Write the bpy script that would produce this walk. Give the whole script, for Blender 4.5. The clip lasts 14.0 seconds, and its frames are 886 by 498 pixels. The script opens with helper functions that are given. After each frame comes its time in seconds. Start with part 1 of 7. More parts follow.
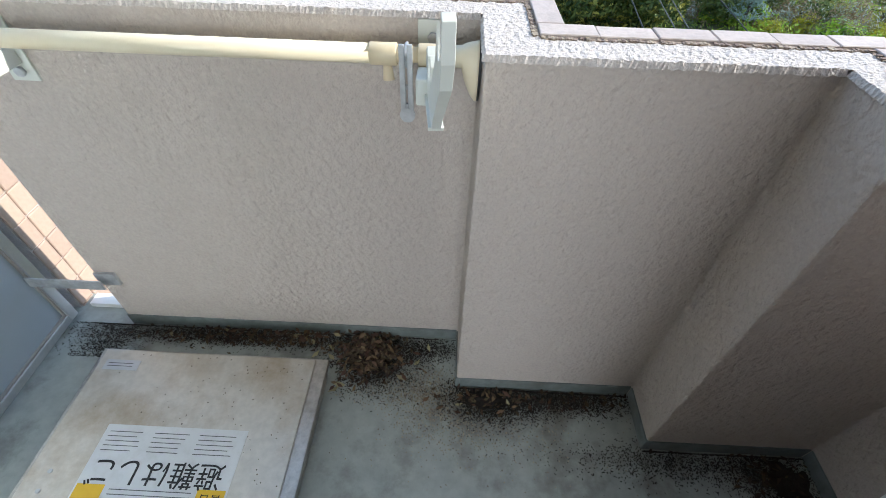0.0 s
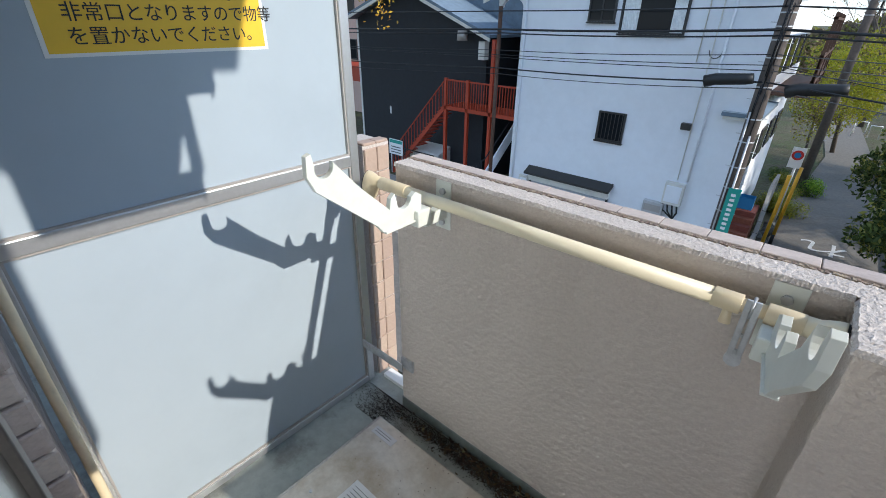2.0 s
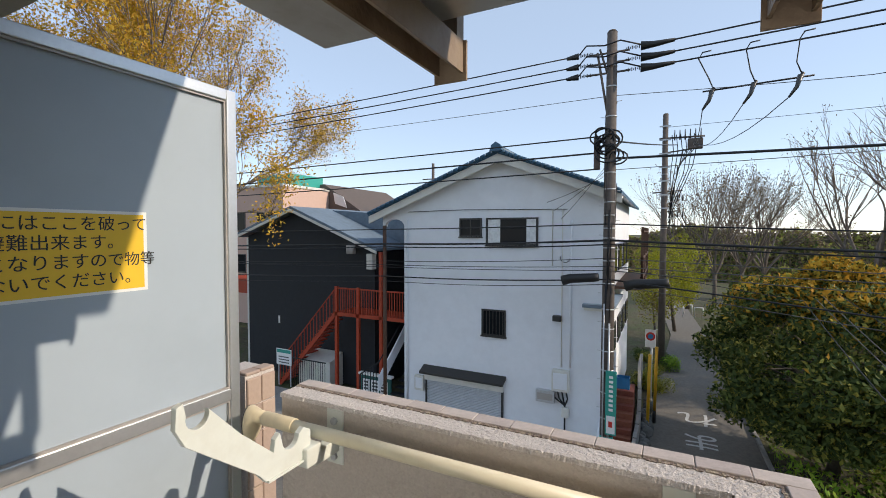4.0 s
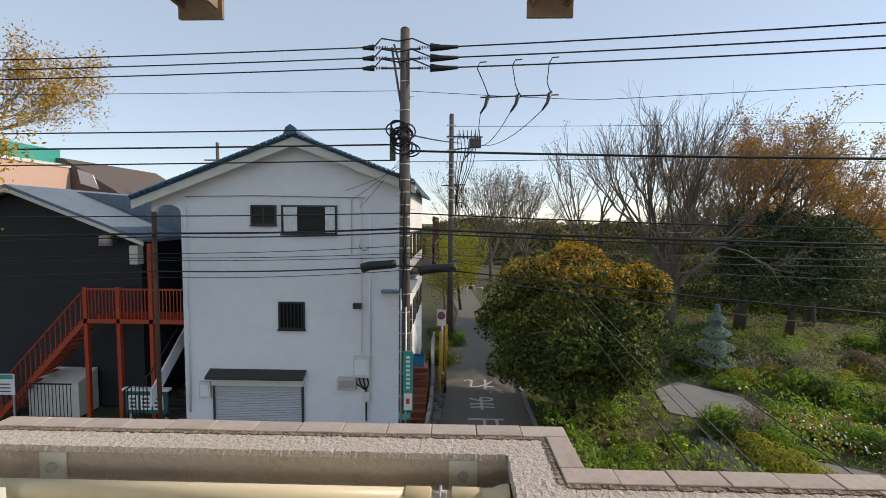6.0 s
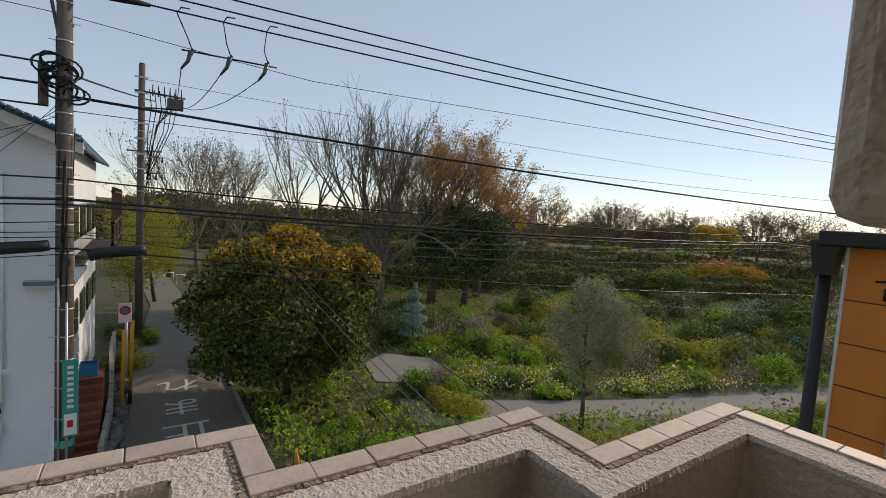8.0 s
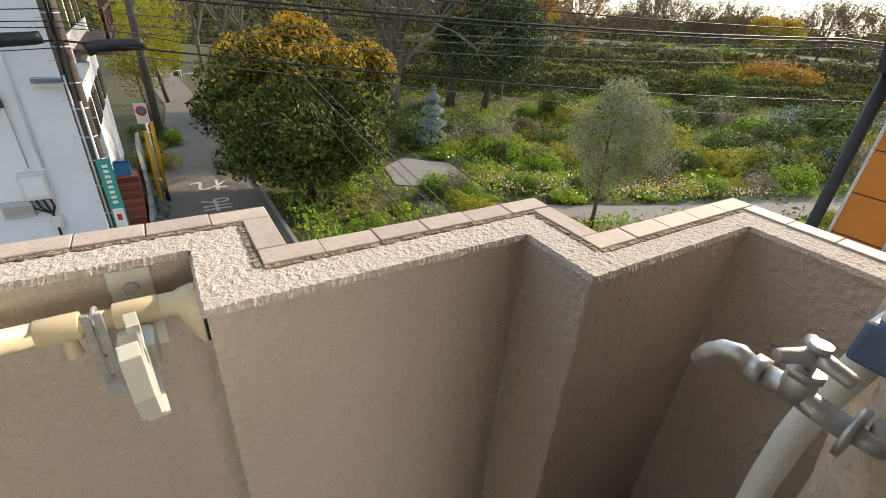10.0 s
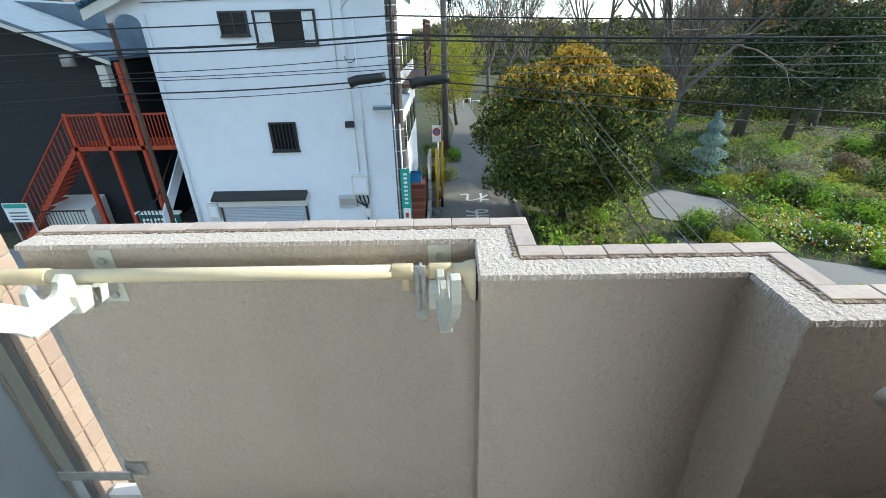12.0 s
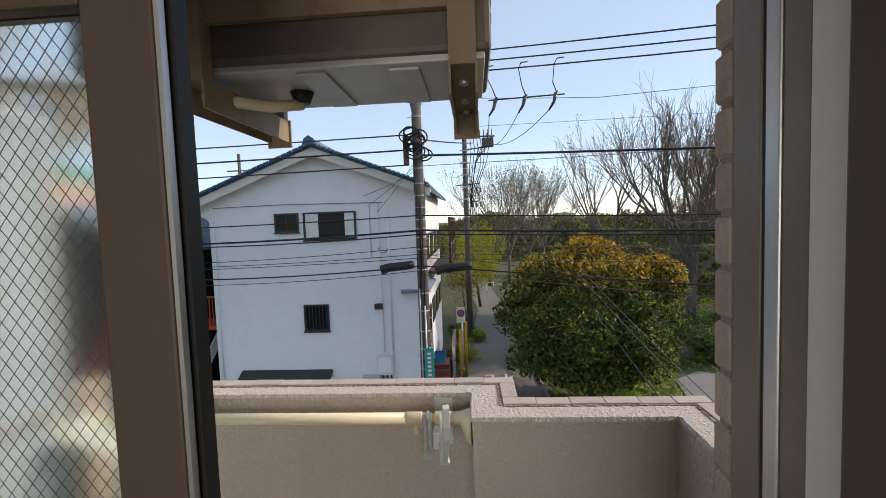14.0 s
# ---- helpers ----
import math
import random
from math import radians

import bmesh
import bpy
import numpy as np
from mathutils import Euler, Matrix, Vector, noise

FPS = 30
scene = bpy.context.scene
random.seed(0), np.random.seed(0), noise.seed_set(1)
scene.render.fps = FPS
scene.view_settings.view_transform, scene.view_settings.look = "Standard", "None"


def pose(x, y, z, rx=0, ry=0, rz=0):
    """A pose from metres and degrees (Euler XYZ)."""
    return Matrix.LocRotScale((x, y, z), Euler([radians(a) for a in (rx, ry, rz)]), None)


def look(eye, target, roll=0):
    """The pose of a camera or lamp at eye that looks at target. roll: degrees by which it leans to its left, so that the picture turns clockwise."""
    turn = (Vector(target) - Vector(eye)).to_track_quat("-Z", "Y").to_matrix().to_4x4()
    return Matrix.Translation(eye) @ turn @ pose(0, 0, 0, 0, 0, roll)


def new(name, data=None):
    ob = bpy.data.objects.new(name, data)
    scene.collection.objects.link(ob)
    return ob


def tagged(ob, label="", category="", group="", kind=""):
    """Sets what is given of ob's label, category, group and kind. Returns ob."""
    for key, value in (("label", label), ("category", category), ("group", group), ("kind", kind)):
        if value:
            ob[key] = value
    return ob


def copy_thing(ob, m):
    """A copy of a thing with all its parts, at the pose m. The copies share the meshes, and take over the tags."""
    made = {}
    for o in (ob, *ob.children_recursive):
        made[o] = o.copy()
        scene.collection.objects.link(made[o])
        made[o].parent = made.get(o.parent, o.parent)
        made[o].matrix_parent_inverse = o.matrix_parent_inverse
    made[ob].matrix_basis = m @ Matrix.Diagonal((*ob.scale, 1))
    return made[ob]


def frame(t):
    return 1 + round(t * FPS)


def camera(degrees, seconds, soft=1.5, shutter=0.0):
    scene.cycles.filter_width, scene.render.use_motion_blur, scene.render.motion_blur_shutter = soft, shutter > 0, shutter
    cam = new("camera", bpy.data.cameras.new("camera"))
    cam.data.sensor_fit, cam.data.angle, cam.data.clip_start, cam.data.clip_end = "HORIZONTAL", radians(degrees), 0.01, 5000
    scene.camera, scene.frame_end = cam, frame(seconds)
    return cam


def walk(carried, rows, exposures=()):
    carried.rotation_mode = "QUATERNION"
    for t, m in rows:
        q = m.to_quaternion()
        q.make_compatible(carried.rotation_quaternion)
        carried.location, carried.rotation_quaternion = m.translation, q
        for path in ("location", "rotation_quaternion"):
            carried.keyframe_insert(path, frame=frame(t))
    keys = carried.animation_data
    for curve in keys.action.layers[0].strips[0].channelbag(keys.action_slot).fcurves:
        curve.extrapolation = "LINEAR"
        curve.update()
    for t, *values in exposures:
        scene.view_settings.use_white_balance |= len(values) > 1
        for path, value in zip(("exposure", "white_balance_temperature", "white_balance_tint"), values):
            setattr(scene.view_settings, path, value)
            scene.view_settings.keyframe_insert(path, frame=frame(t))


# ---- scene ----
cam = camera(89.6, 14.0, soft=0.9)
PATH = [
    (0, (-0.046, -0.725, 1.413), (-0.072, 0.666, -0.024), 1.9),
    (0.5, (-0.071, -0.749, 1.434), (-0.545, 0.47, -0.079), 0.9),
    (1, (-0.087, -0.78, 1.48), (-0.851, 0.394, 0.052), 1.7),
    (1.5, (-0.125, -0.803, 1.53), (-1.1, 0.446, 0.31), 1.3),
    (2, (-0.137, -0.814, 1.554), (-1.283, 0.537, 0.627), 1.0),
    (2.5, (-0.132, -0.83, 1.585), (-1.346, 0.632, 0.96), -0.4),
    (2.7, (-0.127, -0.828, 1.598), (-1.341, 0.678, 1.09), -0.8),
    (4.8, (-0.124, -0.809, 1.625), (-0.718, 1.101, 1.617), 0.7),
    (5, (-0.128, -0.784, 1.618), (-0.636, 1.151, 1.603), 0.8),
    (5.5, (-0.127, -0.754, 1.61), (-0.406, 1.226, 1.541), 0.7),
    (6, (-0.117, -0.731, 1.608), (-0.171, 1.264, 1.486), 0.4),
    (6.5, (-0.107, -0.707, 1.606), (0.113, 1.274, 1.449), 0.6),
    (7, (-0.089, -0.65, 1.587), (0.469, 1.264, 1.43), 2.1),
    (7.5, (-0.064, -0.61, 1.578), (0.851, 1.164, 1.449), 4.2),
    (7.7, (-0.053, -0.59, 1.569), (0.996, 1.11, 1.459), 5.2),
    (9.8, (0.03, -0.591, 1.492), (1.065, 0.918, 0.684), 2.9),
    (10, (0.006, -0.584, 1.509), (0.956, 0.888, 0.544), 4.2),
    (10.5, (-0.036, -0.636, 1.489), (0.636, 0.847, 0.328), 5.6),
    (11, (-0.065, -0.696, 1.498), (0.299, 0.822, 0.248), 5.8),
    (11.5, (-0.068, -0.761, 1.553), (0.034, 0.847, 0.368), 2.9),
    (12, (-0.061, -0.843, 1.607), (-0.105, 0.944, 0.709), -1.5),
    (12.5, (-0.093, -0.931, 1.583), (-0.028, 0.988, 1.023), -2.4),
    (13, (-0.069, -1.027, 1.617), (-0.029, 0.945, 1.288), -4.2),
    (13.5, (0.008, -1.112, 1.643), (-0.04, 0.88, 1.47), -3.0),
    (14, (0.022, -1.25, 1.686), (-0.118, 0.741, 1.558), -2.1),
]
EXPOSURE = [(0, 1.85, 6300, 8), (0.5, 1.65, 5950, 6), (1.0, 1.4, 5950, 8), (1.5, 1.3, 6200, 8), (2.0, 1.2, 6400, 10), (2.5, 1.15, 6700, 12), (2.7, 1.1, 6800, 12),
            (4.8, 0.75, 7700, 14), (6.0, 0.65, 8000, 14), (7.0, 0.45, 8200, 14), (7.7, 0.3, 8200, 14), (9.8, 1.35, 8800, 14), (10.5, 1.55, 7800, 8), (11.5, 1.75, 6700, 2),
            (12.0, 1.6, 6600, 2), (12.5, 1.15, 6400, 6), (13.5, 0.75, 7400, 14), (14.0, 0.85, 7600, 14)]
walk(cam, [(t, look(eye, target, roll)) for t, eye, target, roll in PATH], EXPOSURE)

# ---- light ----
SUN_TRAVEL = Vector((-1.0, -0.18, -0.56)).normalized()
world = bpy.data.worlds.new("world")
scene.world = world
world.use_nodes = True
wn = world.node_tree.nodes
wsky = wn.new("ShaderNodeTexSky")
wsky.sky_type = "NISHITA"
wsky.sun_disc = False
wsky.sun_elevation = radians(29.0)
wsky.sun_rotation = radians(80)
wsky.air_density, wsky.dust_density, wsky.ozone_density = 0.80, 0.05, 1.6
wn["Background"].inputs[1].default_value = 0.135
haze = wn.new("ShaderNodeMix")
haze.data_type = "RGBA"
haze.inputs[0].default_value = 0.55
haze.inputs[7].default_value = (2.5, 3.4, 4.7, 1.0)
world.node_tree.links.new(wsky.outputs[0], haze.inputs[6])
world.node_tree.links.new(haze.outputs[2], wn["Background"].inputs[0])
sun_data = bpy.data.lights.new("sun", "SUN")
sun_data.energy, sun_data.angle, sun_data.color = 2.0, radians(0.55), (1.0, 0.94, 0.85)
sun = new("sun", sun_data)
sun.matrix_world = look((20, 0, 14), Vector((20, 0, 14)) + SUN_TRAVEL)


# ---- materials ----
def material(name, color, rough=0.7, metal=0.0, grain=0.0, grain_scale=40.0, stain=0.0, stain_scale=2.0, stain_color=None,
             bump=0.0, bump_scale=60.0, bump_detail=3.0, per_object=0.0, spec=0.5, bump_dist=0.01, second=None, second_scale=8.0, island=0.0):
    m = bpy.data.materials.new(name)
    m.use_nodes = True
    n, l = m.node_tree.nodes, m.node_tree.links
    b = n["Principled BSDF"]
    b.inputs["Roughness"].default_value = rough
    b.inputs["Metallic"].default_value = metal
    b.inputs["Specular IOR Level"].default_value = spec
    tc = n.new("ShaderNodeTexCoord")
    sock = None

    def mixed(a, fac, c2, mode="MIX"):
        mx = n.new("ShaderNodeMix")
        mx.data_type, mx.blend_type = "RGBA", mode
        if isinstance(fac, float):
            mx.inputs[0].default_value = fac
        else:
            l.new(fac, mx.inputs[0])
        if isinstance(a, tuple):
            mx.inputs[6].default_value = a
        else:
            l.new(a, mx.inputs[6])
        if isinstance(c2, tuple):
            mx.inputs[7].default_value = c2
        else:
            l.new(c2, mx.inputs[7])
        return mx.outputs[2]

    def noise_fac(scale, lo, hi, detail=4.0, rough_=0.6):
        t = n.new("ShaderNodeTexNoise")
        t.inputs["Scale"].default_value = scale
        t.inputs["Detail"].default_value = detail
        t.inputs["Roughness"].default_value = rough_
        l.new(tc.outputs["Object"], t.inputs["Vector"])
        r = n.new("ShaderNodeMapRange")
        r.inputs[1].default_value, r.inputs[2].default_value = lo, hi
        l.new(t.outputs[0], r.inputs[0])
        return r.outputs[0]

    base = (*color, 1.0)
    sock = base
    if second:
        sock = mixed(sock, noise_fac(second_scale, 0.42, 0.6), (*second, 1.0))
    if grain:
        dark = tuple(c * (1 - grain) for c in color) + (1.0,)
        sock = mixed(sock, noise_fac(grain_scale, 0.35, 0.68), dark)
    if stain:
        sc = (*(stain_color or tuple(c * 0.45 for c in color)), 1.0)
        f = noise_fac(stain_scale, 0.48, 0.75, 6.0, 0.65)
        mul = n.new("ShaderNodeMath")
        mul.operation = "MULTIPLY"
        mul.inputs[1].default_value = stain
        l.new(f, mul.inputs[0])
        sock = mixed(sock, mul.outputs[0], sc)
    if per_object or island:
        if island:
            oi = n.new("ShaderNodeNewGeometry")
            rnd = oi.outputs["Random Per Island"]
        else:
            oi = n.new("ShaderNodeObjectInfo")
            rnd = oi.outputs["Random"]
        amt = per_object or island
        hsv = n.new("ShaderNodeHueSaturation")
        r = n.new("ShaderNodeMapRange")
        r.inputs[3].default_value, r.inputs[4].default_value = 1 - amt, 1 + amt
        l.new(rnd, r.inputs[0])
        l.new(r.outputs[0], hsv.inputs["Value"])
        r2 = n.new("ShaderNodeMapRange")
        r2.inputs[3].default_value, r2.inputs[4].default_value = 0.5 - amt * 0.06, 0.5 + amt * 0.06
        l.new(rnd, r2.inputs[0])
        l.new(r2.outputs[0], hsv.inputs["Hue"])
        if isinstance(sock, tuple):
            hsv.inputs["Color"].default_value = sock
        else:
            l.new(sock, hsv.inputs["Color"])
        sock = hsv.outputs[0]
    if isinstance(sock, tuple):
        b.inputs["Base Color"].default_value = sock
    else:
        l.new(sock, b.inputs["Base Color"])
    if bump:
        t = n.new("ShaderNodeTexNoise")
        t.inputs["Scale"].default_value = bump_scale
        t.inputs["Detail"].default_value = bump_detail
        l.new(tc.outputs["Object"], t.inputs["Vector"])
        bp = n.new("ShaderNodeBump")
        bp.inputs["Strength"].default_value = bump
        bp.inputs["Distance"].default_value = bump_dist
        l.new(t.outputs[0], bp.inputs["Height"])
        l.new(bp.outputs[0], b.inputs["Normal"])
    return m


def leafy(name, color, second, trans=0.25):
    """Leaf material: two tones over islands, slightly translucent."""
    m = bpy.data.materials.new(name)
    m.use_nodes = True
    n, l = m.node_tree.nodes, m.node_tree.links
    b = n["Principled BSDF"]
    g = n.new("ShaderNodeNewGeometry")
    mx = n.new("ShaderNodeMix")
    mx.data_type = "RGBA"
    mx.inputs[6].default_value, mx.inputs[7].default_value = (*color, 1), (*second, 1)
    l.new(g.outputs["Random Per Island"], mx.inputs[0])
    l.new(mx.outputs[2], b.inputs["Base Color"])
    b.inputs["Roughness"].default_value = 0.7
    b.inputs["Specular IOR Level"].default_value = 0.2
    tr = n.new("ShaderNodeBsdfTranslucent")
    l.new(mx.outputs[2], tr.inputs[0])
    ms = n.new("ShaderNodeMixShader")
    ms.inputs[0].default_value = trans
    l.new(b.outputs[0], ms.inputs[1])
    l.new(tr.outputs[0], ms.inputs[2])
    l.new(ms.outputs[0], n["Material Output"].inputs[0])
    return m


def glassy(name, color, rough=0.03):
    m = bpy.data.materials.new(name)
    m.use_nodes = True
    n, l = m.node_tree.nodes, m.node_tree.links
    b = n["Principled BSDF"]
    b.inputs["Base Color"].default_value = (*color, 1)
    b.inputs["Roughness"].default_value = rough
    b.inputs["Transmission Weight"].default_value = 1.0
    b.inputs["IOR"].default_value = 1.45
    return m


M = dict(
    stucco=material("stucco", (0.57, 0.50, 0.445), 0.9, grain=0.10, grain_scale=130, stain=0.35, stain_scale=1.7, stain_color=(0.49, 0.42, 0.37),
                    bump=1.0, bump_scale=52, bump_detail=5, bump_dist=0.015, spec=0.25),
    coping=material("coping_spray", (0.66, 0.60, 0.56), 0.95, grain=0.22, grain_scale=150, stain=0.4, stain_scale=6, stain_color=(0.48, 0.40, 0.34),
                    bump=0.6, bump_scale=190, bump_detail=3, bump_dist=0.008, spec=0.2),
    joint=material("worn_joint", (0.36, 0.28, 0.22), 0.95, grain=0.4, grain_scale=160, stain=0.5, stain_scale=30, stain_color=(0.42, 0.33, 0.26), bump=0.8, bump_scale=200, island=0.35),
    tile=material("wall_tile", (0.55, 0.46, 0.41), 0.6, grain=0.12, grain_scale=90, stain=0.3, stain_scale=14, bump=0.15, bump_scale=90, per_object=0.08),
    brick=material("facade_tile", (0.52, 0.42, 0.36), 0.7, grain=0.15, grain_scale=120, stain=0.3, stain_scale=12, bump=0.4, bump_scale=120, bump_dist=0.004, per_object=0.1),
    grout=material("grout", (0.40, 0.34, 0.30), 0.95, grain=0.3, grain_scale=60, bump=0.4, bump_scale=100),
    floor=material("balcony_floor", (0.40, 0.43, 0.40), 0.6, grain=0.18, grain_scale=22, stain=1.0, stain_scale=4.2, stain_color=(0.10, 0.085, 0.065),
                   bump=0.12, bump_scale=30),
    skirt=material("skirting_paint", (0.20, 0.23, 0.22), 0.6, grain=0.3, grain_scale=30, stain=0.6, stain_scale=6, stain_color=(0.1, 0.1, 0.09)),
    dirt=material("dirt", (0.035, 0.029, 0.023), 0.95, grain=0.5, grain_scale=70, bump=1.0, bump_scale=90, bump_dist=0.01),
    grit=material("grit", (0.30, 0.25, 0.19), 0.9, island=0.5),
    deadleaf=material("dead_leaf", (0.075, 0.048, 0.03), 0.8, island=0.6),
    brownleaf=material("brown_leaf", (0.16, 0.095, 0.055), 0.75, island=0.5),
    paleleaf=material("pale_dead_leaf", (0.42, 0.38, 0.22), 0.7, island=0.2),
    steel=material("hatch_steel", (0.64, 0.60, 0.54), 0.38, metal=0.45, grain=0.14, grain_scale=45, stain=0.9, stain_scale=4.5, stain_color=(0.36, 0.27, 0.17), bump=0.05, bump_scale=8),
    steeledge=material("hatch_edge_steel", (0.55, 0.53, 0.5), 0.35, metal=0.85, grain=0.25, grain_scale=60, stain=0.5, stain_scale=9, stain_color=(0.25, 0.2, 0.15)),
    aluminium=material("aluminium", (0.62, 0.63, 0.64), 0.38, metal=0.8, grain=0.06, grain_scale=80),
    alu_dark=material("dark_bronze_aluminium", (0.15, 0.12, 0.10), 0.45, metal=0.2, grain=0.2, grain_scale=60),
    alu_brown=material("brown_grey_aluminium", (0.24, 0.205, 0.18), 0.4, metal=0.2, grain=0.1, grain_scale=60),
    alu_mid=material("grey_aluminium", (0.42, 0.39, 0.36), 0.45, metal=0.2, grain=0.1, grain_scale=60),
    panel=material("partition_board", (0.39, 0.455, 0.51), 0.5, grain=0.03, grain_scale=6, stain=0.12, stain_scale=2.5, spec=0.4),
    sticker=material("yellow_sticker", (0.85, 0.52, 0.03), 0.5, grain=0.05, grain_scale=20),
    white=material("white_print", (0.80, 0.80, 0.78), 0.5, grain=0.04, grain_scale=30),
    ink=material("ink", (0.02, 0.02, 0.02), 0.6),
    labelwhite=material("label_white", (0.72, 0.72, 0.72), 0.5, stain=0.3, stain_scale=20, stain_color=(0.4, 0.36, 0.3)),
    ivory=material("ivory_plastic", (0.78, 0.70, 0.52), 0.4, grain=0.04, grain_scale=20, stain=0.25, stain_scale=9, stain_color=(0.6, 0.45, 0.25)),
    cream=material("aged_cream_plastic", (0.72, 0.60, 0.40), 0.45, grain=0.08, grain_scale=20, stain=0.3, stain_scale=12),
    arm=material("white_painted_aluminium", (0.70, 0.72, 0.66), 0.35, grain=0.04, grain_scale=20, stain=0.2, stain_scale=15, stain_color=(0.45, 0.42, 0.33)),
    zinc=material("zinc", (0.58, 0.59, 0.60), 0.45, metal=0.5, grain=0.25, grain_scale=50),
    chrome=material("worn_chrome", (0.62, 0.62, 0.61), 0.42, metal=0.8, grain=0.2, grain_scale=40, stain=0.4, stain_scale=25, stain_color=(0.3, 0.3, 0.28), bump=0.15, bump_scale=70),
    wrap=material("vinyl_wrap", (0.60, 0.50, 0.40), 0.5, grain=0.1, grain_scale=8, stain=0.3, stain_scale=5, bump=0.9, bump_scale=22, bump_dist=0.03),
    hose=material("white_hose", (0.72, 0.72, 0.68), 0.5, stain=0.25, stain_scale=12),
    bluetape=material("blue_tape", (0.10, 0.17, 0.27), 0.5, grain=0.2, grain_scale=30),
    # beige casing mixed far darker, its shade is put into the base colour
    ac_shaded=material("shaded_unit_paint", (0.12, 0.10, 0.085), 0.5, grain=0.1, grain_scale=12, stain=0.5, stain_scale=6, stain_color=(0.25, 0.2, 0.15)),
    ac_under=material("galvanised_pan", (0.50, 0.50, 0.48), 0.45, metal=0.5, stain=0.5, stain_scale=7, stain_color=(0.3, 0.27, 0.22)),
    ac_arm=material("bracket_paint", (0.30, 0.22, 0.15), 0.6, stain=0.7, stain_scale=14, stain_color=(0.13, 0.07, 0.04), bump=0.2, bump_scale=60),
    casing=material("brown_casing", (0.105, 0.075, 0.058), 0.55, grain=0.12, grain_scale=30),
    black=material("black_plastic", (0.015, 0.015, 0.015), 0.5),
    dark_hollow=material("dark_interior", (0.02, 0.018, 0.016), 0.8),
    room=material("room_wall", (0.75, 0.72, 0.66), 0.9, grain=0.05),
    housewhite=material("house_white", (0.80, 0.82, 0.85), 0.85, grain=0.04, grain_scale=3, stain=0.18, stain_scale=0.7, stain_color=(0.6, 0.6, 0.6), bump=0.15, bump_scale=30),
    fascia=material("fascia", (0.70, 0.68, 0.62), 0.7, stain=0.3, stain_scale=2),
    roofblue=material("blue_roof", (0.03, 0.11, 0.19), 0.45, grain=0.3, grain_scale=6, bump=0.3, bump_scale=12),
    slate=material("slate_roof", (0.16, 0.22, 0.28), 0.6, grain=0.2, grain_scale=4, stain=0.3, stain_scale=1.5),
    darkwall=material("dark_siding", (0.016, 0.018, 0.022), 0.75, grain=0.2, grain_scale=5, bump=0.3, bump_scale=10),
    redpaint=material("red_steel_paint", (0.42, 0.045, 0.012), 0.5, grain=0.15, grain_scale=10),
    redbrick=material("red_brick", (0.22, 0.06, 0.035), 0.8, grain=0.2, grain_scale=20, per_object=0.15),
    pink=material("pink_render", (0.62, 0.42, 0.34), 0.8, grain=0.05, grain_scale=6),
    brownroof=material("brown_roof", (0.13, 0.10, 0.085), 0.8, grain=0.2, grain_scale=5),
    winglass=material("house_glass", (0.015, 0.017, 0.02), 0.08, spec=0.10),
    curtain=material("curtain", (0.78, 0.80, 0.80), 0.9, grain=0.2, grain_scale=12),
    frame_dk=material("dark_window_frame", (0.03, 0.028, 0.026), 0.5),
    shutter=material("shutter_steel", (0.52, 0.54, 0.56), 0.5, metal=0.3, grain=0.1, grain_scale=6),
    asphalt=material("asphalt", (0.18, 0.163, 0.14), 0.9, grain=0.25, grain_scale=8, stain=0.4, stain_scale=0.5, stain_color=(0.16, 0.15, 0.14), bump=0.3, bump_scale=40),
    roadpaint=material("road_paint", (0.62, 0.62, 0.60), 0.8, grain=0.25, grain_scale=10, stain=0.3, stain_scale=4),
    path=material("gravel_path", (0.24, 0.23, 0.22), 0.95, grain=0.15, grain_scale=20, stain=0.3, stain_scale=0.7, bump=0.4, bump_scale=40),
    soil=material("soil", (0.10, 0.085, 0.045), 0.95, second=(0.06, 0.085, 0.024), second_scale=0.35, grain=0.4, grain_scale=3, bump=0.8, bump_scale=5, bump_dist=0.1),
    grass=material("lawn", (0.12, 0.13, 0.035), 0.9, grain=0.3, grain_scale=4, stain=0.4, stain_scale=0.6, bump=0.6, bump_scale=15, bump_dist=0.05),
    concrete=material("pole_concrete", (0.13, 0.105, 0.09), 0.85, grain=0.25, grain_scale=10, stain=0.4, stain_scale=3),
    kerb=material("kerb_concrete", (0.30, 0.29, 0.27), 0.9, grain=0.2, grain_scale=8),
    cable=material("black_cable", (0.012, 0.013, 0.015), 0.55),
    greycable=material("grey_cable", (0.10, 0.10, 0.10), 0.6),
    porcelain=material("porcelain", (0.05, 0.05, 0.05), 0.3),
    bark=material("bark", (0.15, 0.125, 0.10), 0.95, grain=0.35, grain_scale=8, bump=0.6, bump_scale=12),
    twig=material("twig", (0.20, 0.16, 0.13), 0.95, grain=0.3, grain_scale=3),
    orange=material("orange_siding", (0.80, 0.27, 0.05), 0.65, grain=0.06, grain_scale=3, stain=0.2, stain_scale=2),
    greenboard=material("green_board", (0.01, 0.09, 0.08), 0.5),
    sign_teal=material("teal_sign", (0.02, 0.32, 0.26), 0.4),
    yellowpole=material("yellow_pole", (0.75, 0.40, 0.02), 0.5, grain=0.15, grain_scale=10),
    bluecrate=material("blue_crate", (0.02, 0.20, 0.42), 0.5),
    rocks=material("rocks", (0.10, 0.10, 0.095), 0.9, island=0.4, bump=0.5, bump_scale=6),
    wood=material("brown_wood", (0.10, 0.05, 0.03), 0.7, grain=0.3, grain_scale=8),
    umbrella=material("green_net", (0.02, 0.22, 0.07), 0.7),
    redsign=material("red_sign_print", (0.55, 0.03, 0.02), 0.5),
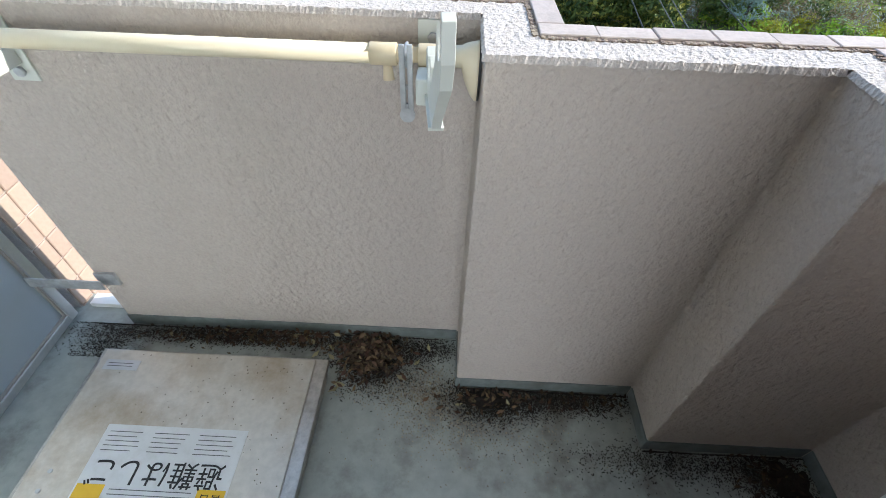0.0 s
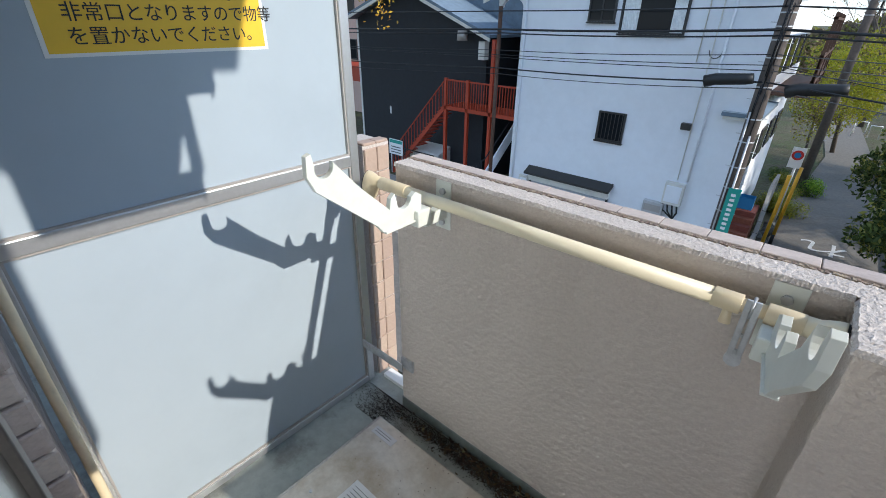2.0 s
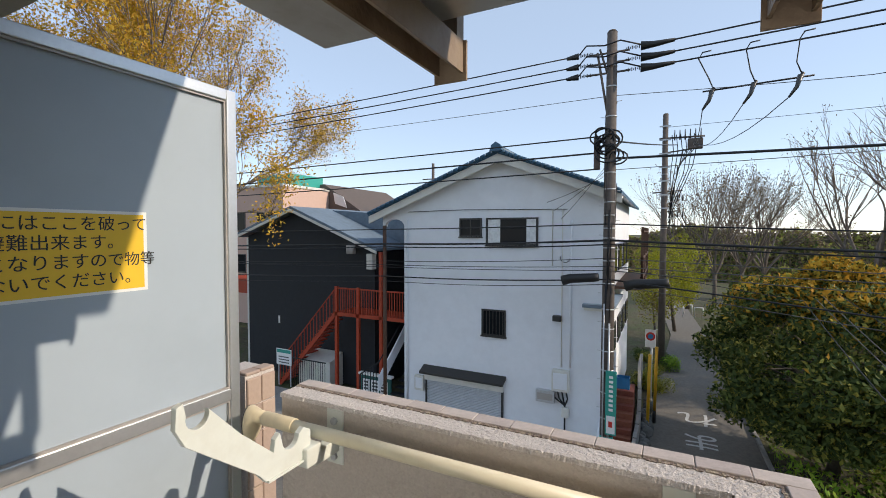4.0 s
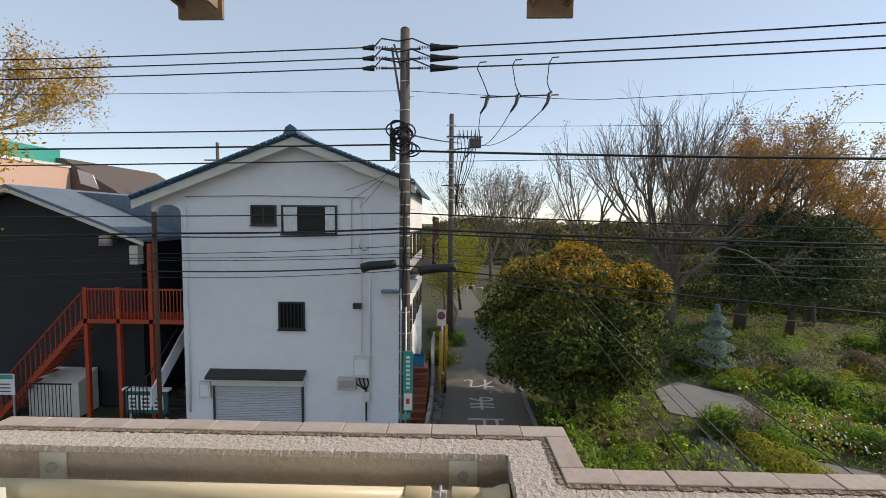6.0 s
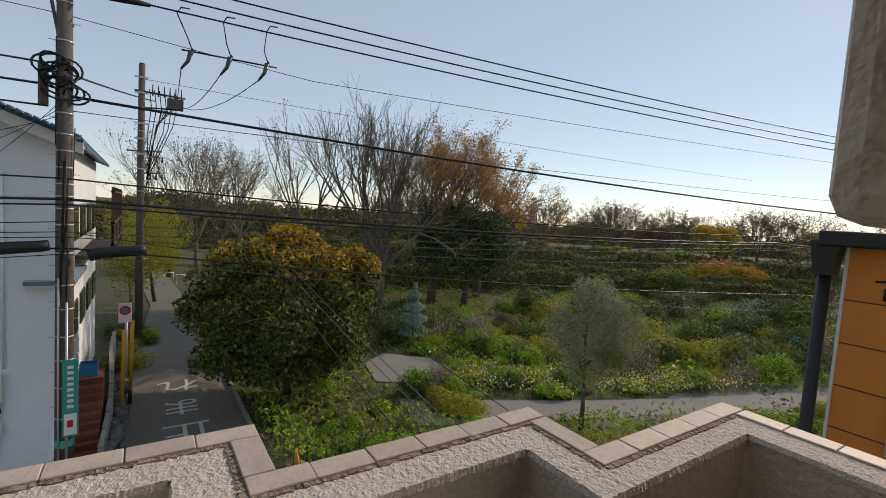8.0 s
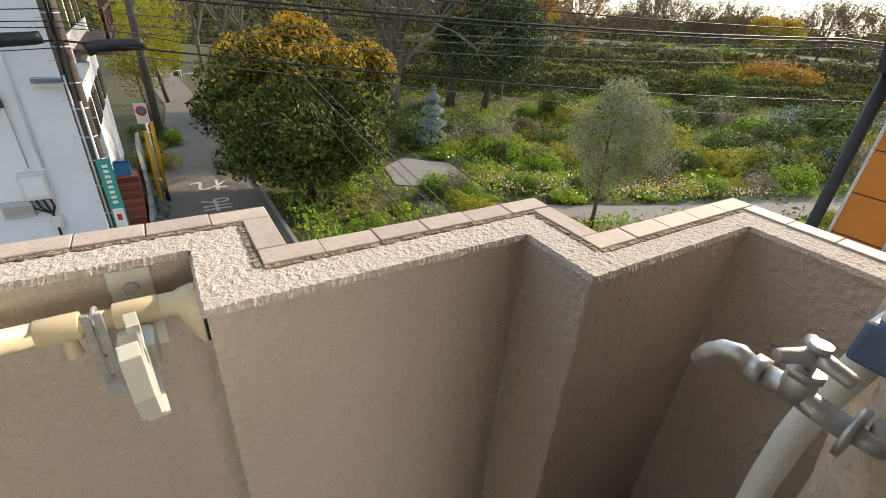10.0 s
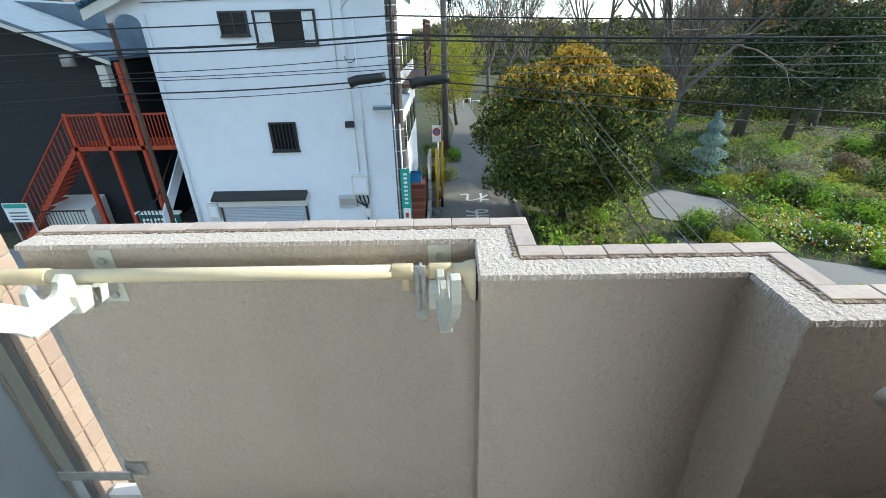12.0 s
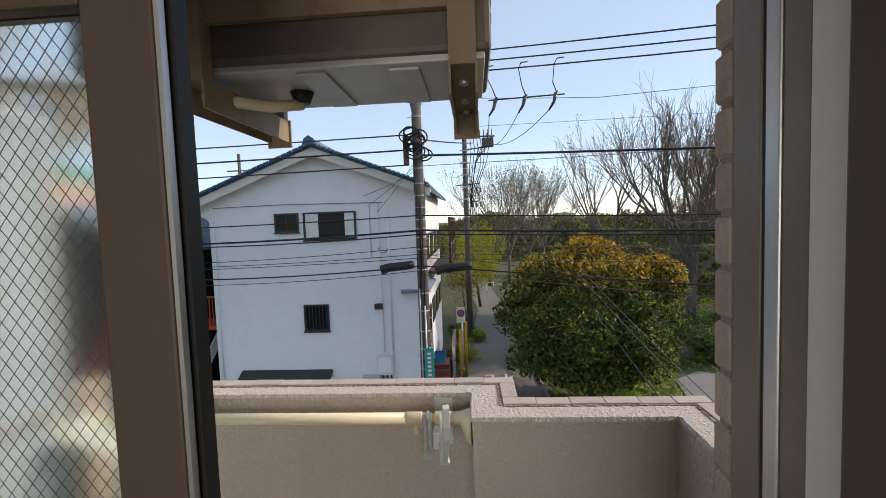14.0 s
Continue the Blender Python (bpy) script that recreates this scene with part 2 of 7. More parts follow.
    leaf_deep=leafy("dense_evergreen_leaf", (0.022, 0.045, 0.014), (0.13, 0.17, 0.045), 0.12),
    leaf_dark=leafy("evergreen_leaf", (0.05, 0.09, 0.026), (0.18, 0.22, 0.06)),
    leaf_gold=leafy("bronze_leaf", (0.55, 0.27, 0.03), (0.50, 0.36, 0.05)),
    leaf_camellia=leafy("glossy_leaf", (0.028, 0.05, 0.022), (0.12, 0.16, 0.07), 0.15),
    leaf_silver=leafy("silver_leaf", (0.22, 0.27, 0.21), (0.42, 0.46, 0.40)),
    leaf_blue=leafy("blue_conifer_leaf", (0.16, 0.25, 0.22), (0.32, 0.42, 0.38)),
    leaf_orange=leafy("orange_leaf", (0.42, 0.18, 0.035), (0.48, 0.29, 0.08)),
    leaf_yellow=leafy("yellow_green_leaf", (0.45, 0.40, 0.03), (0.28, 0.32, 0.04), 0.4),
    leaf_green=leafy("fresh_leaf", (0.12, 0.28, 0.025), (0.36, 0.48, 0.06), 0.35),
    leaf_olive=leafy("olive_leaf", (0.22, 0.23, 0.05), (0.40, 0.38, 0.09), 0.3),
    leaf_brown=leafy("dry_leaf", (0.17, 0.12, 0.065), (0.27, 0.20, 0.12)),
    salmon=material("salmon_tile", (0.46, 0.34, 0.27), 0.6, grain=0.1, grain_scale=90, per_object=0.08),
    concrete_ceiling=material("ceiling_paint", (0.50, 0.46, 0.42), 0.9, grain=0.1, grain_scale=60, stain=0.3, stain_scale=2),
    petal_yellow=material("yellow_petal", (0.85, 0.62, 0.03), 0.6),
    petal_white=material("white_petal", (0.85, 0.85, 0.78), 0.6),
    petal_red=material("red_petal", (0.65, 0.06, 0.05), 0.6),
    farwood=material("far_wood", (0.13, 0.11, 0.065), 0.95, grain=0.4, grain_scale=0.3, bump=1.0, bump_scale=0.6, bump_dist=0.5),
)


# ---- mesh helpers ----
def bx(bm, x0, x1, y0, y1, z0, z1, bevel=0.0):
    """Adds an axis-aligned box, its edges rounded if asked."""
    b = bmesh.new()
    bmesh.ops.create_cube(b, size=1.0)
    for v in b.verts:
        v.co = Vector(((x0 + x1) / 2 + v.co.x * (x1 - x0), (y0 + y1) / 2 + v.co.y * (y1 - y0), (z0 + z1) / 2 + v.co.z * (z1 - z0)))
    if bevel:
        bmesh.ops.bevel(b, geom=list(b.edges), offset=bevel, segments=2, affect="EDGES", profile=0.5)
    merge(bm, b)
    return bm


def merge(bm, b):
    base = len(bm.verts)
    vs = [bm.verts.new(v.co) for v in b.verts]
    b.verts.index_update()
    for f in b.faces:
        nf = bm.faces.new([vs[v.index] for v in f.verts])
        nf.smooth = f.smooth
    b.free()


def tube(bm, pts, r, n=8, r_end=None, cap=True):
    """Sweeps a round section along points. r may taper to r_end."""
    pts = [Vector(p) for p in pts]
    rings = []
    up = Vector((0.13, 0.21, 0.97))
    for i, p in enumerate(pts):
        d = (pts[min(i + 1, len(pts) - 1)] - pts[max(i - 1, 0)]).normalized()
        a = d.cross(up)
        if a.length < 0.05:
            a = d.cross(Vector((1, 0, 0)))
        a.normalize()
        b = d.cross(a)
        f = i / max(1, len(pts) - 1)
        rr = r if r_end is None else r + (r_end - r) * f
        rings.append([bm.verts.new(p + (a * math.cos(2 * math.pi * k / n) + b * math.sin(2 * math.pi * k / n)) * rr) for k in range(n)])
    for i in range(len(rings) - 1):
        for k in range(n):
            f = bm.faces.new((rings[i][k], rings[i][(k + 1) % n], rings[i + 1][(k + 1) % n], rings[i + 1][k]))
            f.smooth = True
    if cap:
        bm.faces.new(list(reversed(rings[0])))
        bm.faces.new(rings[-1])
    return bm


def prism(bm, outline, axis, a0, a1):
    """Extrudes a closed outline of (u, v) along an axis from a0 to a1: axis x takes (y, z), y takes (x, z), z takes (x, y)."""
    def at(u, v, w):
        return {"x": (w, u, v), "y": (u, w, v), "z": (u, v, w)}[axis]
    lo = [bm.verts.new(at(u, v, a0)) for u, v in outline]
    hi = [bm.verts.new(at(u, v, a1)) for u, v in outline]
    n = len(outline)
    bm.faces.new(lo)
    bm.faces.new(list(reversed(hi)))
    for i in range(n):
        bm.faces.new((lo[i], hi[i], hi[(i + 1) % n], lo[(i + 1) % n]))
    bmesh.ops.recalc_face_normals(bm, faces=list(bm.faces))
    return bm


def part(name, bm, mat, parent=None, label="", bevel=0.0, segments=2):
    me = bpy.data.meshes.new(name)
    bm.normal_update()
    bm.to_mesh(me)
    bm.free()
    me.materials.append(mat)
    ob = new(name, me)
    if parent:
        ob.parent = parent
    if bevel:
        md = ob.modifiers.new("bevel", "BEVEL")
        md.width, md.segments, md.limit_method = bevel, segments, "ANGLE"
    return tagged(ob, label) if label else ob


def thing(name, label, category, group="", kind=""):
    return tagged(new(name), label, category, group, kind)


def box(name, x0, x1, y0, y1, z0, z1, mat, parent=None, bevel=0.0, label=""):
    return part(name, bx(bmesh.new(), x0, x1, y0, y1, z0, z1, bevel), mat, parent, label)


def cable(name, pts, r, mat, label, sag=0.0, category="cable", n=6, group=""):
    """A wire through points, each span hanging by sag times its length."""
    out = []
    for a, b in zip(pts, pts[1:]):
        a, b = Vector(a), Vector(b)
        k = 14 if sag else 1
        for i in range(k):
            f = i / k
            out.append(a.lerp(b, f) - Vector((0, 0, 4 * sag * (b - a).length * f * (1 - f))))
    out.append(Vector(pts[-1]))
    ob = part(name, tube(bmesh.new(), out, r, n), mat)
    return tagged(ob, label, category, group)


def from_arrays(name, verts, faces, mat, parent=None, smooth=False):
    me = bpy.data.meshes.new(name)
    me.from_pydata(verts, [], faces)
    me.materials.append(mat)
    ob = new(name, me)
    if parent:
        ob.parent = parent
    return ob


def leaf_mesh(name, centres, normals, size, mat, rng, parent=None, slim=0.45, group_n=1):
    """Many small folded leaves at the centres, facing roughly along the normals."""
    n = len(centres)
    c = np.asarray(centres, float)
    nn = np.asarray(normals, float) + rng.normal(0, 0.55, (n, 3))
    nn /= np.linalg.norm(nn, axis=1, keepdims=True) + 1e-9
    t = rng.normal(0, 1, (n, 3))
    t -= (t * nn).sum(1, keepdims=True) * nn
    t /= np.linalg.norm(t, axis=1, keepdims=True) + 1e-9
    s = np.cross(nn, t)
    L = (size * rng.uniform(0.6, 1.25, n))[:, None]
    v = np.stack([c - t * L / 2, c + s * L * slim / 2 - nn * L * 0.06, c + t * L / 2, c - s * L * slim / 2 - nn * L * 0.06], 1).reshape(-1, 3)
    idx = np.arange(n * 4).reshape(n, 4)
    me = bpy.data.meshes.new(name)
    me.vertices.add(n * 4)
    me.vertices.foreach_set("co", v.ravel())
    me.loops.add(n * 4)
    me.loops.foreach_set("vertex_index", idx.ravel())
    me.polygons.add(n)
    me.polygons.foreach_set("loop_start", np.arange(0, n * 4, 4))
    me.polygons.foreach_set("loop_total", np.full(n, 4))
    me.update()
    me.validate()
    me.materials.append(mat)
    ob = new(name, me)
    if parent:
        ob.parent = parent
    return ob


def lumpy(rng, n, radii, lumps=14, inner=0.0, flat_bottom=-1.0, lump_r=0.42):
    """Points on and in an uneven crown made of overlapping lumps, about the origin, with outward normals."""
    dirs = rng.normal(0, 1, (lumps, 3))
    dirs /= np.linalg.norm(dirs, axis=1, keepdims=True)
    cen = dirs * (1 - lump_r) * rng.uniform(0.75, 1.05, (lumps, 1))
    which = rng.integers(0, lumps, n)
    d = rng.normal(0, 1, (n, 3))
    d /= np.linalg.norm(d, axis=1, keepdims=True)
    rad = lump_r * rng.uniform(0.75, 1.25, lumps)[which][:, None] * (rng.uniform(inner, 1.0, (n, 1)) ** 0.35)
    p = cen[which] + d * rad
    keep = p[:, 2] > flat_bottom
    p, d = p[keep], d[keep]
    r = np.asarray(radii, float)
    return p * r, (p + d * 0.6) / r


def limbs(bm, rng, p, d, length, r, depth, tips, spread=0.5, up=0.25, n=5, kids=(2, 4), shrink=0.72):
    """Grows tapered limbs and collects the ends of the twigs."""
    pts = [Vector(p)]
    d = Vector(d).normalized()
    k = 4 if depth > 1 else 3
    for i in range(k):
        d = (d + Vector(rng.normal(0, 0.10, 3)) + Vector((0, 0, up * 0.12))).normalized()
        pts.append(pts[-1] + d * length / k)
    tube(bm, pts, r, n if depth > 2 else 3, r * 0.6, cap=False)
    if depth == 0:
        tips.extend([tuple(pts[-1]), tuple(pts[-2])])
        return
    for j in range(int(rng.integers(kids[0], kids[1] + 1))):
        a = pts[-1] if j < 2 else pts[int(rng.integers(1, k))]
        q = (d + Vector(rng.normal(0, spread, 3)) + Vector((0, 0, up))).normalized()
        limbs(bm, rng, a, q, length * shrink * float(rng.uniform(0.8, 1.15)), max(r * 0.56, 0.007), depth - 1, tips, spread, up, n, kids, shrink)

# ---- the balcony ----
TOP = 1.12
G = -5.9
AL, AR, BR, CR = -1.205, 0.0, 0.58, 1.075      # ends of the stepped wall's inner faces
IN_A, IN_B, IN_C = 0.187, 0.0, -0.177
OUT_A, OUT_B, OUT_C = 0.311, 0.130, -0.066
OUT_AX, OUT_BX, OUT_CX = 0.143, 0.710, 1.205
FACADE = -0.62
FACADE_L = -0.860                 # the facade steps back beside the partition

inner = [(AL, IN_A), (AR, IN_A), (AR, IN_B), (BR, IN_B), (BR, IN_C), (CR, IN_C), (CR, FACADE)]
outer = [(OUT_CX, FACADE), (OUT_CX, OUT_C), (OUT_BX, OUT_C), (OUT_BX, OUT_B), (OUT_AX, OUT_B), (OUT_AX, OUT_A), (AL, OUT_A)]
bm = bmesh.new()
prism(bm, inner + outer, "z", -0.25, TOP - 0.008)
parapet = tagged(part("wall_parapet", bm, M["stucco"], bevel=0.006), kind="structure", label="stepped balcony parapet in coarse beige stucco")

# pebbly coping, sprayed thick and overhanging the inner edge a little
def coping_grid():
    verts, faces = [], []
    rng = np.random.default_rng(5)
    def strip(x0, x1, y0, y1, drop):
        nx, ny = max(2, int((x1 - x0) / 0.0042)), max(2, int((y1 - y0) / 0.0042))
        base = len(verts)
        for j in range(ny + 1):
            for i in range(nx + 1):
                x, y = x0 + (x1 - x0) * i / nx, y0 + (y1 - y0) * j / ny
                h = 0.5 + 0.5 * noise.noise(Vector((x * 95, y * 95, 1)))
                h2 = 0.5 + 0.5 * noise.noise(Vector((x * 240, y * 240, 4)))
                low = (j == 0 and "s" in drop) or (i == 0 and "w" in drop)
                jit = 0.0012
                z = TOP - 0.005 + 0.0042 * h + 0.0025 * h2 - (0.011 if low else 0)
                if j in (0, ny) or i in (0, nx):
                    verts.append((x + (rng.uniform(-0.002, 0.001) if low else 0), y + (rng.uniform(-0.002, 0.001) if low else 0), z))
                else:
                    verts.append((x + rng.uniform(-jit, jit), y + rng.uniform(-jit, jit), z))
        for j in range(ny):
            for i in range(nx):
                a = base + j * (nx + 1) + i
                faces.append((a, a + 1, a + nx + 2, a + nx + 1))
    e, g = 0.006, 0.050
    strip(AL, AR - e, IN_A - e, OUT_A - g, "s")
    strip(AR - e, OUT_AX - g, IN_A - e, OUT_A - g, "")
    strip(AR - e, OUT_AX - g, IN_B - e, IN_A - e, "sw")
    strip(OUT_AX - g, BR - e, IN_B - e, OUT_B - g, "s")
    strip(BR - e, OUT_BX - g, IN_B - e, OUT_B - g, "")
    strip(BR - e, OUT_BX - g, IN_C - e, IN_B - e, "sw")
    strip(OUT_BX - g, CR - e, IN_C - e, OUT_C - g, "s")
    strip(CR - e, OUT_CX - g, IN_C - e, OUT_C - g, "")
    strip(CR - e, OUT_CX - g, FACADE + 0.02, IN_C - e, "w")
    return verts, faces


cv, cf = coping_grid()
tagged(from_arrays("coping", cv, cf, M["coping"], parapet), "rough sprayed coping with brown pebbly wear")

# skirting band at the foot of the walls
def skirt(x0, x1, y0, y1):
    box("skirting", x0, x1, y0, y1, 0.0, 0.055, M["skirt"], parapet, 0.002)


s = 0.004
skirt(AL, AR - s, IN_A - s, IN_A + 0.01)
skirt(AR - s, AR + 0.01, IN_B - s, IN_A - s)
skirt(AR + 0.01, BR - s, IN_B - s, IN_B + 0.01)
skirt(BR - s, BR + 0.01, IN_C - s, IN_B - s)
skirt(BR + 0.01, CR - s, IN_C - s, IN_C + 0.01)
skirt(CR - s, CR + 0.01, FACADE, IN_C - s)

slab = tagged(box("floor", -3.4, 1.205, -0.93, 0.311, -0.25, 0.0, M["floor"]), kind="structure", label="painted concrete balcony floor with dirt stains")

# facade wall with the door opening, its tiles on both sides
JL, JR, HEAD = -1.12, 0.350, 2.62
LJ = -0.80                        # hinder end of the open leaf
facade = tagged(part("wall_facade", bx(bmesh.new(), -3.4, JL, -1.03, FACADE_L - 0.012, G, 5.0), M["grout"]), kind="structure", label="tiled apartment facade beside the balcony door")
facade_r = tagged(part("wall_facade", bx(bmesh.new(), JR, 4.2, -0.93, FACADE - 0.012, G, 5.0), M["grout"]), kind="structure", label="tiled apartment facade beside the balcony door")
tagged(part("wall_facade", bx(bmesh.new(), JL, JR, -0.93, FACADE - 0.012, HEAD, 5.0), M["brick"]), kind="structure", label="facade above the door head")
tagged(part("wall_facade", bx(bmesh.new(), JL, JR, -0.93, FACADE - 0.012, G, -0.02), M["brick"]), kind="structure", label="facade below the door sill")
tagged(part("ceiling", prism(bmesh.new(), [(-3.4, -0.90), (1.205, -0.90), (1.205, -0.05), (0.91, -0.05), (0.91, 0.24), (-3.4, 0.24)], "z", 2.72, 2.90), M["concrete_ceiling"]), kind="structure", label="underside of the balcony above")

# the room behind
tagged(box("floor", -2.4, 2.4, -4.2, -0.93, -0.12, 0.0, M["wood"]), kind="structure", label="brown wooden room floor")
tagged(box("ceiling", -2.4, 2.4, -4.2, -0.93, 2.70, 2.80, M["room"]), kind="structure", label="room ceiling")
bm = bmesh.new()
for b in ((-2.4, -0.9, 0, 2.7), (0.9, 2.4, 0, 2.7), (-0.9, 0.9, 0, 0.8), (-0.9, 0.9, 2.1, 2.7)):
    bx(bm, b[0], b[1], -4.3, -4.2, b[2], b[3])
tagged(part("wall_back", bm, M["room"]), kind="structure", label="plain room wall with an added opening for the fill light")
# added fill lamp in an invented opening, lightens the door stiles and jamb
room_fill = bpy.data.lights.new("back_window_light", "AREA")
room_fill.shape, room_fill.size, room_fill.size_y, room_fill.energy, room_fill.color = "RECTANGLE", 1.8, 1.3, 20, (0.92, 0.96, 1.0)
new("back_window_light", room_fill).matrix_world = look((0, -4.25, 1.45), (0, 0, 1.45))
tagged(box("wall_side", -2.5, -2.4, -4.2, -0.93, 0, 2.7, M["room"]), kind="structure", label="plain room wall")
tagged(box("wall_side", 2.4, 2.5, -4.2, -0.93, 0, 2.7, M["room"]), kind="structure", label="plain room wall")

# ---- door frame and sliding leaf ----
frame_ob = tagged(new("door_frame"), "grey aluminium sliding door frame with tracks", "door frame")
box("outer_jamb", JR - 0.003, JR + 0.03, -0.718, -0.664, 0.0, HEAD, M["alu_brown"], frame_ob, 0.002)
box("screen_groove", JR - 0.001, JR + 0.03, -0.726, -0.719, 0.0, HEAD, M["black"], frame_ob)
box("track_jamb", JR - 0.004, JR + 0.03, -0.751, -0.727, 0.0, HEAD, M["aluminium"], frame_ob, 0.002)
box("inner_jamb", JR - 0.002, JR + 0.03, -0.794, -0.752, 0.0, HEAD, M["alu_brown"], frame_ob, 0.003)
box("white_trim", JR - 0.006, JR + 0.03, -0.846, -0.795, 0.0, HEAD, M["white"], frame_ob, 0.004)
box("casing", JR - 0.012, JR + 0.12, -1.04, -0.845, 0.0, HEAD, M["casing"], frame_ob, 0.004)
box("left_jamb", JL - 0.02, JL + 0.006, -1.02, -0.965, 0.0, HEAD, M["alu_mid"], frame_ob, 0.003)
box("head", JL, JR - 0.014, -0.96, -0.66, HEAD - 0.04, HEAD, M["alu_mid"], frame_ob, 0.003)
box("sill", JL, JR - 0.014, -0.97, -0.88, -0.018, 0.022, M["alu_mid"], frame_ob, 0.003)
leaf = tagged(new("sliding_door"), "dark bronze sliding glass door, half open, with wired glass", "door")
LX, LY0, LY1 = -0.228, -0.900, -0.867
GZ = 1.87
box("meeting_stile", LX - 0.062, LX, LY0, LY1, 0.03, HEAD - 0.04, M["casing"], leaf, 0.003)
box("edge_strip", LX, LX + 0.004, LY0 + 0.002, LY0 + 0.010, 0.03, HEAD - 0.04, M["aluminium"], leaf)
box("rubber_seal", LX, LX + 0.008, LY0 + 0.014, LY1, 0.03, HEAD - 0.04, M["black"], leaf)
box("back_stile", LJ, LJ + 0.06, LY0, LY1, 0.03, HEAD - 0.04, M["alu_dark"], leaf, 0.003)
box("top_rail", LJ + 0.06, LX - 0.062, LY0, LY1, GZ, HEAD - 0.04, M["casing"], leaf, 0.003)
box("bottom_rail", LJ + 0.06, LX - 0.062, LY0, LY1, 0.03, 0.13, M["alu_mid"], leaf, 0.003)
M["wireglass"] = glassy("wired_glass", (0.88, 0.95, 0.92), 0.12)
GX0, GX1 = LJ + 0.06, LX - 0.062
pane = box("pane", GX0, GX1, LY1 - 0.018, LY1 - 0.012, 0.13, GZ, M["wireglass"], leaf)
pane.visible_shadow = False
rear = tagged(new("sliding_door"), "dark bronze closed rear door leaf with clear glass", "door")
RY0, RY1, RX = -0.962, -0.932, -0.55
box("back_stile", JL + 0.008, JL + 0.058, RY0, RY1, 0.03, HEAD - 0.04, M["alu_mid"], rear, 0.003)
box("meeting_stile", RX - 0.05, RX, RY0, RY1, 0.03, HEAD - 0.04, M["casing"], rear, 0.003)
box("top_rail", JL + 0.058, RX - 0.05, RY0, RY1, GZ, HEAD - 0.04, M["casing"], rear, 0.003)
box("bottom_rail", JL + 0.058, RX - 0.05, RY0, RY1, 0.03, 0.13, M["alu_mid"], rear, 0.003)
rear_pane = box("pane", JL + 0.058, RX - 0.05, RY1 - 0.018, RY1 - 0.012, 0.13, GZ, M["wireglass"], rear)
rear_pane.visible_shadow = False
bm = bmesh.new()
for k in range(-60, 160):
    for sgn in (1, -1):
        c = k * 0.0185
        za, zb = c, c + sgn * (GX1 - GX0) * 1.3
        fa = min(1.0, max(0.0, (0.135 - za) / (zb - za))), min(1.0, max(0.0, (GZ - 0.005 - za) / (zb - za)))
        lo, hi = min(fa), max(fa)
        if hi - lo > 0.01:
            pts = [(GX0 + (GX1 - GX0) * f, LY1 - 0.0195, za + (zb - za) * f) for f in (lo, hi)]
            tube(bm, pts, 0.00042, 4, cap=False)
part("wire_mesh", bm, M["greycable"], leaf)

# ---- partition between the balconies ----
PX = -1.426
partition = tagged(new("partition"), "pale blue-grey balcony partition board in an aluminium frame", "partition")
PF, PB, PT = 0.205, -0.835, 2.085
w = 0.035
box("front_post", PX - 0.02, PX + 0.012, PF - w, PF, 0.02, PT, M["aluminium"], partition, 0.003)
box("back_post", PX - 0.02, PX + 0.012, PB, PB + w, 0.02, PT, M["aluminium"], partition, 0.003)
box("top_rail", PX - 0.02, PX + 0.012, PB + w, PF - w, PT - w, PT, M["aluminium"], partition, 0.003)
box("bottom_rail", PX - 0.02, PX + 0.012, PB + w, PF - w, 0.02, 0.05, M["aluminium"], partition, 0.003)
box("middle_rail", PX - 0.02, PX + 0.010, PB + w, PF - w, 1.062, 1.102, M["aluminium"], partition, 0.003)
box("board", PX - 0.012, PX - 0.004, PB + w, PF - w, 0.05, 1.062, M["panel"], partition)
box("board", PX - 0.012, PX - 0.004, PB + w, PF - w, 1.102, PT - w, M["panel"], partition)
for za, zb in ((0.05, 1.062), (1.102, PT - w)):
    g = bmesh.new()
    for ya, yb, z0, z1 in ((PB + w, PB + w + .006, za, zb), (PF - w - .006, PF - w, za, zb), (PB + w + .006, PF - w - .006, za, za + .006), (PB + w + .006, PF - w - .006, zb - .006, zb)):
        bx(g, PX - 0.003, PX + 0.006, ya, yb, z0, z1)
    part("gasket", g, M["alu_mid"], partition)
bracket = tagged(part("wall_bracket", bx(bx(bmesh.new(), PX + 0.01, -1.165, 0.150, 0.156, 0.240, 0.280, 0.001), -1.20, -1.13, 0.176, 0.187, 0.235, 0.29, 0.002), M["zinc"]),
                 "small zinc bracket tying the partition to the parapet", "bracket")

# ---- evacuation hatch ----
hatch = tagged(new("evacuation_hatch"), "stainless steel ladder hatch with rust spots on the balcony floor", "hatch")
HX0, HX1, HY0, HY1, HZ = -1.175, -0.425, -0.795, 0.025, 0.097
bm = bmesh.new()
bx(bm, HX0 + 0.015, HX1 - 0.015, HY0 + 0.015, HY1 - 0.015, 0.0, HZ - 0.028)
part("base_frame", bm, M["steeledge"], hatch, bevel=0.002)
bm = bmesh.new()
bx(bm, HX0, HX1, HY0, HY1, HZ - 0.03, HZ - 0.008, 0.004)
part("lid_rim", bm, M["steeledge"], hatch)
bm = bmesh.new()
bx(bm, HX0 + 0.016, HX1 - 0.04, HY0 + 0.03, HY1 - 0.008, HZ - 0.012, HZ, 0.003)
part("lid", bm, M["steel"], hatch)
for x, y in ((-1.10, -0.36), (-1.10, -0.41), (-0.55, -0.47), (-0.55, -0.52), (-0.47, -0.75), (-1.12, -0.75)):
    bm = bmesh.new()
    tube(bm, [(x, y, HZ), (x, y, HZ + 0.003)], 0.006, 10)
    part("rivet", bm, M["zinc"], hatch)

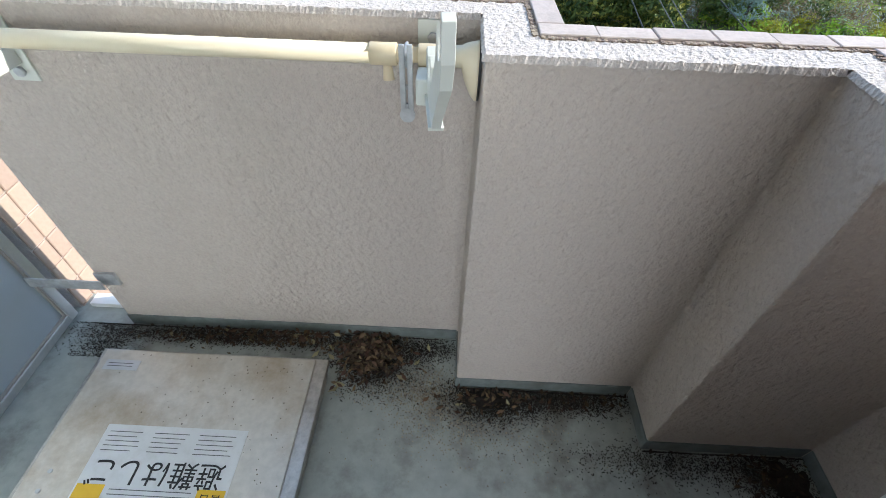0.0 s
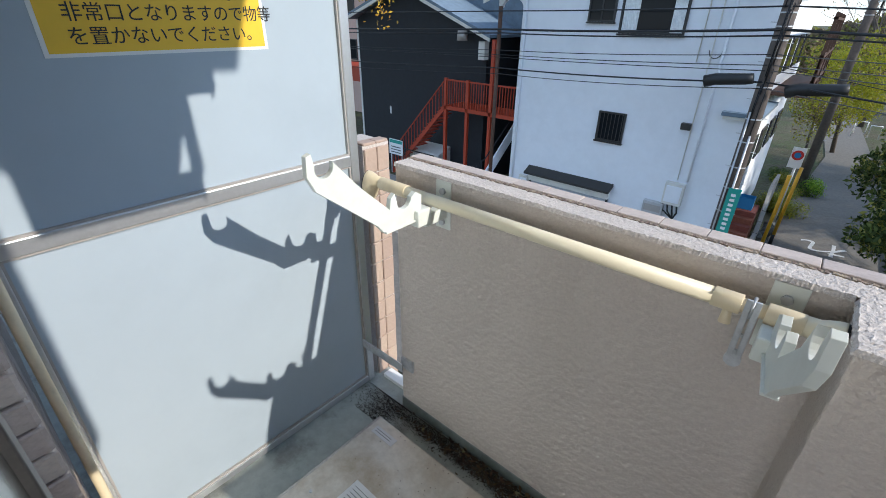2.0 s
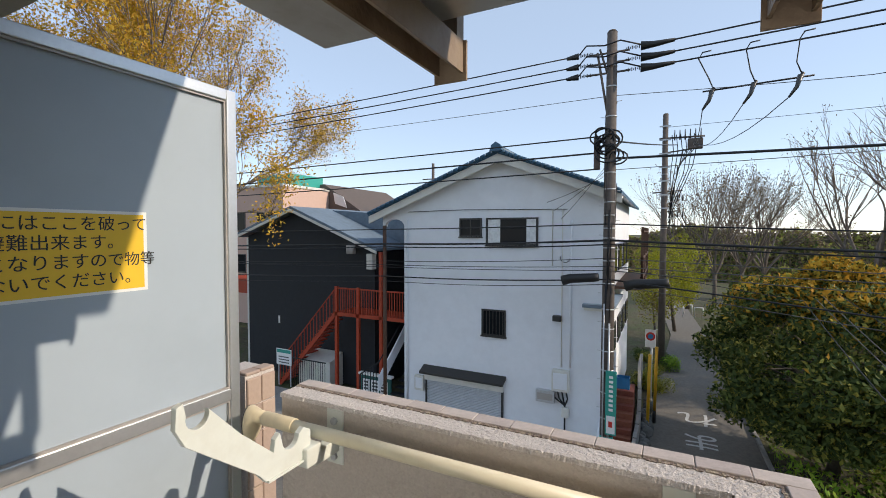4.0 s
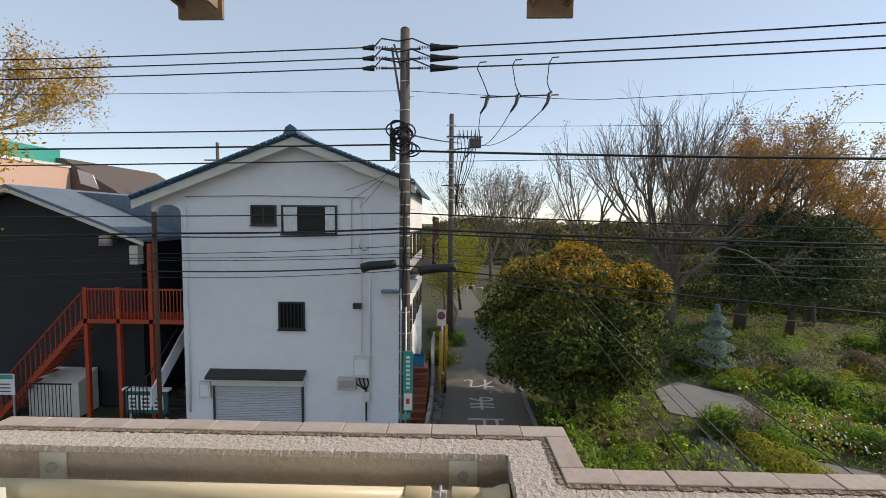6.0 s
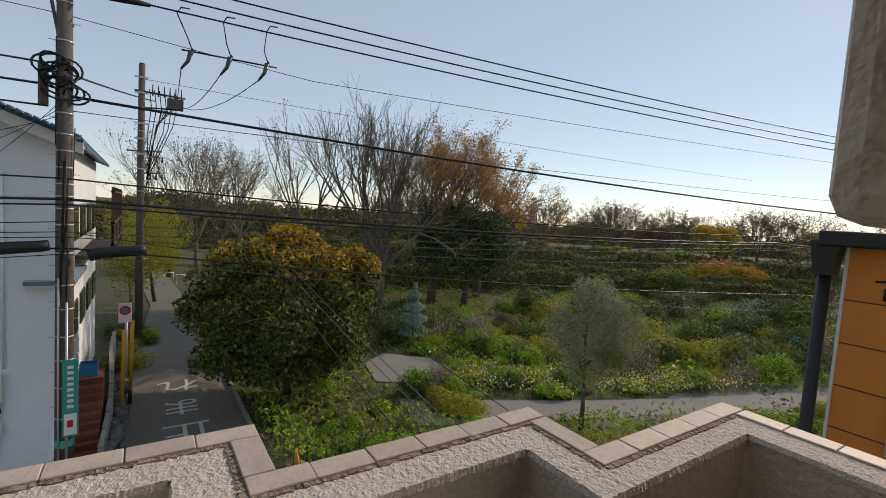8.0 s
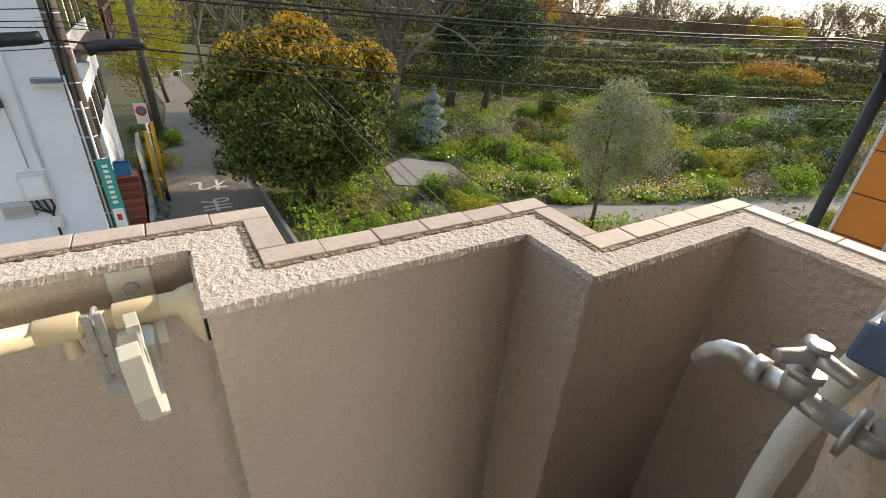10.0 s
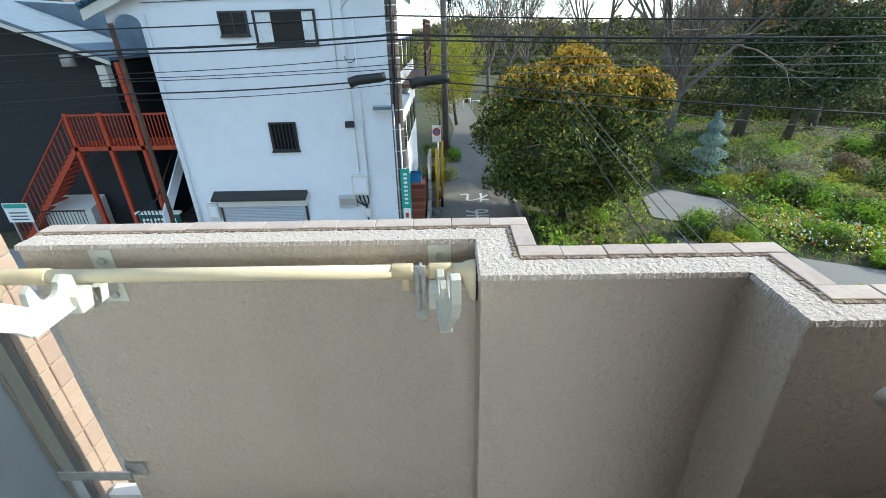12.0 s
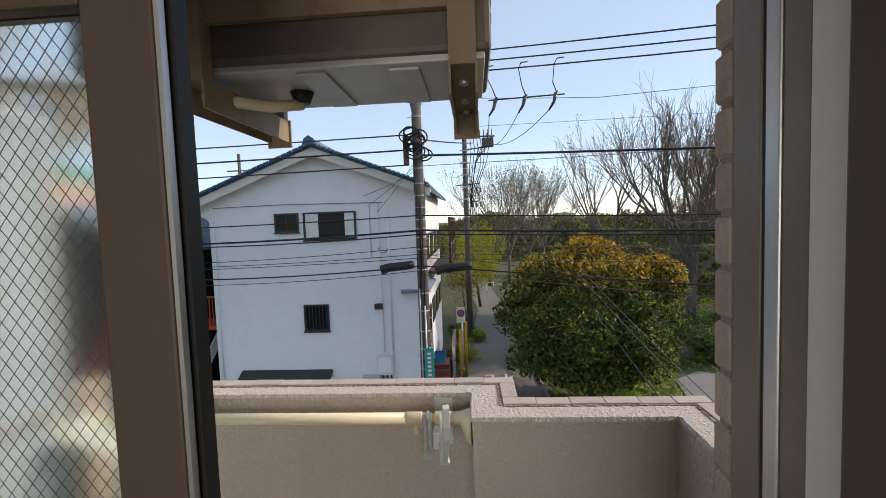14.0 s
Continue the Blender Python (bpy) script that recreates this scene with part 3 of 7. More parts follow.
rng = np.random.default_rng(17)
c, nr = [], []
for _ in range(420):
    x, y = rng.uniform(HX0 + 0.02, HX1 - 0.05), rng.uniform(HY0 + 0.04, HY1 - 0.02)
    if rng.uniform() < (x - HX0) / (HX1 - HX0):
        c.append((x, y, HZ + 0.0006))
        nr.append((0, 0, 9))
tagged(leaf_mesh("rust_specks", c, nr, 0.0045, M["deadleaf"], rng, slim=0.9), "small brown rust specks on the hatch lid", "rust", kind="stuff")

# text helper: built-in font
def words(name, text, size, m, mat, parent, depth=0.0008, align="CENTER"):
    cu = bpy.data.curves.new(name, "FONT")
    cu.body, cu.size, cu.align_x, cu.align_y, cu.extrude = text, size, align, "CENTER", depth
    ob = new(name, cu)
    cu.materials.append(mat)
    ob.matrix_basis = m
    if parent:
        ob.parent = parent
    return ob


label_sheet = tagged(new("hatch_label"), "worn white and yellow warning label on the hatch lid", "label")
label_sheet.matrix_basis = pose(-0.808, -0.331, HZ + 0.0004, 0, 0, 0)
box("sheet", -0.205, 0.205, -0.105, 0.105, 0, 0.0012, M["labelwhite"], label_sheet)
box("caution_patch", 0.125, 0.20, -0.10, -0.055, 0.0013, 0.0018, M["sticker"], label_sheet)
box("caution_patch", -0.20, -0.125, -0.10, -0.055, 0.0013, 0.0018, M["sticker"], label_sheet)
words("lettering", "避難はしご", 0.074, pose(-0.005, -0.018, 0.0016, 0, 0, 180), M["ink"], label_sheet)
words("lettering", "警告", 0.030, pose(0.163, -0.078, 0.0021, 0, 0, 180), M["ink"], label_sheet)
bm = bmesh.new()
rng = np.random.default_rng(3)
for r in range(5):
    for c in range(3):
        x0 = -0.19 + c * 0.13
        bx(bm, x0, x0 + rng.uniform(0.08, 0.115), 0.032 + r * 0.013, 0.034 + r * 0.013, 0.0013, 0.0016)
for r in range(3):
    bx(bm, -0.11, 0.11, -0.066 - r * 0.012, -0.064 - r * 0.012, 0.0013, 0.0016)
part("small_print", bm, M["greycable"], label_sheet)
plate2 = tagged(new("hatch_plate"), "small grey maker's plate on the hatch", "label")
box("plate", -1.135, -1.025, -0.055, -0.02, HZ + 0.0003, HZ + 0.002, M["aluminium"], plate2)
bm = bmesh.new()
for r in range(2):
    bx(bm, -1.125, -1.045, -0.043 + r * 0.01, -0.041 + r * 0.01, HZ + 0.002, HZ + 0.0024)
part("small_print", bm, M["greycable"], plate2)

# ---- emergency exit sticker ----
stick = tagged(new("exit_sticker"), "yellow emergency exit sticker with a worn white edge on the partition", "sticker")
stick.matrix_basis = pose(PX - 0.0036, -0.335, 1.569, 90, 0, 90)
box("backing", -0.255, 0.255, -0.108, 0.108, 0, 0.0008, M["white"], stick)
box("yellow_field", -0.246, 0.246, -0.100, 0.100, 0.0008, 0.0014, M["sticker"], stick)
for i, line in enumerate(("非常の際にはここを破って", "隣戸へ避難出来ます。", "非常口となりますので物等", "を置かないでください。")):
    words("lettering", line, 0.040, pose(-0.225 + (0.02 if i else 0), 0.072 - i * 0.047, 0.0016, 0, 0, 0), M["ink"], stick, align="LEFT")

# ---- tension pole and laundry arms ----
PY, PZ = 0.120, 1.062
pole = tagged(new("tension_pole"), "ivory telescopic laundry pole between the partition and the step", "laundry pole")
part("outer_tube", tube(bmesh.new(), [(-1.13, PY, PZ), (-0.20, PY, PZ)], 0.0180, 20), M["ivory"], pole)
part("inner_tube", tube(bmesh.new(), [(-0.20, PY, PZ), (-0.12, PY, PZ)], 0.0145, 16), M["cream"], pole)
bm = tube(bmesh.new(), [(-0.212, PY, PZ), (-0.160, PY, PZ)], 0.0205, 20)
part("lock_collar", bm, M["cream"], pole, bevel=0.002)
bm = tube(bmesh.new(), [(-0.180, PY, PZ - 0.015), (-0.178, PY - 0.006, PZ - 0.048)], 0.008, 10, 0.012)
part("lock_screw", bm, M["cream"], pole, bevel=0.002)
for xa, xb, xc, d in ((-1.08, -1.20, -1.255, -1), (-0.12, -0.06, -0.012, 1)):
    bm = tube(bmesh.new(), [(xa, PY, PZ), (xb, PY, PZ)], 0.021, 20)
    part("end_sleeve", bm, M["cream"], pole, bevel=0.002)
for x0, sgn in ((-1.20, -1), (-0.068, 1)):
    bm = bmesh.new()
    pts = []
    k = 20
    rings = []
    for dx, ry, rz, dz in ((0, .0195, .0195, 0), (0.030, .0205, .0205, 0), (0.036, .026, .034, -0.010), (0.048, .031, .050, -0.022), (0.058, .032, .058, -0.028), (0.062, .032, .058, -0.028)):
        rings.append([bm.verts.new((x0 + sgn * dx, PY + ry * math.cos(2 * math.pi * i / k), PZ + dz + rz * math.sin(2 * math.pi * i / k))) for i in range(k)])
    for a, b in zip(rings, rings[1:]):
        for i in range(k):
            f = bm.faces.new((a[i], a[(i + 1) % k], b[(i + 1) % k], b[i]))
            f.smooth = True
    bm.faces.new(rings[0])
    bm.faces.new(rings[-1])
    bmesh.ops.recalc_face_normals(bm, faces=list(bm.faces))
    part("end_foot", bm, M["cream"] if sgn < 0 else M["ivory"], pole)
    xr = x0 + sgn * 0.0625
    part("rubber_pad", prism(bmesh.new(), [(PY + 0.031 * math.cos(2 * math.pi * i / 20), PZ - 0.028 + 0.057 * math.sin(2 * math.pi * i / 20)) for i in range(20)], "x", min(xr, xr + sgn * 0.004), max(xr, xr + sgn * 0.004)), M["black"], pole)


def arc(cx, cz, r, a0, a1, n=12):
    return [(cx + r * math.cos(radians(a0 + (a1 - a0) * i / n)), cz + r * math.sin(radians(a0 + (a1 - a0) * i / n))) for i in range(n + 1)]


def laundry_arm(x, label, more, swing=0.0):
    """A folding pole holder: wall plate, hinge block and a flat cranked arm with two open hooks."""
    top = tagged(new("laundry_arm"), label, "laundry pole bracket", "pair of laundry arms")
    pl = bmesh.new()
    bx(pl, x - 0.030, x + 0.030, IN_A - 0.005, IN_A, 0.945, 1.105, 0.002)
    part("wall_plate", pl, M["arm"], top)
    for z in (0.968, 1.072):
        b = bmesh.new()
        tube(b, [(x, IN_A - 0.014, z), (x, IN_A - 0.005, z)], 0.011, 6)
        part("bolt", b, M["zinc"], top)
    hb = bmesh.new()
    bx(hb, x - 0.016, x + 0.016, 0.085, IN_A - 0.005, 0.985, 1.025, 0.003)
    bx(hb, x - 0.024, x + 0.024, 0.045, 0.10, 0.998, 1.05, 0.004)
    part("hinge_block", hb, M["arm"], top)
    # profile in (y, z), from the hinge out to the tip
    prof = [(0.075, 0.960), (0.075, 1.03), (0.05, 1.045), (0.035, 1.035)]
    prof += [(0.005 + 0.028 * math.cos(radians(a)), 1.035 + 0.028 * math.sin(radians(a))) for a in range(0, -181, -20)]
    prof += [(-0.03, 1.062), (-0.045, 1.05), (-0.05, 1.02)]
    prof += [(-0.142, 1.105)]
    prof += [(-0.170 - more + 0.026 * math.cos(radians(a)), 1.138 + more * 0.6 + 0.026 * math.sin(radians(a))) for a in range(20, -201, -20)]
    prof += [(a - more, b + more * 0.6) for a, b in ((-0.200, 1.175), (-0.214, 1.170), (-0.217, 1.125), (-0.197, 1.085))] + [(-0.095, 0.985), (-0.075, 0.960)]
    bm = prism(bmesh.new(), [(a, b + 0.062) for a, b in prof], "x", x - 0.008, x + 0.008)
    turn = pose(x, 0.09, 0, 0, 0, swing) @ pose(-x, -0.09, 0)
    bm.transform(turn)
    part("arm", bm, M["arm"], top, bevel=0.003)
    r = bmesh.new()
    bx(r, x - 0.013, x + 0.013, -0.07, 0.07, 1.016, 1.0225, 0.001)
    r.transform(turn)
    part("lower_flange", r, M["arm"], top)
    return top


laundry_arm(-0.985, "white painted laundry arm on the parapet, folded out level", 0.075)
laundry_arm(-0.096, "white painted laundry arm beside the step in the parapet", 0.020, 7.0)
clip_ob = tagged(new("slotted_clamp"), "grey slotted metal clamp hanging on the laundry pole", "clamp")
bm = bmesh.new()
bx(bm, -0.155, -0.144, 0.095, 0.100, 0.950, 1.090, 0.002)
bx(bm, -0.140, -0.129, 0.095, 0.100, 0.950, 1.090, 0.002)
bx(bm, -0.144, -0.140, 0.095, 0.100, 0.950, 0.975)
bx(bm, -0.144, -0.140, 0.095, 0.100, 1.005, 1.013)
part("slotted_plate", bm, M["zinc"], clip_ob)
part("clamp_band", tube(bmesh.new(), [(-0.142, PY + 0.020 * math.cos(a), PZ + 0.020 * math.sin(a)) for a in np.linspace(0, 2 * math.pi, 17)], 0.0035, 6), M["zinc"], clip_ob)
part("rounded_end", tube(bmesh.new(), [(-0.142, 0.094, 0.950), (-0.142, 0.101, 0.950)], 0.0155, 16), M["zinc"], clip_ob)

# ---- outdoor unit hung above ----
ac = tagged(new("outdoor_unit"), "weathered beige air conditioner outdoor unit hung from the ceiling, casing coloured dark for shade", "air conditioner")
AX0, AX1, AY0, AY1, AZ0, AZ1 = -0.74, 0.065, -0.425, -0.125, 1.978, 2.52
part("casing", bx(bmesh.new(), AX0, AX1, AY0, AY1, AZ0 + 0.012, AZ1, 0.012), M["ac_shaded"], ac)
part("base_pan", bx(bmesh.new(), AX0 + 0.012, AX1 - 0.012, AY0 + 0.012, AY1 - 0.012, AZ0, AZ0 + 0.02, 0.004), M["ac_under"], ac)
for x in (-0.60, -0.28, -0.10):
    part("base_rib", bx(bmesh.new(), x - 0.03, x + 0.03, AY0 + 0.03, AY1 - 0.03, AZ0 - 0.006, AZ0, 0.002), M["ac_under"], ac)
part("drain_elbow", tube(bmesh.new(), [(-0.345, -0.27, AZ0), (-0.345, -0.27, AZ0 - 0.025)], 0.026, 16, 0.016), M["black"], ac)
bm = bmesh.new()
for i in range(12):
    bx(bm, AX1 - 0.001, AX1 + 0.003, -0.375, -0.355, AZ0 + 0.08 + i * 0.03, AZ0 + 0.095 + i * 0.03)
part("side_vents", bm, M["black"], ac)
part("fan_grille", tube(bmesh.new(), [(-0.45, AY1 - 0.001, 2.24), (-0.45, AY1 + 0.012, 2.24)], 0.21, 28), M["black"], ac)
hanger = tagged(new("ceiling_hanger"), "rusty beige steel hanger frame holding the outdoor unit", "hanger bracket")
for x in (-0.480, 0.012):
    part("arm_side", bx(bmesh.new(), x - 0.026, x - 0.021, -0.46, -0.085, 1.905, 1.96), M["ac_arm"], hanger)
    part("arm_side", bx(bmesh.new(), x + 0.021, x + 0.026, -0.46, -0.085, 1.905, 1.96), M["ac_arm"], hanger)
    part("arm_web", bx(bmesh.new(), x - 0.021, x + 0.021, -0.46, -0.085, 1.955, 1.96), M["ac_arm"], hanger)
    part("arm_end", bx(bmesh.new(), x - 0.032, x + 0.032, -0.091, -0.085, 1.892, 1.962, 0.001), M["ac_arm"], hanger)
    bm = bmesh.new()
    bx(bm, x - 0.024, x + 0.024, -0.46, -0.425, 1.96, 2.72)
    part("rear_post", bm, M["ac_arm"], hanger)
    bm = bmesh.new()
    bx(bm, x - 0.018, x + 0.018, -0.100, -0.072, 1.962, 2.72)
    part("front_post", bm, M["ac_arm"], hanger)
    for y in (-0.12, -0.22, -0.36):
        part("bolt", tube(bmesh.new(), [(x, y, 1.948), (x, y, 1.957)], 0.010, 6), M["zinc"], hanger)
part("cross_bar", bx(bmesh.new(), -0.456, -0.012, -0.445, -0.43, 2.06, 2.10), M["ac_arm"], hanger)
drain = [(-0.345, -0.27, 1.952), (-0.40, -0.31, 1.940), (-0.50, -0.38, 1.945), (-0.68, -0.46, 1.95), (-0.92, -0.52, 1.96), (-1.20, -0.70, 1.90), (-1.352, -0.812, 1.6), (-1.362, -0.822, 0.9), (-1.352, -0.822, 0.35), (-1.31, -0.822, 0.12), (-1.245, -0.815, 0.03)]
cable("drain_hose", drain, 0.012, M["cream"], "aged cream corrugated drain hose from the outdoor unit", n=10, category="hose")

# ---- tap, pipes ----
tap = tagged(new("tap"), "worn chrome garden tap with a cross handle on the facade", "tap")
tx, ty, tz = 0.492, -0.548, 1.186
part("stub_pipe", tube(bmesh.new(), [(tx + 0.06, FACADE, tz), (tx + 0.03, FACADE + 0.06, tz), (tx, ty - 0.02, tz), (tx, ty, tz)], 0.010, 12), M["chrome"], tap)
part("wall_flange", tube(bmesh.new(), [(tx, ty - 0.004, tz), (tx, ty + 0.002, tz)], 0.027, 20), M["chrome"], tap)
part("body", tube(bmesh.new(), [(tx, ty + 0.002, tz), (tx, ty + 0.03, tz + 0.002), (tx, ty + 0.052, tz + 0.006), (tx, ty + 0.078, tz + 0.004)], 0.012, 16), M["chrome"], tap)
part("bonnet", tube(bmesh.new(), [(tx, ty + 0.050, tz), (tx, ty + 0.050, tz + 0.022), (tx, ty + 0.050, tz + 0.034)], 0.0165, 14, 0.0125), M["chrome"], tap)
part("bonnet_nut", tube(bmesh.new(), [(tx, ty + 0.050, tz + 0.026), (tx, ty + 0.050, tz + 0.036)], 0.0165, 6), M["chrome"], tap)
part("outlet_nut", tube(bmesh.new(), [(tx, ty + 0.078, tz + 0.004), (tx, ty + 0.092, tz + 0.004)], 0.0165, 6), M["chrome"], tap)
part("spout", tube(bmesh.new(), [(tx, ty + 0.090, tz + 0.004), (tx, ty + 0.106, tz + 0.010), (tx, ty + 0.122, tz + 0.004), (tx, ty + 0.134, tz - 0.010), (tx, ty + 0.140, tz - 0.028)], 0.0105, 16), M["chrome"], tap)
part("spindle", tube(bmesh.new(), [(tx, ty + 0.050, tz + 0.034), (tx, ty + 0.050, tz + 0.052)], 0.006, 10), M["chrome"], tap)
hb = bmesh.new()
for a in (25, 145, 265):
    d = Vector((math.cos(radians(a)), math.sin(radians(a)), 0.0))
    tube(hb, [Vector((tx, ty + 0.050, tz + 0.052)) + d * r + Vector((0, 0, -r * 0.12)) for r in (0.0, 0.014, 0.032, 0.036)], 0.0095, 10, 0.0065)
part("handle", hb, M["chrome"], tap)
part("handle_cap", tube(bmesh.new(), [(tx, ty + 0.050, tz + 0.058), (tx, ty + 0.050, tz + 0.066)], 0.0095, 14), M["zinc"], tap)


def wrapped_pipe(pts, r, seed, label):
    """A pipe bundle in wrinkled vinyl tape: an uneven swept tube with overlapping turns."""
    pts = [Vector(p) for p in pts]
    fine = []
    for a, b in zip(pts, pts[1:]):
        k = max(2, int((b - a).length / 0.006))
        fine += [a.lerp(b, i / k) for i in range(k)]
    fine.append(pts[-1])
    n = 28
    verts, faces = [], []
    for i, p in enumerate(fine):
        d = (fine[min(i + 6, len(fine) - 1)] - fine[max(i - 6, 0)]).normalized()
        a = d.cross(Vector((0.1, 1, 0.2))).normalized()
        b = d.cross(a)
        for k in range(n):
            th = 2 * math.pi * k / n
            turn = ((i * 0.006 / 0.075 + k / n) % 1.0)
            w = 1 + 0.035 * turn + 0.05 * noise.noise(Vector((math.cos(th) * 1.6, math.sin(th) * 1.6 + seed, i * 0.05))) + 0.05 * noise.noise(Vector((math.cos(th) * 2.2, math.sin(th) * 2.2, i * 0.16 + seed)))
            verts.append(tuple(p + (a * math.cos(th) + b * math.sin(th)) * r * w))
    for i in range(len(fine) - 1):
        for k in range(n):
            a0, a1 = i * n + k, i * n + (k + 1) % n
            faces.append((a0, a1, a1 + n, a0 + n))
    ob = from_arrays("wrapped_pipe", verts, faces, M["wrap"])
    ob.data.shade_smooth()
    return tagged(ob, label, "pipe")


wrapped_pipe([(0.630, -0.600, 1.66), (0.600, -0.610, 1.48), (0.575, -0.612, 1.32), (0.570, -0.600, 1.20), (0.575, -0.596, 1.10), (0.600, -0.605, 0.95), (0.620, -0.620, 0.5), (0.620, -0.620, 0.0)], 0.058, 1, "thick beige vinyl-wrapped pipe bundle on the facade")
wrapped_pipe([(0.680, -0.550, 1.66), (0.720, -0.535, 1.48), (0.740, -0.520, 1.33), (0.740, -0.520, 1.21), (0.730, -0.535, 1.12), (0.720, -0.560, 0.95), (0.710, -0.590, 0.5), (0.710, -0.600, 0.0)], 0.036, 5, "thin beige vinyl-wrapped pipe beside the tap")
hose_pts = [(0.63, -0.530, 1.66), (0.62, -0.530, 1.45), (0.61, -0.528, 1.33), (0.60, -0.523, 1.24), (0.60, -0.515, 1.19), (0.60, -0.505, 1.13), (0.60, -0.500, 1.06), (0.60, -0.500, 0.97), (0.605, -0.505, 0.85), (0.615, -0.520, 0.68), (0.63, -0.540, 0.45), (0.64, -0.550, 0.2), (0.64, -0.550, 0.02)]
cable("hose", hose_pts, 0.017, M["hose"], "white hose running down beside the tap", n=14, category="hose")
part_ob = box("tape_wrap", 0.574, 0.626, -0.556, -0.502, 1.205, 1.255, M["bluetape"], None, 0.006)
tagged(part_ob, "band of dark blue tape round the hose", "tape")
duct = tagged(new("pipe_cover"), "beige plastic cover of the pipe entry on the facade", "pipe cover")
part("cover", bx(bmesh.new(), 0.52, 0.68, FACADE, -0.42, 1.57, 2.62, 0.03), M["wrap"], duct)
part("cover_slot", bx(bmesh.new(), 0.513, 0.521, -0.56, -0.545, 1.66, 1.73, 0.002), M["black"], duct)

# tiled end pillar of the next balcony and its own wall
pillar = tagged(box("wall_pillar", -1.60, -1.44, 0.245, 0.375, G, 1.115, M["coping"]), kind="structure", label="tiled end of the neighbouring parapet")
tagged(box("wall_neighbour", -3.4, -1.60, 0.19, 0.315, -0.25, 1.12, M["stucco"]), kind="structure", label="neighbouring balcony parapet")
tagged(box("downpipe", -1.40, -1.22, 0.25, 0.30, -0.25, 0.02, M["white"]), "pale sheet flashing in the gap beside the parapet", "flashing", kind="structure")

# dirt, grit and leaves along the wall foot
rng = np.random.default_rng(11)
def dirt_patch(cx, cy, rx, ry, h, seed):
    verts, faces = [], []
    n, rings = 28, 7
    verts.append((cx, cy, h))
    for r in range(1, rings + 1):
        for i in range(n):
            a = 2 * math.pi * i / n
            f = r / rings
            wob = 1 + 0.45 * noise.noise(Vector((math.cos(a) * 1.5, math.sin(a) * 1.5, seed))) + 0.35 * noise.noise(Vector((math.cos(a) * 6, math.sin(a) * 6, seed)))
            z = max(0.0006, h * (1 - f ** 1.5) * (0.8 + 0.6 * noise.noise(Vector((cx + rx * f * math.cos(a) * 30, cy + ry * f * math.sin(a) * 30, seed)))))
            verts.append((min(max(cx + rx * f * wob * math.cos(a), PX), CR - 0.01), min(cy + ry * f * wob * math.sin(a), 0.184), z if r < rings else 0.0004))
    for i in range(n):
        faces.append((0, 1 + i, 1 + (i + 1) % n))
    for r in range(rings - 1):
        for i in range(n):
            a, b = 1 + r * n + i, 1 + r * n + (i + 1) % n
            faces.append((a, a + n, b + n, b))
    return verts, faces


for k, (cx, cy, rx, ry, h) in enumerate(((-0.31, 0.09, 0.07, 0.06, 0.014), (0.10, -0.045, 0.07, 0.035, 0.012), (1.0, -0.26, 0.06, 0.05, 0.012))):
    v, f = dirt_patch(cx, cy, rx, ry, h, k)
    tagged(from_arrays("dirt_patch", v, f, M["dirt"]), "damp black dirt on the balcony floor", "dirt", kind="stuff")


def litter(name, spots, size, mat, label, seed, flat=0.7):
    rng = np.random.default_rng(seed)
    c, nrm = [], []
    for cx, cy, rx, ry, n, zmax in spots:
        for _ in range(n):
            x, y = rng.normal(cx, rx), rng.normal(cy, ry)
            y = min(y, (IN_A if x < 0 else IN_B if x < BR else IN_C) - 0.012)
            if x < HX1 + 0.01 and y < HY1 + 0.012:
                continue
            c.append((x, y, 0.003 + rng.uniform(0, zmax)))
            nrm.append((0, 0, 3 * flat))
    ob = leaf_mesh(name, c, nrm, size, mat, rng, slim=0.4)
    return tagged(ob, label, "leaf litter", kind="stuff")


litter("leaf_litter", ((-0.30, 0.085, 0.055, 0.045, 520, 0.030), (-0.33, 0.12, 0.06, 0.03, 160, 0.028), (-0.75, 0.145, 0.20, 0.022, 260, 0.014), (0.12, -0.045, 0.07, 0.030, 90, 0.012), (0.40, -0.035, 0.12, 0.022, 70, 0.010), (0.95, -0.24, 0.06, 0.04, 60, 0.012)), 0.024, M["deadleaf"], "brown and black fallen leaves heaped against the wall", 21)
litter("leaf_litter", ((-0.31, 0.08, 0.06, 0.05, 130, 0.036), (-0.6, 0.145, 0.18, 0.02, 60, 0.018), (0.12, -0.05, 0.09, 0.03, 26, 0.014)), 0.030, M["brownleaf"], "lighter brown curled leaves on the leaf heap", 25)
litter("dirt_crumbs", ((-0.30, 0.07, 0.08, 0.055, 5200, 0.008), (-0.8, 0.15, 0.28, 0.022, 6500, 0.003), (-0.12, 0.13, 0.07, 0.03, 1600, 0.003), (0.13, -0.05, 0.08, 0.038, 5600, 0.006), (0.38, -0.03, 0.12, 0.030, 4200, 0.003), (0.75, -0.22, 0.2, 0.03, 2600, 0.003), (0.95, -0.25, 0.07, 0.05, 2600, 0.006), (-1.27, 0.08, 0.06, 0.08, 2200, 0.002), (-1.22, -0.25, 0.03, 0.30, 3000, 0.001)), 0.0075, M["dirt"], "fine black soil crumbs along the wall foot", 23)
litter("leaf_litter", ((-0.36, 0.10, 0.12, 0.04, 12, 0.03), (-0.7, 0.15, 0.2, 0.02, 7, 0.014), (0.22, -0.04, 0.1, 0.02, 3, 0.01), (-0.405, -0.03, 0.008, 0.015, 3, 0.012)), 0.040, M["paleleaf"], "pale dry leaves scattered along the wall", 22)
gv, gf = [], []
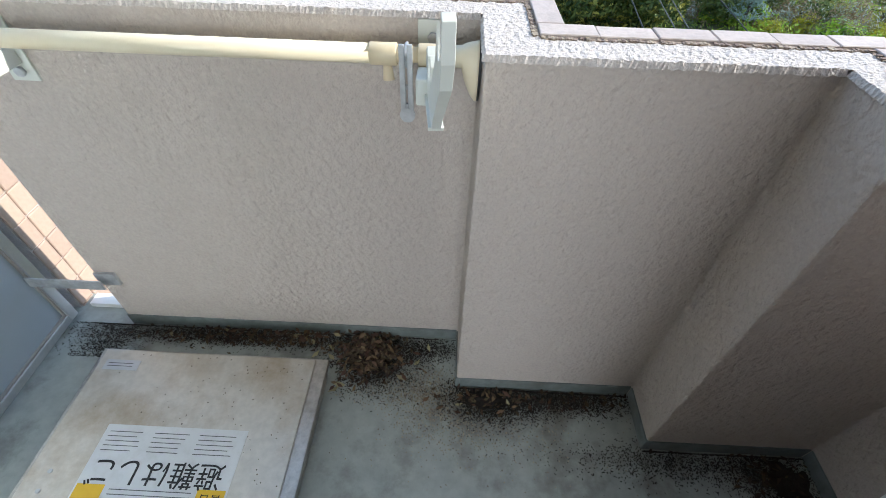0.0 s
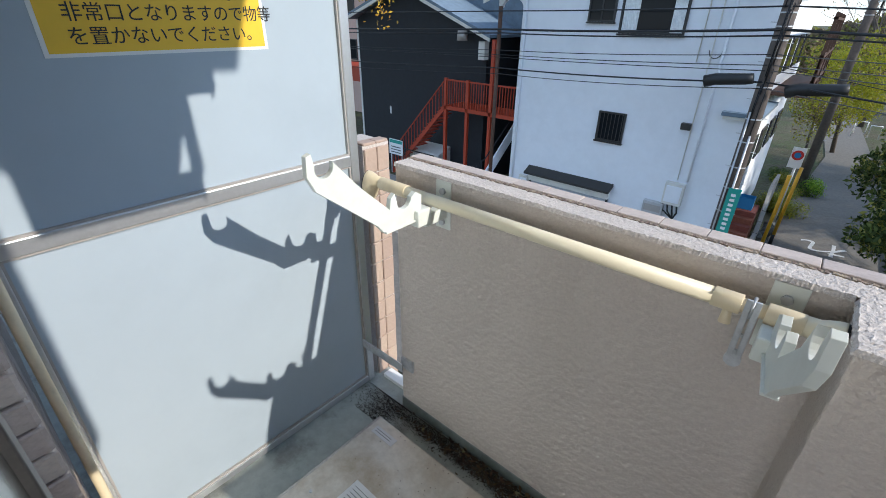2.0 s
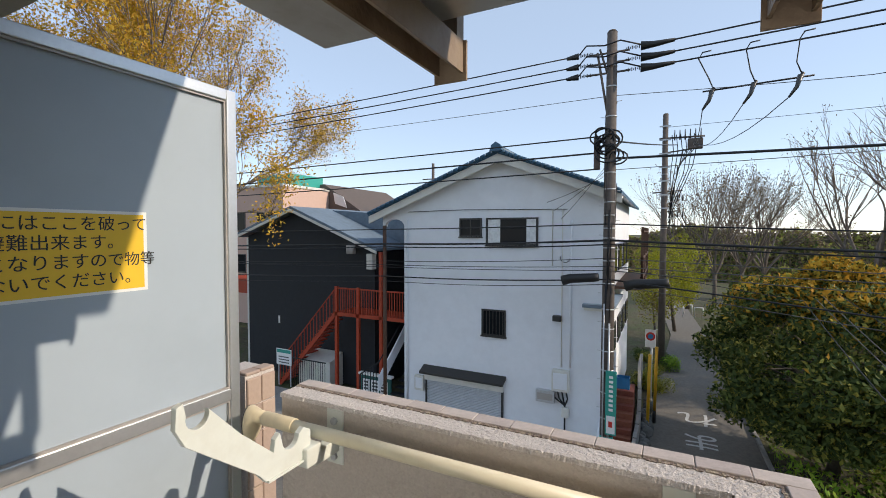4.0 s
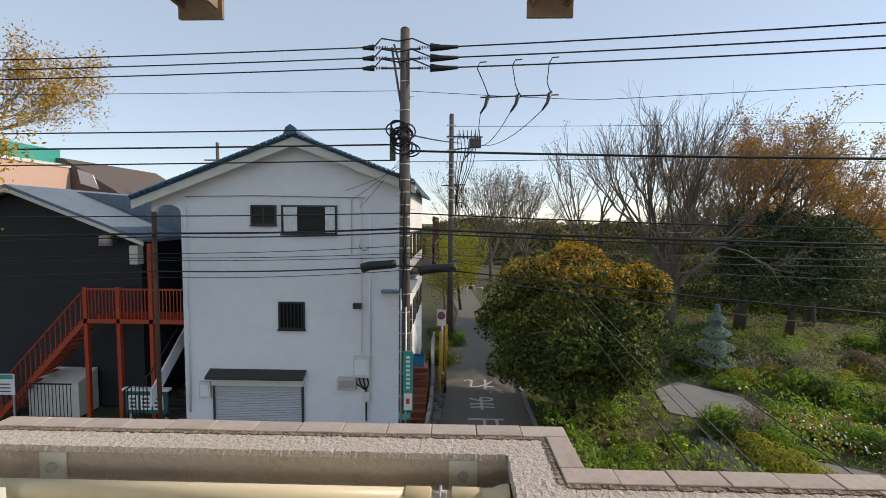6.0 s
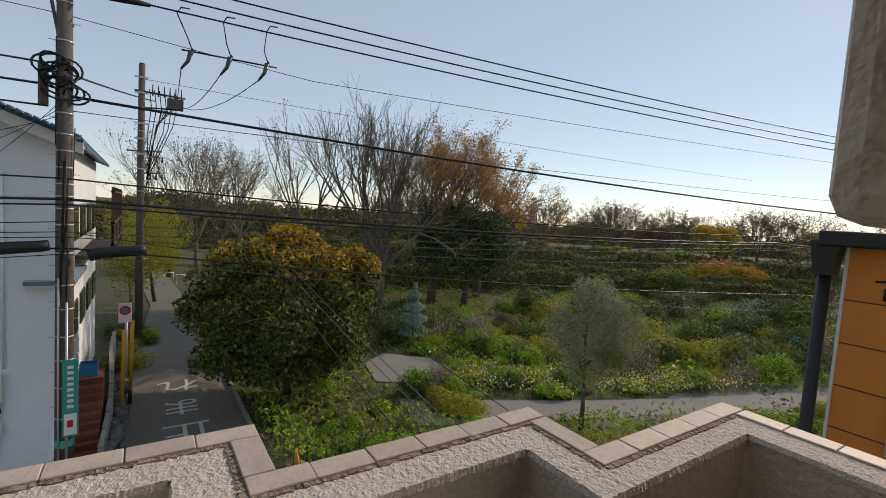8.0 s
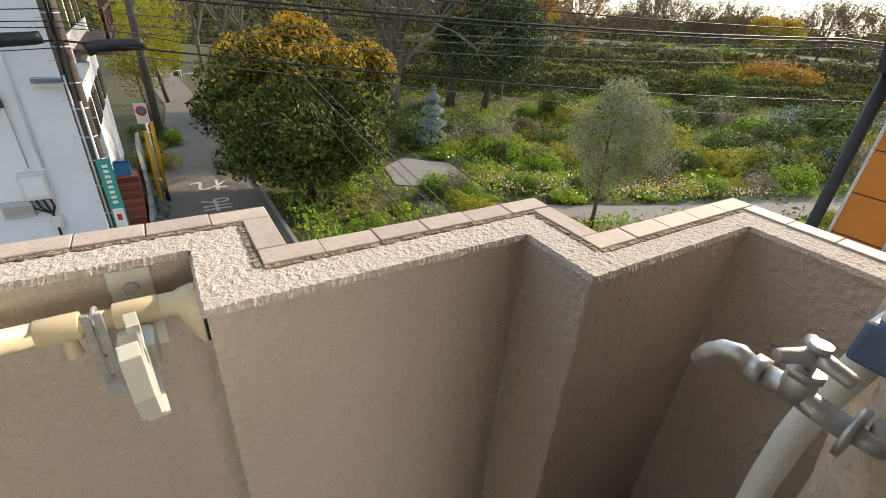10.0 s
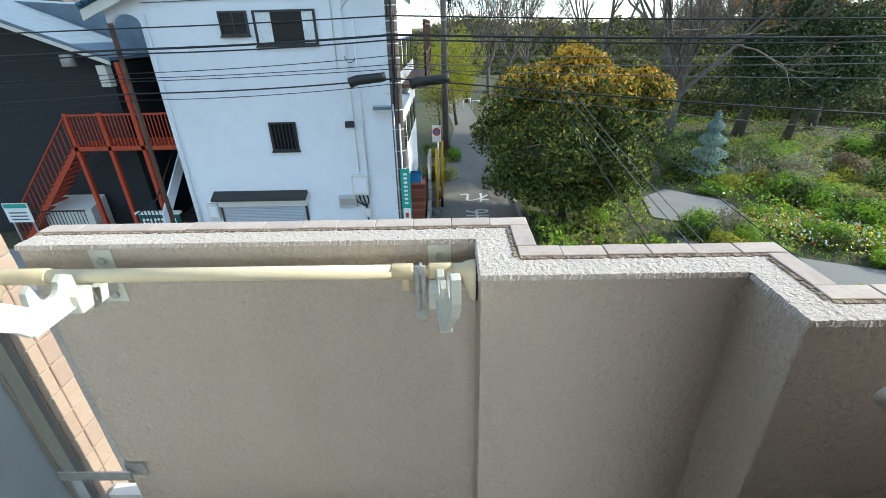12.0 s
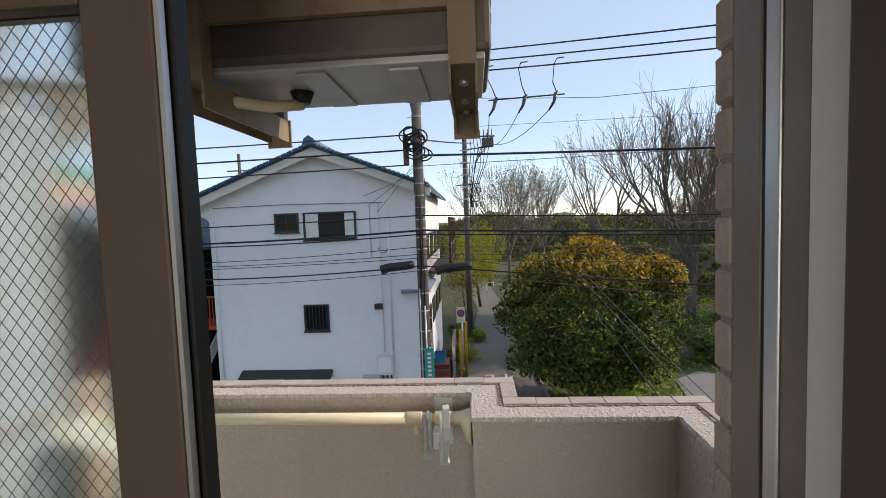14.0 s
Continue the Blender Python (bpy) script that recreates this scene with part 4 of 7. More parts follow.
for cx, cy, sx, sy, n in ((-0.10, -0.03, 0.07, 0.05, 1500), (-0.22, -0.03, 0.09, 0.03, 700), (-0.02, -0.12, 0.09, 0.05, 900), (0.15, -0.15, 0.12, 0.05, 500), (0.3, -0.2, 0.35, 0.16, 260)):
    for _ in range(n):
        x, y, r = rng.normal(cx, sx), rng.normal(cy, sy), rng.uniform(0.0012, 0.003)
        if x > 0 and y > -0.01 or x < HX1 + .02 and y < HY1 + .02 or y > 0.17 or x > 1.1:
            continue
        b = len(gv)
        gv += [(x - r, y, 0.0008), (x + r, y - r, 0.0008), (x + r * .3, y + r, 0.0008), (x, y, r * 1.2)]
        gf += [(b, b + 1, b + 3), (b + 1, b + 2, b + 3), (b + 2, b, b + 3)]
tagged(from_arrays("grit", gv, gf, M["grit"]), "scattered sand-coloured grit on the floor", "grit", kind="stuff")

# ---- the street and the park ----
near_things = set(bpy.data.objects)
def sheet(name, outline, z, mat, label, kind="structure", thick=0.04):
    bm = prism(bmesh.new(), outline, "z", z - thick, z)
    return tagged(part(name, bm, mat), label, kind=kind)


bm = bmesh.new()
vs = [bm.verts.new(v) for v in ((-900, -200, G - 0.05), (900, -200, G - 0.05), (900, 1500, G - 0.05), (-900, 1500, G - 0.05))]
bm.faces.new(vs)
tagged(part("ground", bm, M["soil"]), kind="structure", label="rough grassy ground to the horizon")
sheet("road", [(-0.7, 10.5), (3.5, 10.5), (3.6, 16), (3.4, 38), (1.6, 70), (-1.2, 70), (0.7, 38), (-0.7, 18)], G, M["asphalt"], "narrow asphalt lane between house and park")
sheet("road", [(-60, 5.0), (40, 5.0), (40, 10.5), (-60, 10.5)], G, M["asphalt"], "asphalt street below the balcony")
sheet("pavement", [(-30, 10.5), (-2.0, 10.5), (-2.0, 15.6), (-30, 15.6)], G + 0.01, M["kerb"], "concrete apron before the houses")
bm = bmesh.new()
for i in range(26):
    y = 11 + i * 1.0
    bx(bm, 3.52, 3.67, y, y + 0.985, G, G + 0.12, 0.01)
tagged(part("kerb", bm, M["kerb"]), kind="structure", label="row of concrete kerb stones")
sheet("path", [(10.0, 17.9), (12.2, 16.8), (14.6, 17.6), (14.6, 19.8), (12.4, 21.6), (10.6, 20.4)], G, M["path"], "grey gravel garden path")
sheet("path", [(9.5, 13.2), (14, 11.6), (20, 9.6), (27, 7.4), (36, 4.5), (36, 5.9), (27, 9.0), (20, 11.3), (14.5, 13.6), (10, 15.8)], G + 0.005, M["path"], "grey gravel garden path")
sheet("lawn", [(21, 27.5), (40, 21), (43, 24), (26, 33), (21, 32)], G - 0.005, M["grass"], "open patch of pale green lawn")
sheet("lawn", [(58, 44), (84, 33), (100, 46), (74, 62)], G + 0.3, M["path"], "bare pinkish field beyond the garden")

# painted road characters
marks = tagged(new("road_marking"), "white painted stop characters on the asphalt lane", "road marking", kind="structure")
for ch, y in (("れ", 20.9), ("ま", 18.6), ("止", 16.4)):
    words("lettering", ch, 1.55, pose(1.5, y, G + 0.006, 0, 0, 180), M["roadpaint"], marks, 0.003)


# ---- utility poles and wires ----
def utility_pole(x, y, top, label, bands):
    ob = tagged(new("utility_pole"), label, "utility pole", "utility poles")
    part("shaft", tube(bmesh.new(), [(x, y, G), (x, y, top)], 0.205, 18, 0.145), M["concrete"], ob)
    part("cap", tube(bmesh.new(), [(x, y, top), (x, y, top + 0.06)], 0.15, 14, 0.10), M["concrete"], ob)
    for z in bands:
        r = 0.205 - (z - G) / (top - G) * 0.055 + 0.006
        part("steel_band", tube(bmesh.new(), [(x, y, z), (x, y, z + 0.035)], r, 16), M["zinc"], ob)
    for i in range(22):
        z = G + 2.2 + i * 0.45
        if z < top - 1.5:
            s = 1 if i % 2 else -1
            part("step_bolt", tube(bmesh.new(), [(x, y, z), (x + s * 0.30, y - 0.05, z + 0.01)], 0.010, 5), M["zinc"], ob)
    return ob


P1X, P1Y = -1.58, 14.3
p1 = utility_pole(P1X, P1Y, 7.85, "tall brown concrete utility pole carrying many cables", (-4.0, -3.2, -2.5, -1.9, -1.2, -0.6, 0.2, 0.9, 1.3, 1.6, 1.9, 2.3, 2.7, 3.1, 3.6, 4.4, 5.3, 6.2, 6.8))
for z in (7.25, 6.95, 6.65):
    part("cross_arm", tube(bmesh.new(), [(P1X - 0.75, P1Y, z), (P1X + 0.5, P1Y, z)], 0.03, 6), M["concrete"], p1)
part("arm_brace", tube(bmesh.new(), [(P1X - 0.42, P1Y, 7.3), (P1X - 0.06, P1Y, 5.1)], 0.035, 6), M["concrete"], p1)
part("arm_brace", tube(bmesh.new(), [(P1X - 0.35, P1Y, 7.4), (P1X + 0.15, P1Y, 5.7)], 0.03, 6), M["concrete"], p1)
for i, z in enumerate((7.30, 6.97, 6.66)):
    for s, dx in ((-1, 0.55), (1, 0.40)):
        ins = bmesh.new()
        pts = [(P1X + s * (dx + k * 0.05), P1Y, z) for k in range(9)]
        for k, p in enumerate(pts[:-1]):
            tube(ins, [p, (p[0] + s * 0.025, p[1], p[2])], 0.055 if k % 2 else 0.03, 10)
        part("strain_insulator", ins, M["porcelain"], p1)
    cv_ = bmesh.new()
    tube(cv_, [(P1X - 0.98, P1Y, z), (P1X - 1.35, P1Y, z - 0.02)], 0.10, 8, 0.05)
    part("insulator_cover", cv_, M["black"], p1)
    cv_ = bmesh.new()
    tube(cv_, [(P1X + 0.80, P1Y, z), (P1X + 1.15, P1Y, z - 0.01), (P1X + 1.7, P1Y - 0.1, z - 0.02)], 0.13, 8, 0.05)
    part("insulator_cover", cv_, M["black"], p1)
    jp = bmesh.new()
    tube(jp, [(P1X - 1.0, P1Y, z), (P1X - 0.75, P1Y, z + 0.28), (P1X - 0.2, P1Y - 0.2, z + 0.12), (P1X + 0.25, P1Y - 0.2, z + 0.2), (P1X + 0.9, P1Y, z)], 0.022, 6)
    part("jumper", jp, M["cable"], p1)
rng = np.random.default_rng(8)
for i in range(13):
    coil = bmesh.new()
    z = 3.9 + i * 0.065
    r = rng.uniform(0.20, 0.36)
    ox = rng.uniform(-0.32, 0.25)
    tube(coil, [(P1X + ox + r * math.cos(a), P1Y - 0.15 + 0.10 * math.sin(a * 2 + i), z + 0.15 + r * 0.8 * math.sin(a)) for a in np.linspace(0, 2 * math.pi, 15)], 0.026, 5)
    part("cable_coil", coil, M["cable"], p1)
sw = bmesh.new()
bx(sw, P1X - 0.48, P1X - 0.30, P1Y - 0.10, P1Y + 0.05, 3.75, 4.75, 0.02)
part("cutout_rack", sw, M["concrete"], p1)
for i in range(12):
    cl = bmesh.new()
    z0 = rng.uniform(-1.5, 3.5)
    a = rng.uniform(-2.6, -0.5)
    tube(cl, [(P1X + 0.20 * math.cos(a), P1Y + 0.20 * math.sin(a), z0), (P1X + 0.21 * math.cos(a + 0.2), P1Y + 0.21 * math.sin(a + 0.2), z0 + rng.uniform(1, 2.6))], 0.014, 4)
    part("riser_cable", cl, M["cable"], p1)
part("conduit", tube(bmesh.new(), [(P1X + 0.06, P1Y - 0.20, G), (P1X + 0.06, P1Y - 0.20, -1.0)], 0.03, 8), M["zinc"], p1)
part("conduit", tube(bmesh.new(), [(P1X - 0.10, P1Y - 0.19, G), (P1X - 0.10, P1Y - 0.19, -0.4)], 0.025, 8), M["zinc"], p1)
sg = tagged(new("pole_sign"), "narrow teal and white advertising sign wrapped on the utility pole", "sign")
bm = bmesh.new()
bx(bm, P1X - 0.02, P1X + 0.30, P1Y - 0.235, P1Y - 0.22, -4.45, -2.45, 0.004)
part("sign_board", bm, M["sign_teal"], sg)
part("white_strip", bx(bmesh.new(), P1X + 0.015, P1X + 0.265, P1Y - 0.241, P1Y - 0.236, -4.40, -3.85), M["white"], sg)
for i in range(8):
    part("lettering_bar", bx(bmesh.new(), P1X + 0.08, P1X + 0.20, P1Y - 0.241, P1Y - 0.236, -3.70 + i * 0.145, -3.62 + i * 0.145), M["white"], sg)
part("red_mark", bx(bmesh.new(), P1X + 0.08, P1X + 0.19, P1Y - 0.246, P1Y - 0.242, -4.2, -4.02), M["redsign"], sg)
band = tagged(part("pole_band", tube(bmesh.new(), [(P1X, P1Y, -5.25), (P1X, P1Y, -4.55)], 0.20, 18), M["sign_teal"]), "green advertising band round the utility pole", "sign")

P2X, P2Y = -0.05, 28.0
p2 = utility_pole(P2X, P2Y, 8.3, "distant concrete utility pole with cross-arms and a transformer rack", (6.9, 5.0, 3.8, 2.0))
part("cross_arm", tube(bmesh.new(), [(P2X - 0.3, P2Y, 7.0), (P2X + 2.1, P2Y - 0.4, 6.9)], 0.05, 6), M["concrete"], p2)
part("cross_arm", tube(bmesh.new(), [(P2X, P2Y, 6.2), (P2X + 1.9, P2Y - 0.4, 6.3)], 0.04, 6), M["concrete"], p2)
part("cross_arm", tube(bmesh.new(), [(P2X - 0.6, P2Y, 4.0), (P2X + 1.0, P2Y, 4.1)], 0.04, 6), M["concrete"], p2)
part("cross_arm", tube(bmesh.new(), [(P2X - 0.2, P2Y, 2.9), (P2X + 0.9, P2Y, 3.0)], 0.04, 6), M["concrete"], p2)
part("switch_box", bx(bmesh.new(), P2X + 1.2, P2X + 2.0, P2Y - 0.6, P2Y - 0.2, 6.25, 6.8, 0.03), M["concrete"], p2)
bm = bmesh.new()
for i in range(6):
    tube(bm, [(P2X + 0.5 + i * 0.28, P2Y - 0.3, 6.8), (P2X + 0.5 + i * 0.28, P2Y - 0.3, 7.35)], 0.045, 7, 0.025)
part("insulators", bm, M["porcelain"], p2)
bm = bmesh.new()
for i in range(5):
    tube(bm, [(P2X + 1.0 + i * 0.15, P2Y - 0.3, 6.3), (P2X + 0.7, P2Y - 0.25, 5.0 + 0.1 * i), (P2X + 0.25, P2Y - 0.2, 3.2 - 0.3 * i)], 0.022, 5)
part("drop_leads", bm, M["cable"], p2)
for i in range(7):
    z = 7.6 - 0.75 * i
    part("bracket", bx(bmesh.new(), P2X - 0.30, P2X + 0.30, P2Y - 0.22, P2Y - 0.16, z, z + 0.07), M["zinc"], p2)
for i in range(6):
    x = P2X + 0.35 + 0.24 * i
    loop = bmesh.new()
    tube(loop, [(x, P2Y - 0.3, 7.1), (x + 0.10, P2Y - 0.35, 6.2), (x - 0.05, P2Y - 0.35, 5.0 + 0.2 * (i % 3)), (P2X + 0.3, P2Y - 0.25, 3.9 - 0.25 * i)], 0.024, 5)
    part("jumper", loop, M["cable"], p2)
for z in (3.4, 2.5):
    part("stay_bar", tube(bmesh.new(), [(P2X + 0.1, P2Y - 0.2, z), (P2X + 1.1, P2Y - 0.3, z + 0.25)], 0.03, 5), M["zinc"], p2)
    for k in range(3):
        part("insulator", tube(bmesh.new(), [(P2X + 0.45 + 0.28 * k, P2Y - 0.3, z + 0.12), (P2X + 0.45 + 0.28 * k, P2Y - 0.3, z + 0.42)], 0.06, 7, 0.04), M["porcelain"], p2)
bm = tube(bmesh.new(), [(-10.05, 14.6, G), (-10.05, 14.6, 2.05)], 0.075, 10)
tagged(part("utility_pole", bm, M["wood"]), "slim dark brown pole beside the apartment stairs", "pole")
fp = tagged(new("utility_pole"), "far utility pole behind the roofs", "utility pole")
part("shaft", tube(bmesh.new(), [(-17.6, 34, G), (-17.6, 34, 7.6)], 0.17, 10, 0.12), M["concrete"], fp)
part("cross_arm", tube(bmesh.new(), [(-18.6, 34, 6.3), (-16.9, 34, 6.3)], 0.05, 6), M["concrete"], fp)
part("cross_arm", tube(bmesh.new(), [(-18.2, 34, 5.6), (-17.2, 34, 5.6)], 0.05, 6), M["concrete"], fp)

def right(xe):
    """Where the right-hand spans run: they come nearer as they go."""
    return 14.3 - 0.188 * (xe + 1.7)


line_label = "black overhead cable between the utility poles"
for z0, zl in ((7.30, 7.05), (6.97, 6.75), (6.66, 6.45)):
    cable("overhead_wire", [(P1X - 1.3, P1Y, z0), (-48, 14.3, zl - 0.3)], 0.020, M["cable"], line_label, 0.006)
    cable("overhead_wire", [(P1X + 1.1, P1Y, z0), (48, right(48), z0 - 0.1)], 0.022, M["cable"], line_label, 0.008)
cable("overhead_wire", [(P1X, P1Y, 5.95), (-48, 14.3, 6.1)], 0.009, M["greycable"], "thin grey overhead wire", 0.004)
cable("overhead_wire", [(P1X, P1Y, 5.95), (4.6, 13.1, 5.35), (48, right(48), 6.0)], 0.009, M["greycable"], "thin grey overhead wire", 0.004)
for z0, z1, r in ((4.75, 4.75, .022), (4.25, 4.2, .028), (3.75, 3.6, .022)):
    cable("overhead_wire", [(P1X - 0.3, P1Y, z0), (-48, 14.3, z1 - 0.1)], r, M["cable"], line_label, 0.004)
cable("overhead_wire", [(P1X, P1Y, 4.6), (P2X + 0.6, P2Y, 6.6)], 0.03, M["cable"], line_label, 0.004)
cable("overhead_wire", [(P1X, P1Y, 4.05), (48, right(48), 3.2)], 0.035, M["cable"], line_label, 0.008)
cable("overhead_wire", [(P1X, P1Y, 3.7), (48, right(48) + 2, 4.2)], 0.010, M["greycable"], "thin grey overhead wire", 0.004)
cable("overhead_wire", [(P2X, P2Y, 7.6), (60, 22, 7.5)], 0.012, M["greycable"], "thin grey overhead wire", 0.004)
# the three fuse cut-outs
fx = tagged(new("fuse_switches"), "row of three hanging cut-out switches on a line", "cut-out switch")
bm = tube(bmesh.new(), [(0.9, 13.85, 5.62), (3.5, 13.4, 5.58)], 0.022, 6)
part("carrier_bar", bm, M["cable"], fx)
for i, x in enumerate((1.15, 2.17, 3.2)):
    y = 13.8 - 0.2 * i
    b = tube(bmesh.new(), [(x, y, 5.62), (x - 0.08, y, 5.35), (x - 0.25, y, 5.12)], 0.075, 8, 0.03)
    part("switch_body", b, M["porcelain"], fx)
    b = tube(bmesh.new(), [(x + 0.02, y, 5.66), (x - 0.10, y, 5.95), (x - 0.38 + 0.17 * i, y, 6.5), (x - 0.28 + 0.17 * i, y, 6.66), (x - 0.05 + 0.17 * i, y, 6.68)], 0.018, 6)
    part("riser_lead", b, M["cable"], fx)
    b = tube(bmesh.new(), [(x + 0.05, y, 5.68), (x - 0.12, y, 5.3)], 0.05, 7, 0.03)
    part("switch_cover", b, M["black"], fx)
    e = (P2X + 1.5, P2Y - 0.4, 6.6)
    s0 = Vector((x - 0.25, y, 5.12))
    ee = Vector(e)
    b = tube(bmesh.new(), [s0.lerp(ee, f) - Vector((0, 0, 4 * 0.55 * f * (1 - f))) for f in np.linspace(0, 1, 9)], 0.014, 5)
    part("feed_lead", b, M["cable"], fx)
# telephone and low cables
for z0, zl, zr, r, sagl in ((2.05, 1.75, 1.75, .020, .003), (1.55, 1.1, 1.45, .034, .006), (1.42, 1.0, 1.35, .022, .008), (1.0, 0.30, 1.2, .012, .008),
                            (0.75, 0.25, 1.1, .012, .006), (0.62, 0.2, .5, .012, .004), (0.35, -0.25, -1.0, .024, .010), (0.2, -0.5, -1.8, .012, .012)):
    cable("overhead_wire", [(P1X, P1Y - 0.15, z0), (-9.8, 14.45, z0 + (zl - z0) * 0.5), (-48, 14.6, zl)], r, M["cable"], "dark telephone cable crossing before the white house", sagl)
    cable("overhead_wire", [(P1X, P1Y - 0.15, z0), (28, right(28), zr), (60, right(60), zr)], r, M["cable"] if r > .013 else M["greycable"], "dark cable running over the park", 0.008)
for x0, x1, z in ((-2.95, -1.85, 0.33), (-1.1, 0.1, 0.25)):
    b = bmesh.new()
    tube(b, [(x0, 14.1, z - 0.08), (x0 + 0.25, 14.1, z), (x1 - 0.15, 14.1, z + 0.06), (x1, 14.1, z + 0.09)], 0.16, 10, 0.13)
    tagged(part("splice_box", b, M["black"]), "black cable splice closure hanging on the telephone cable", "splice closure")
# service drops toward the building
for i, (xa, xb) in enumerate(((3.9, 2.6), (4.2, 3.4), (4.35, 3.7), (4.7, 5.2))):
    cable("service_drop", [(xa, 15.2, -0.15 + 0.1 * i), (xb + 1.4, 5.8, -1.9), (xb, 1.0, -3.4)], 0.010 if i else 0.013, M["cable"] if i in (0, 3) else M["greycable"], "thin service cable slanting down past the trees", 0.01)
cable("support_wire", [(3.9, 15.2, -0.1), (P1X, P1Y, 0.75)], 0.010, M["cable"], "thin wire to the splice point", 0.006)
for i in range(3):
    xa = -2.6 + 0.25 * i
    cable("house_lead", [(xa - 1.2, 15.6, 2.85 - 0.3 * i), (P1X, P1Y, 3.6 + 0.2 * i)], 0.008, M["cable"], "thin lead from the pole to the house", 0.02)


# ---- the white house ----
house = tagged(new("house"), "three-storey white rendered house with a blue tiled gable roof", "house")
HY, HD = 15.7, 27.0
HL, HR = -9.78, -1.78
RX, RZ, EZ = -5.52, 4.66, 2.55
SL = (RZ - EZ) / (RX + 11.0)
def roof_z(x):
    return RZ - abs(x - RX) * SL
prof = [(HL, G), (HR, G), (HR, roof_z(HR) - 0.05), (RX, RZ - 0.05), (HL, roof_z(HL) - 0.05)]
part("wall", prism(bmesh.new(), prof, "y", HY, HD), M["housewhite"], house)
# left wing wall with an arched opening under the eave
arch = [(-10.85, roof_z(-10.85) - 0.05), (HL, roof_z(HL) - 0.05), (HL, 2.0)]
arch += [(-10.25 + 0.47 * math.cos(radians(a)), 2.03 + 0.30 * math.sin(radians(a))) for a in range(0, 181, 15)]
arch += [(-10.85, 2.0)]
part("wing_wall", prism(bmesh.new(), arch, "y", HY, HY + 0.18), M["housewhite"], house)
for a, b, nm in ((-11.25, RX, "roof"), (RX, -1.30, "roof")):
    p = [(a, roof_z(a)), (b, roof_z(b)), (b, roof_z(b) + 0.12), (a, roof_z(a) + 0.12)]
    part(nm, prism(bmesh.new(), p, "y", HY - 0.55, HD + 0.4), M["roofblue"], house)
    q = [(a, roof_z(a) - 0.30), (b, roof_z(b) - 0.30), (b, roof_z(b) - 0.004), (a, roof_z(a) - 0.004)]
    part("bargeboard", prism(bmesh.new(), q, "y", HY - 0.50, HY - 0.42), M["fascia"], house)
    q2 = [(a, roof_z(a) - 0.12), (b, roof_z(b) - 0.12), (b, roof_z(b) - 0.06), (a, roof_z(a) - 0.06)]
    part("soffit", prism(bmesh.new(), q2, "y", HY - 0.42, HY - 0.002), M["fascia"], house)
bm = bmesh.new()
n = 26
for side, xe in ((-1, -11.25), (1, -1.30)):
    for i in range(n):
        xa = RX + (xe - RX) * i / n
        xb = RX + (xe - RX) * (i + 0.8) / n
        tube(bm, [(xa, HY - 0.60, roof_z(xa) + 0.10), (xb, HY - 0.60, roof_z(xb) + 0.10)], 0.075, 7)
part("verge_tiles", bm, M["roofblue"], house)
part("ridge_tile", tube(bmesh.new(), [(RX, HY - 0.68, RZ + 0.17), (RX, HD + 0.4, RZ + 0.17)], 0.15, 10), M["roofblue"], house)
part("ridge_ornament", prism(bmesh.new(), [(RX - 0.24, RZ + 0.05), (RX + 0.24, RZ + 0.05), (RX + 0.17, RZ + 0.27), (RX, RZ + 0.38), (RX - 0.17, RZ + 0.27)], "y", HY - 0.74, HY - 0.62), M["roofblue"], house)


def house_window(x0, x1, z0, z1, y=HY, curtains=(), parent=house, mull=True):
    w = new("window")
    w.parent = parent
    g = bmesh.new()
    t = 0.06
    for a in ((x0, x1, z1 - t, z1), (x0, x1, z0, z0 + t), (x0, x0 + t, z0 + t, z1 - t), (x1 - t, x1, z0 + t, z1 - t)):
        bx(g, a[0], a[1], y - 0.07, y + 0.01, a[2], a[3])
    part("frame", g, M["frame_dk"], w)
    part("pane", bx(bmesh.new(), x0 + t, x1 - t, y - 0.03, y - 0.015, z0 + t, z1 - t), M["winglass"], w)
    if mull:
        part("mullion", bx(bmesh.new(), (x0 + x1) / 2 - 0.025, (x0 + x1) / 2 + 0.025, y - 0.05, y - 0.032, z0 + t, z1 - t), M["frame_dk"], w)
    for a, b in curtains:
        c = bmesh.new()
        k = 28
        row = [(a + (b - a) * i / k, y - 0.010 + 0.006 * math.sin(i * 1.7)) for i in range(k + 1)]
        lo = [c.verts.new((px, py, z0 + t)) for px, py in row]
        hi = [c.verts.new((px, py, z1 - t)) for px, py in row]
        for i in range(k):
            c.faces.new((lo[i], lo[i + 1], hi[i + 1], hi[i]))
        part("curtain", c, M["curtain"], w).location.y = -0.031
    part("sill", bx(bmesh.new(), x0 - 0.03, x1 + 0.03, y - 0.11, y, z0 - 0.05, z0 - 0.004), M["frame_dk"], w)
    return w


house_window(-7.22, -6.30, 1.62, 2.33)
house_window(-6.12, -4.12, 1.30, 2.33, curtains=((-6.04, -5.55), (-4.55, -4.20)), mull=False)
house_window(-6.28, -5.32, -2.16, -1.15, mull=False)
for i in range(7):
    x = -6.2 + i * 0.13
    part("window_bar", bx(bmesh.new(), x, x + 0.02, HY - 0.12, HY - 0.10, -2.12, -1.19), M["frame_dk"], house)
part("shutter_hood", prism(bmesh.new(), [(HY - 0.42, -3.86), (HY, -3.66), (HY, -3.78), (HY - 0.42, -3.94)], "x", -8.85, -5.30), M["frame_dk"], house)
part("shutter_header", bx(bmesh.new(), -8.75, -5.38, HY - 0.16, HY, -4.24, -3.90), M["fascia"], house)
for x in (-8.72, -5.46):
    part("shutter_guide", bx(bmesh.new(), x, x + 0.07, HY - 0.10, HY, G, -4.24), M["frame_dk"], house)
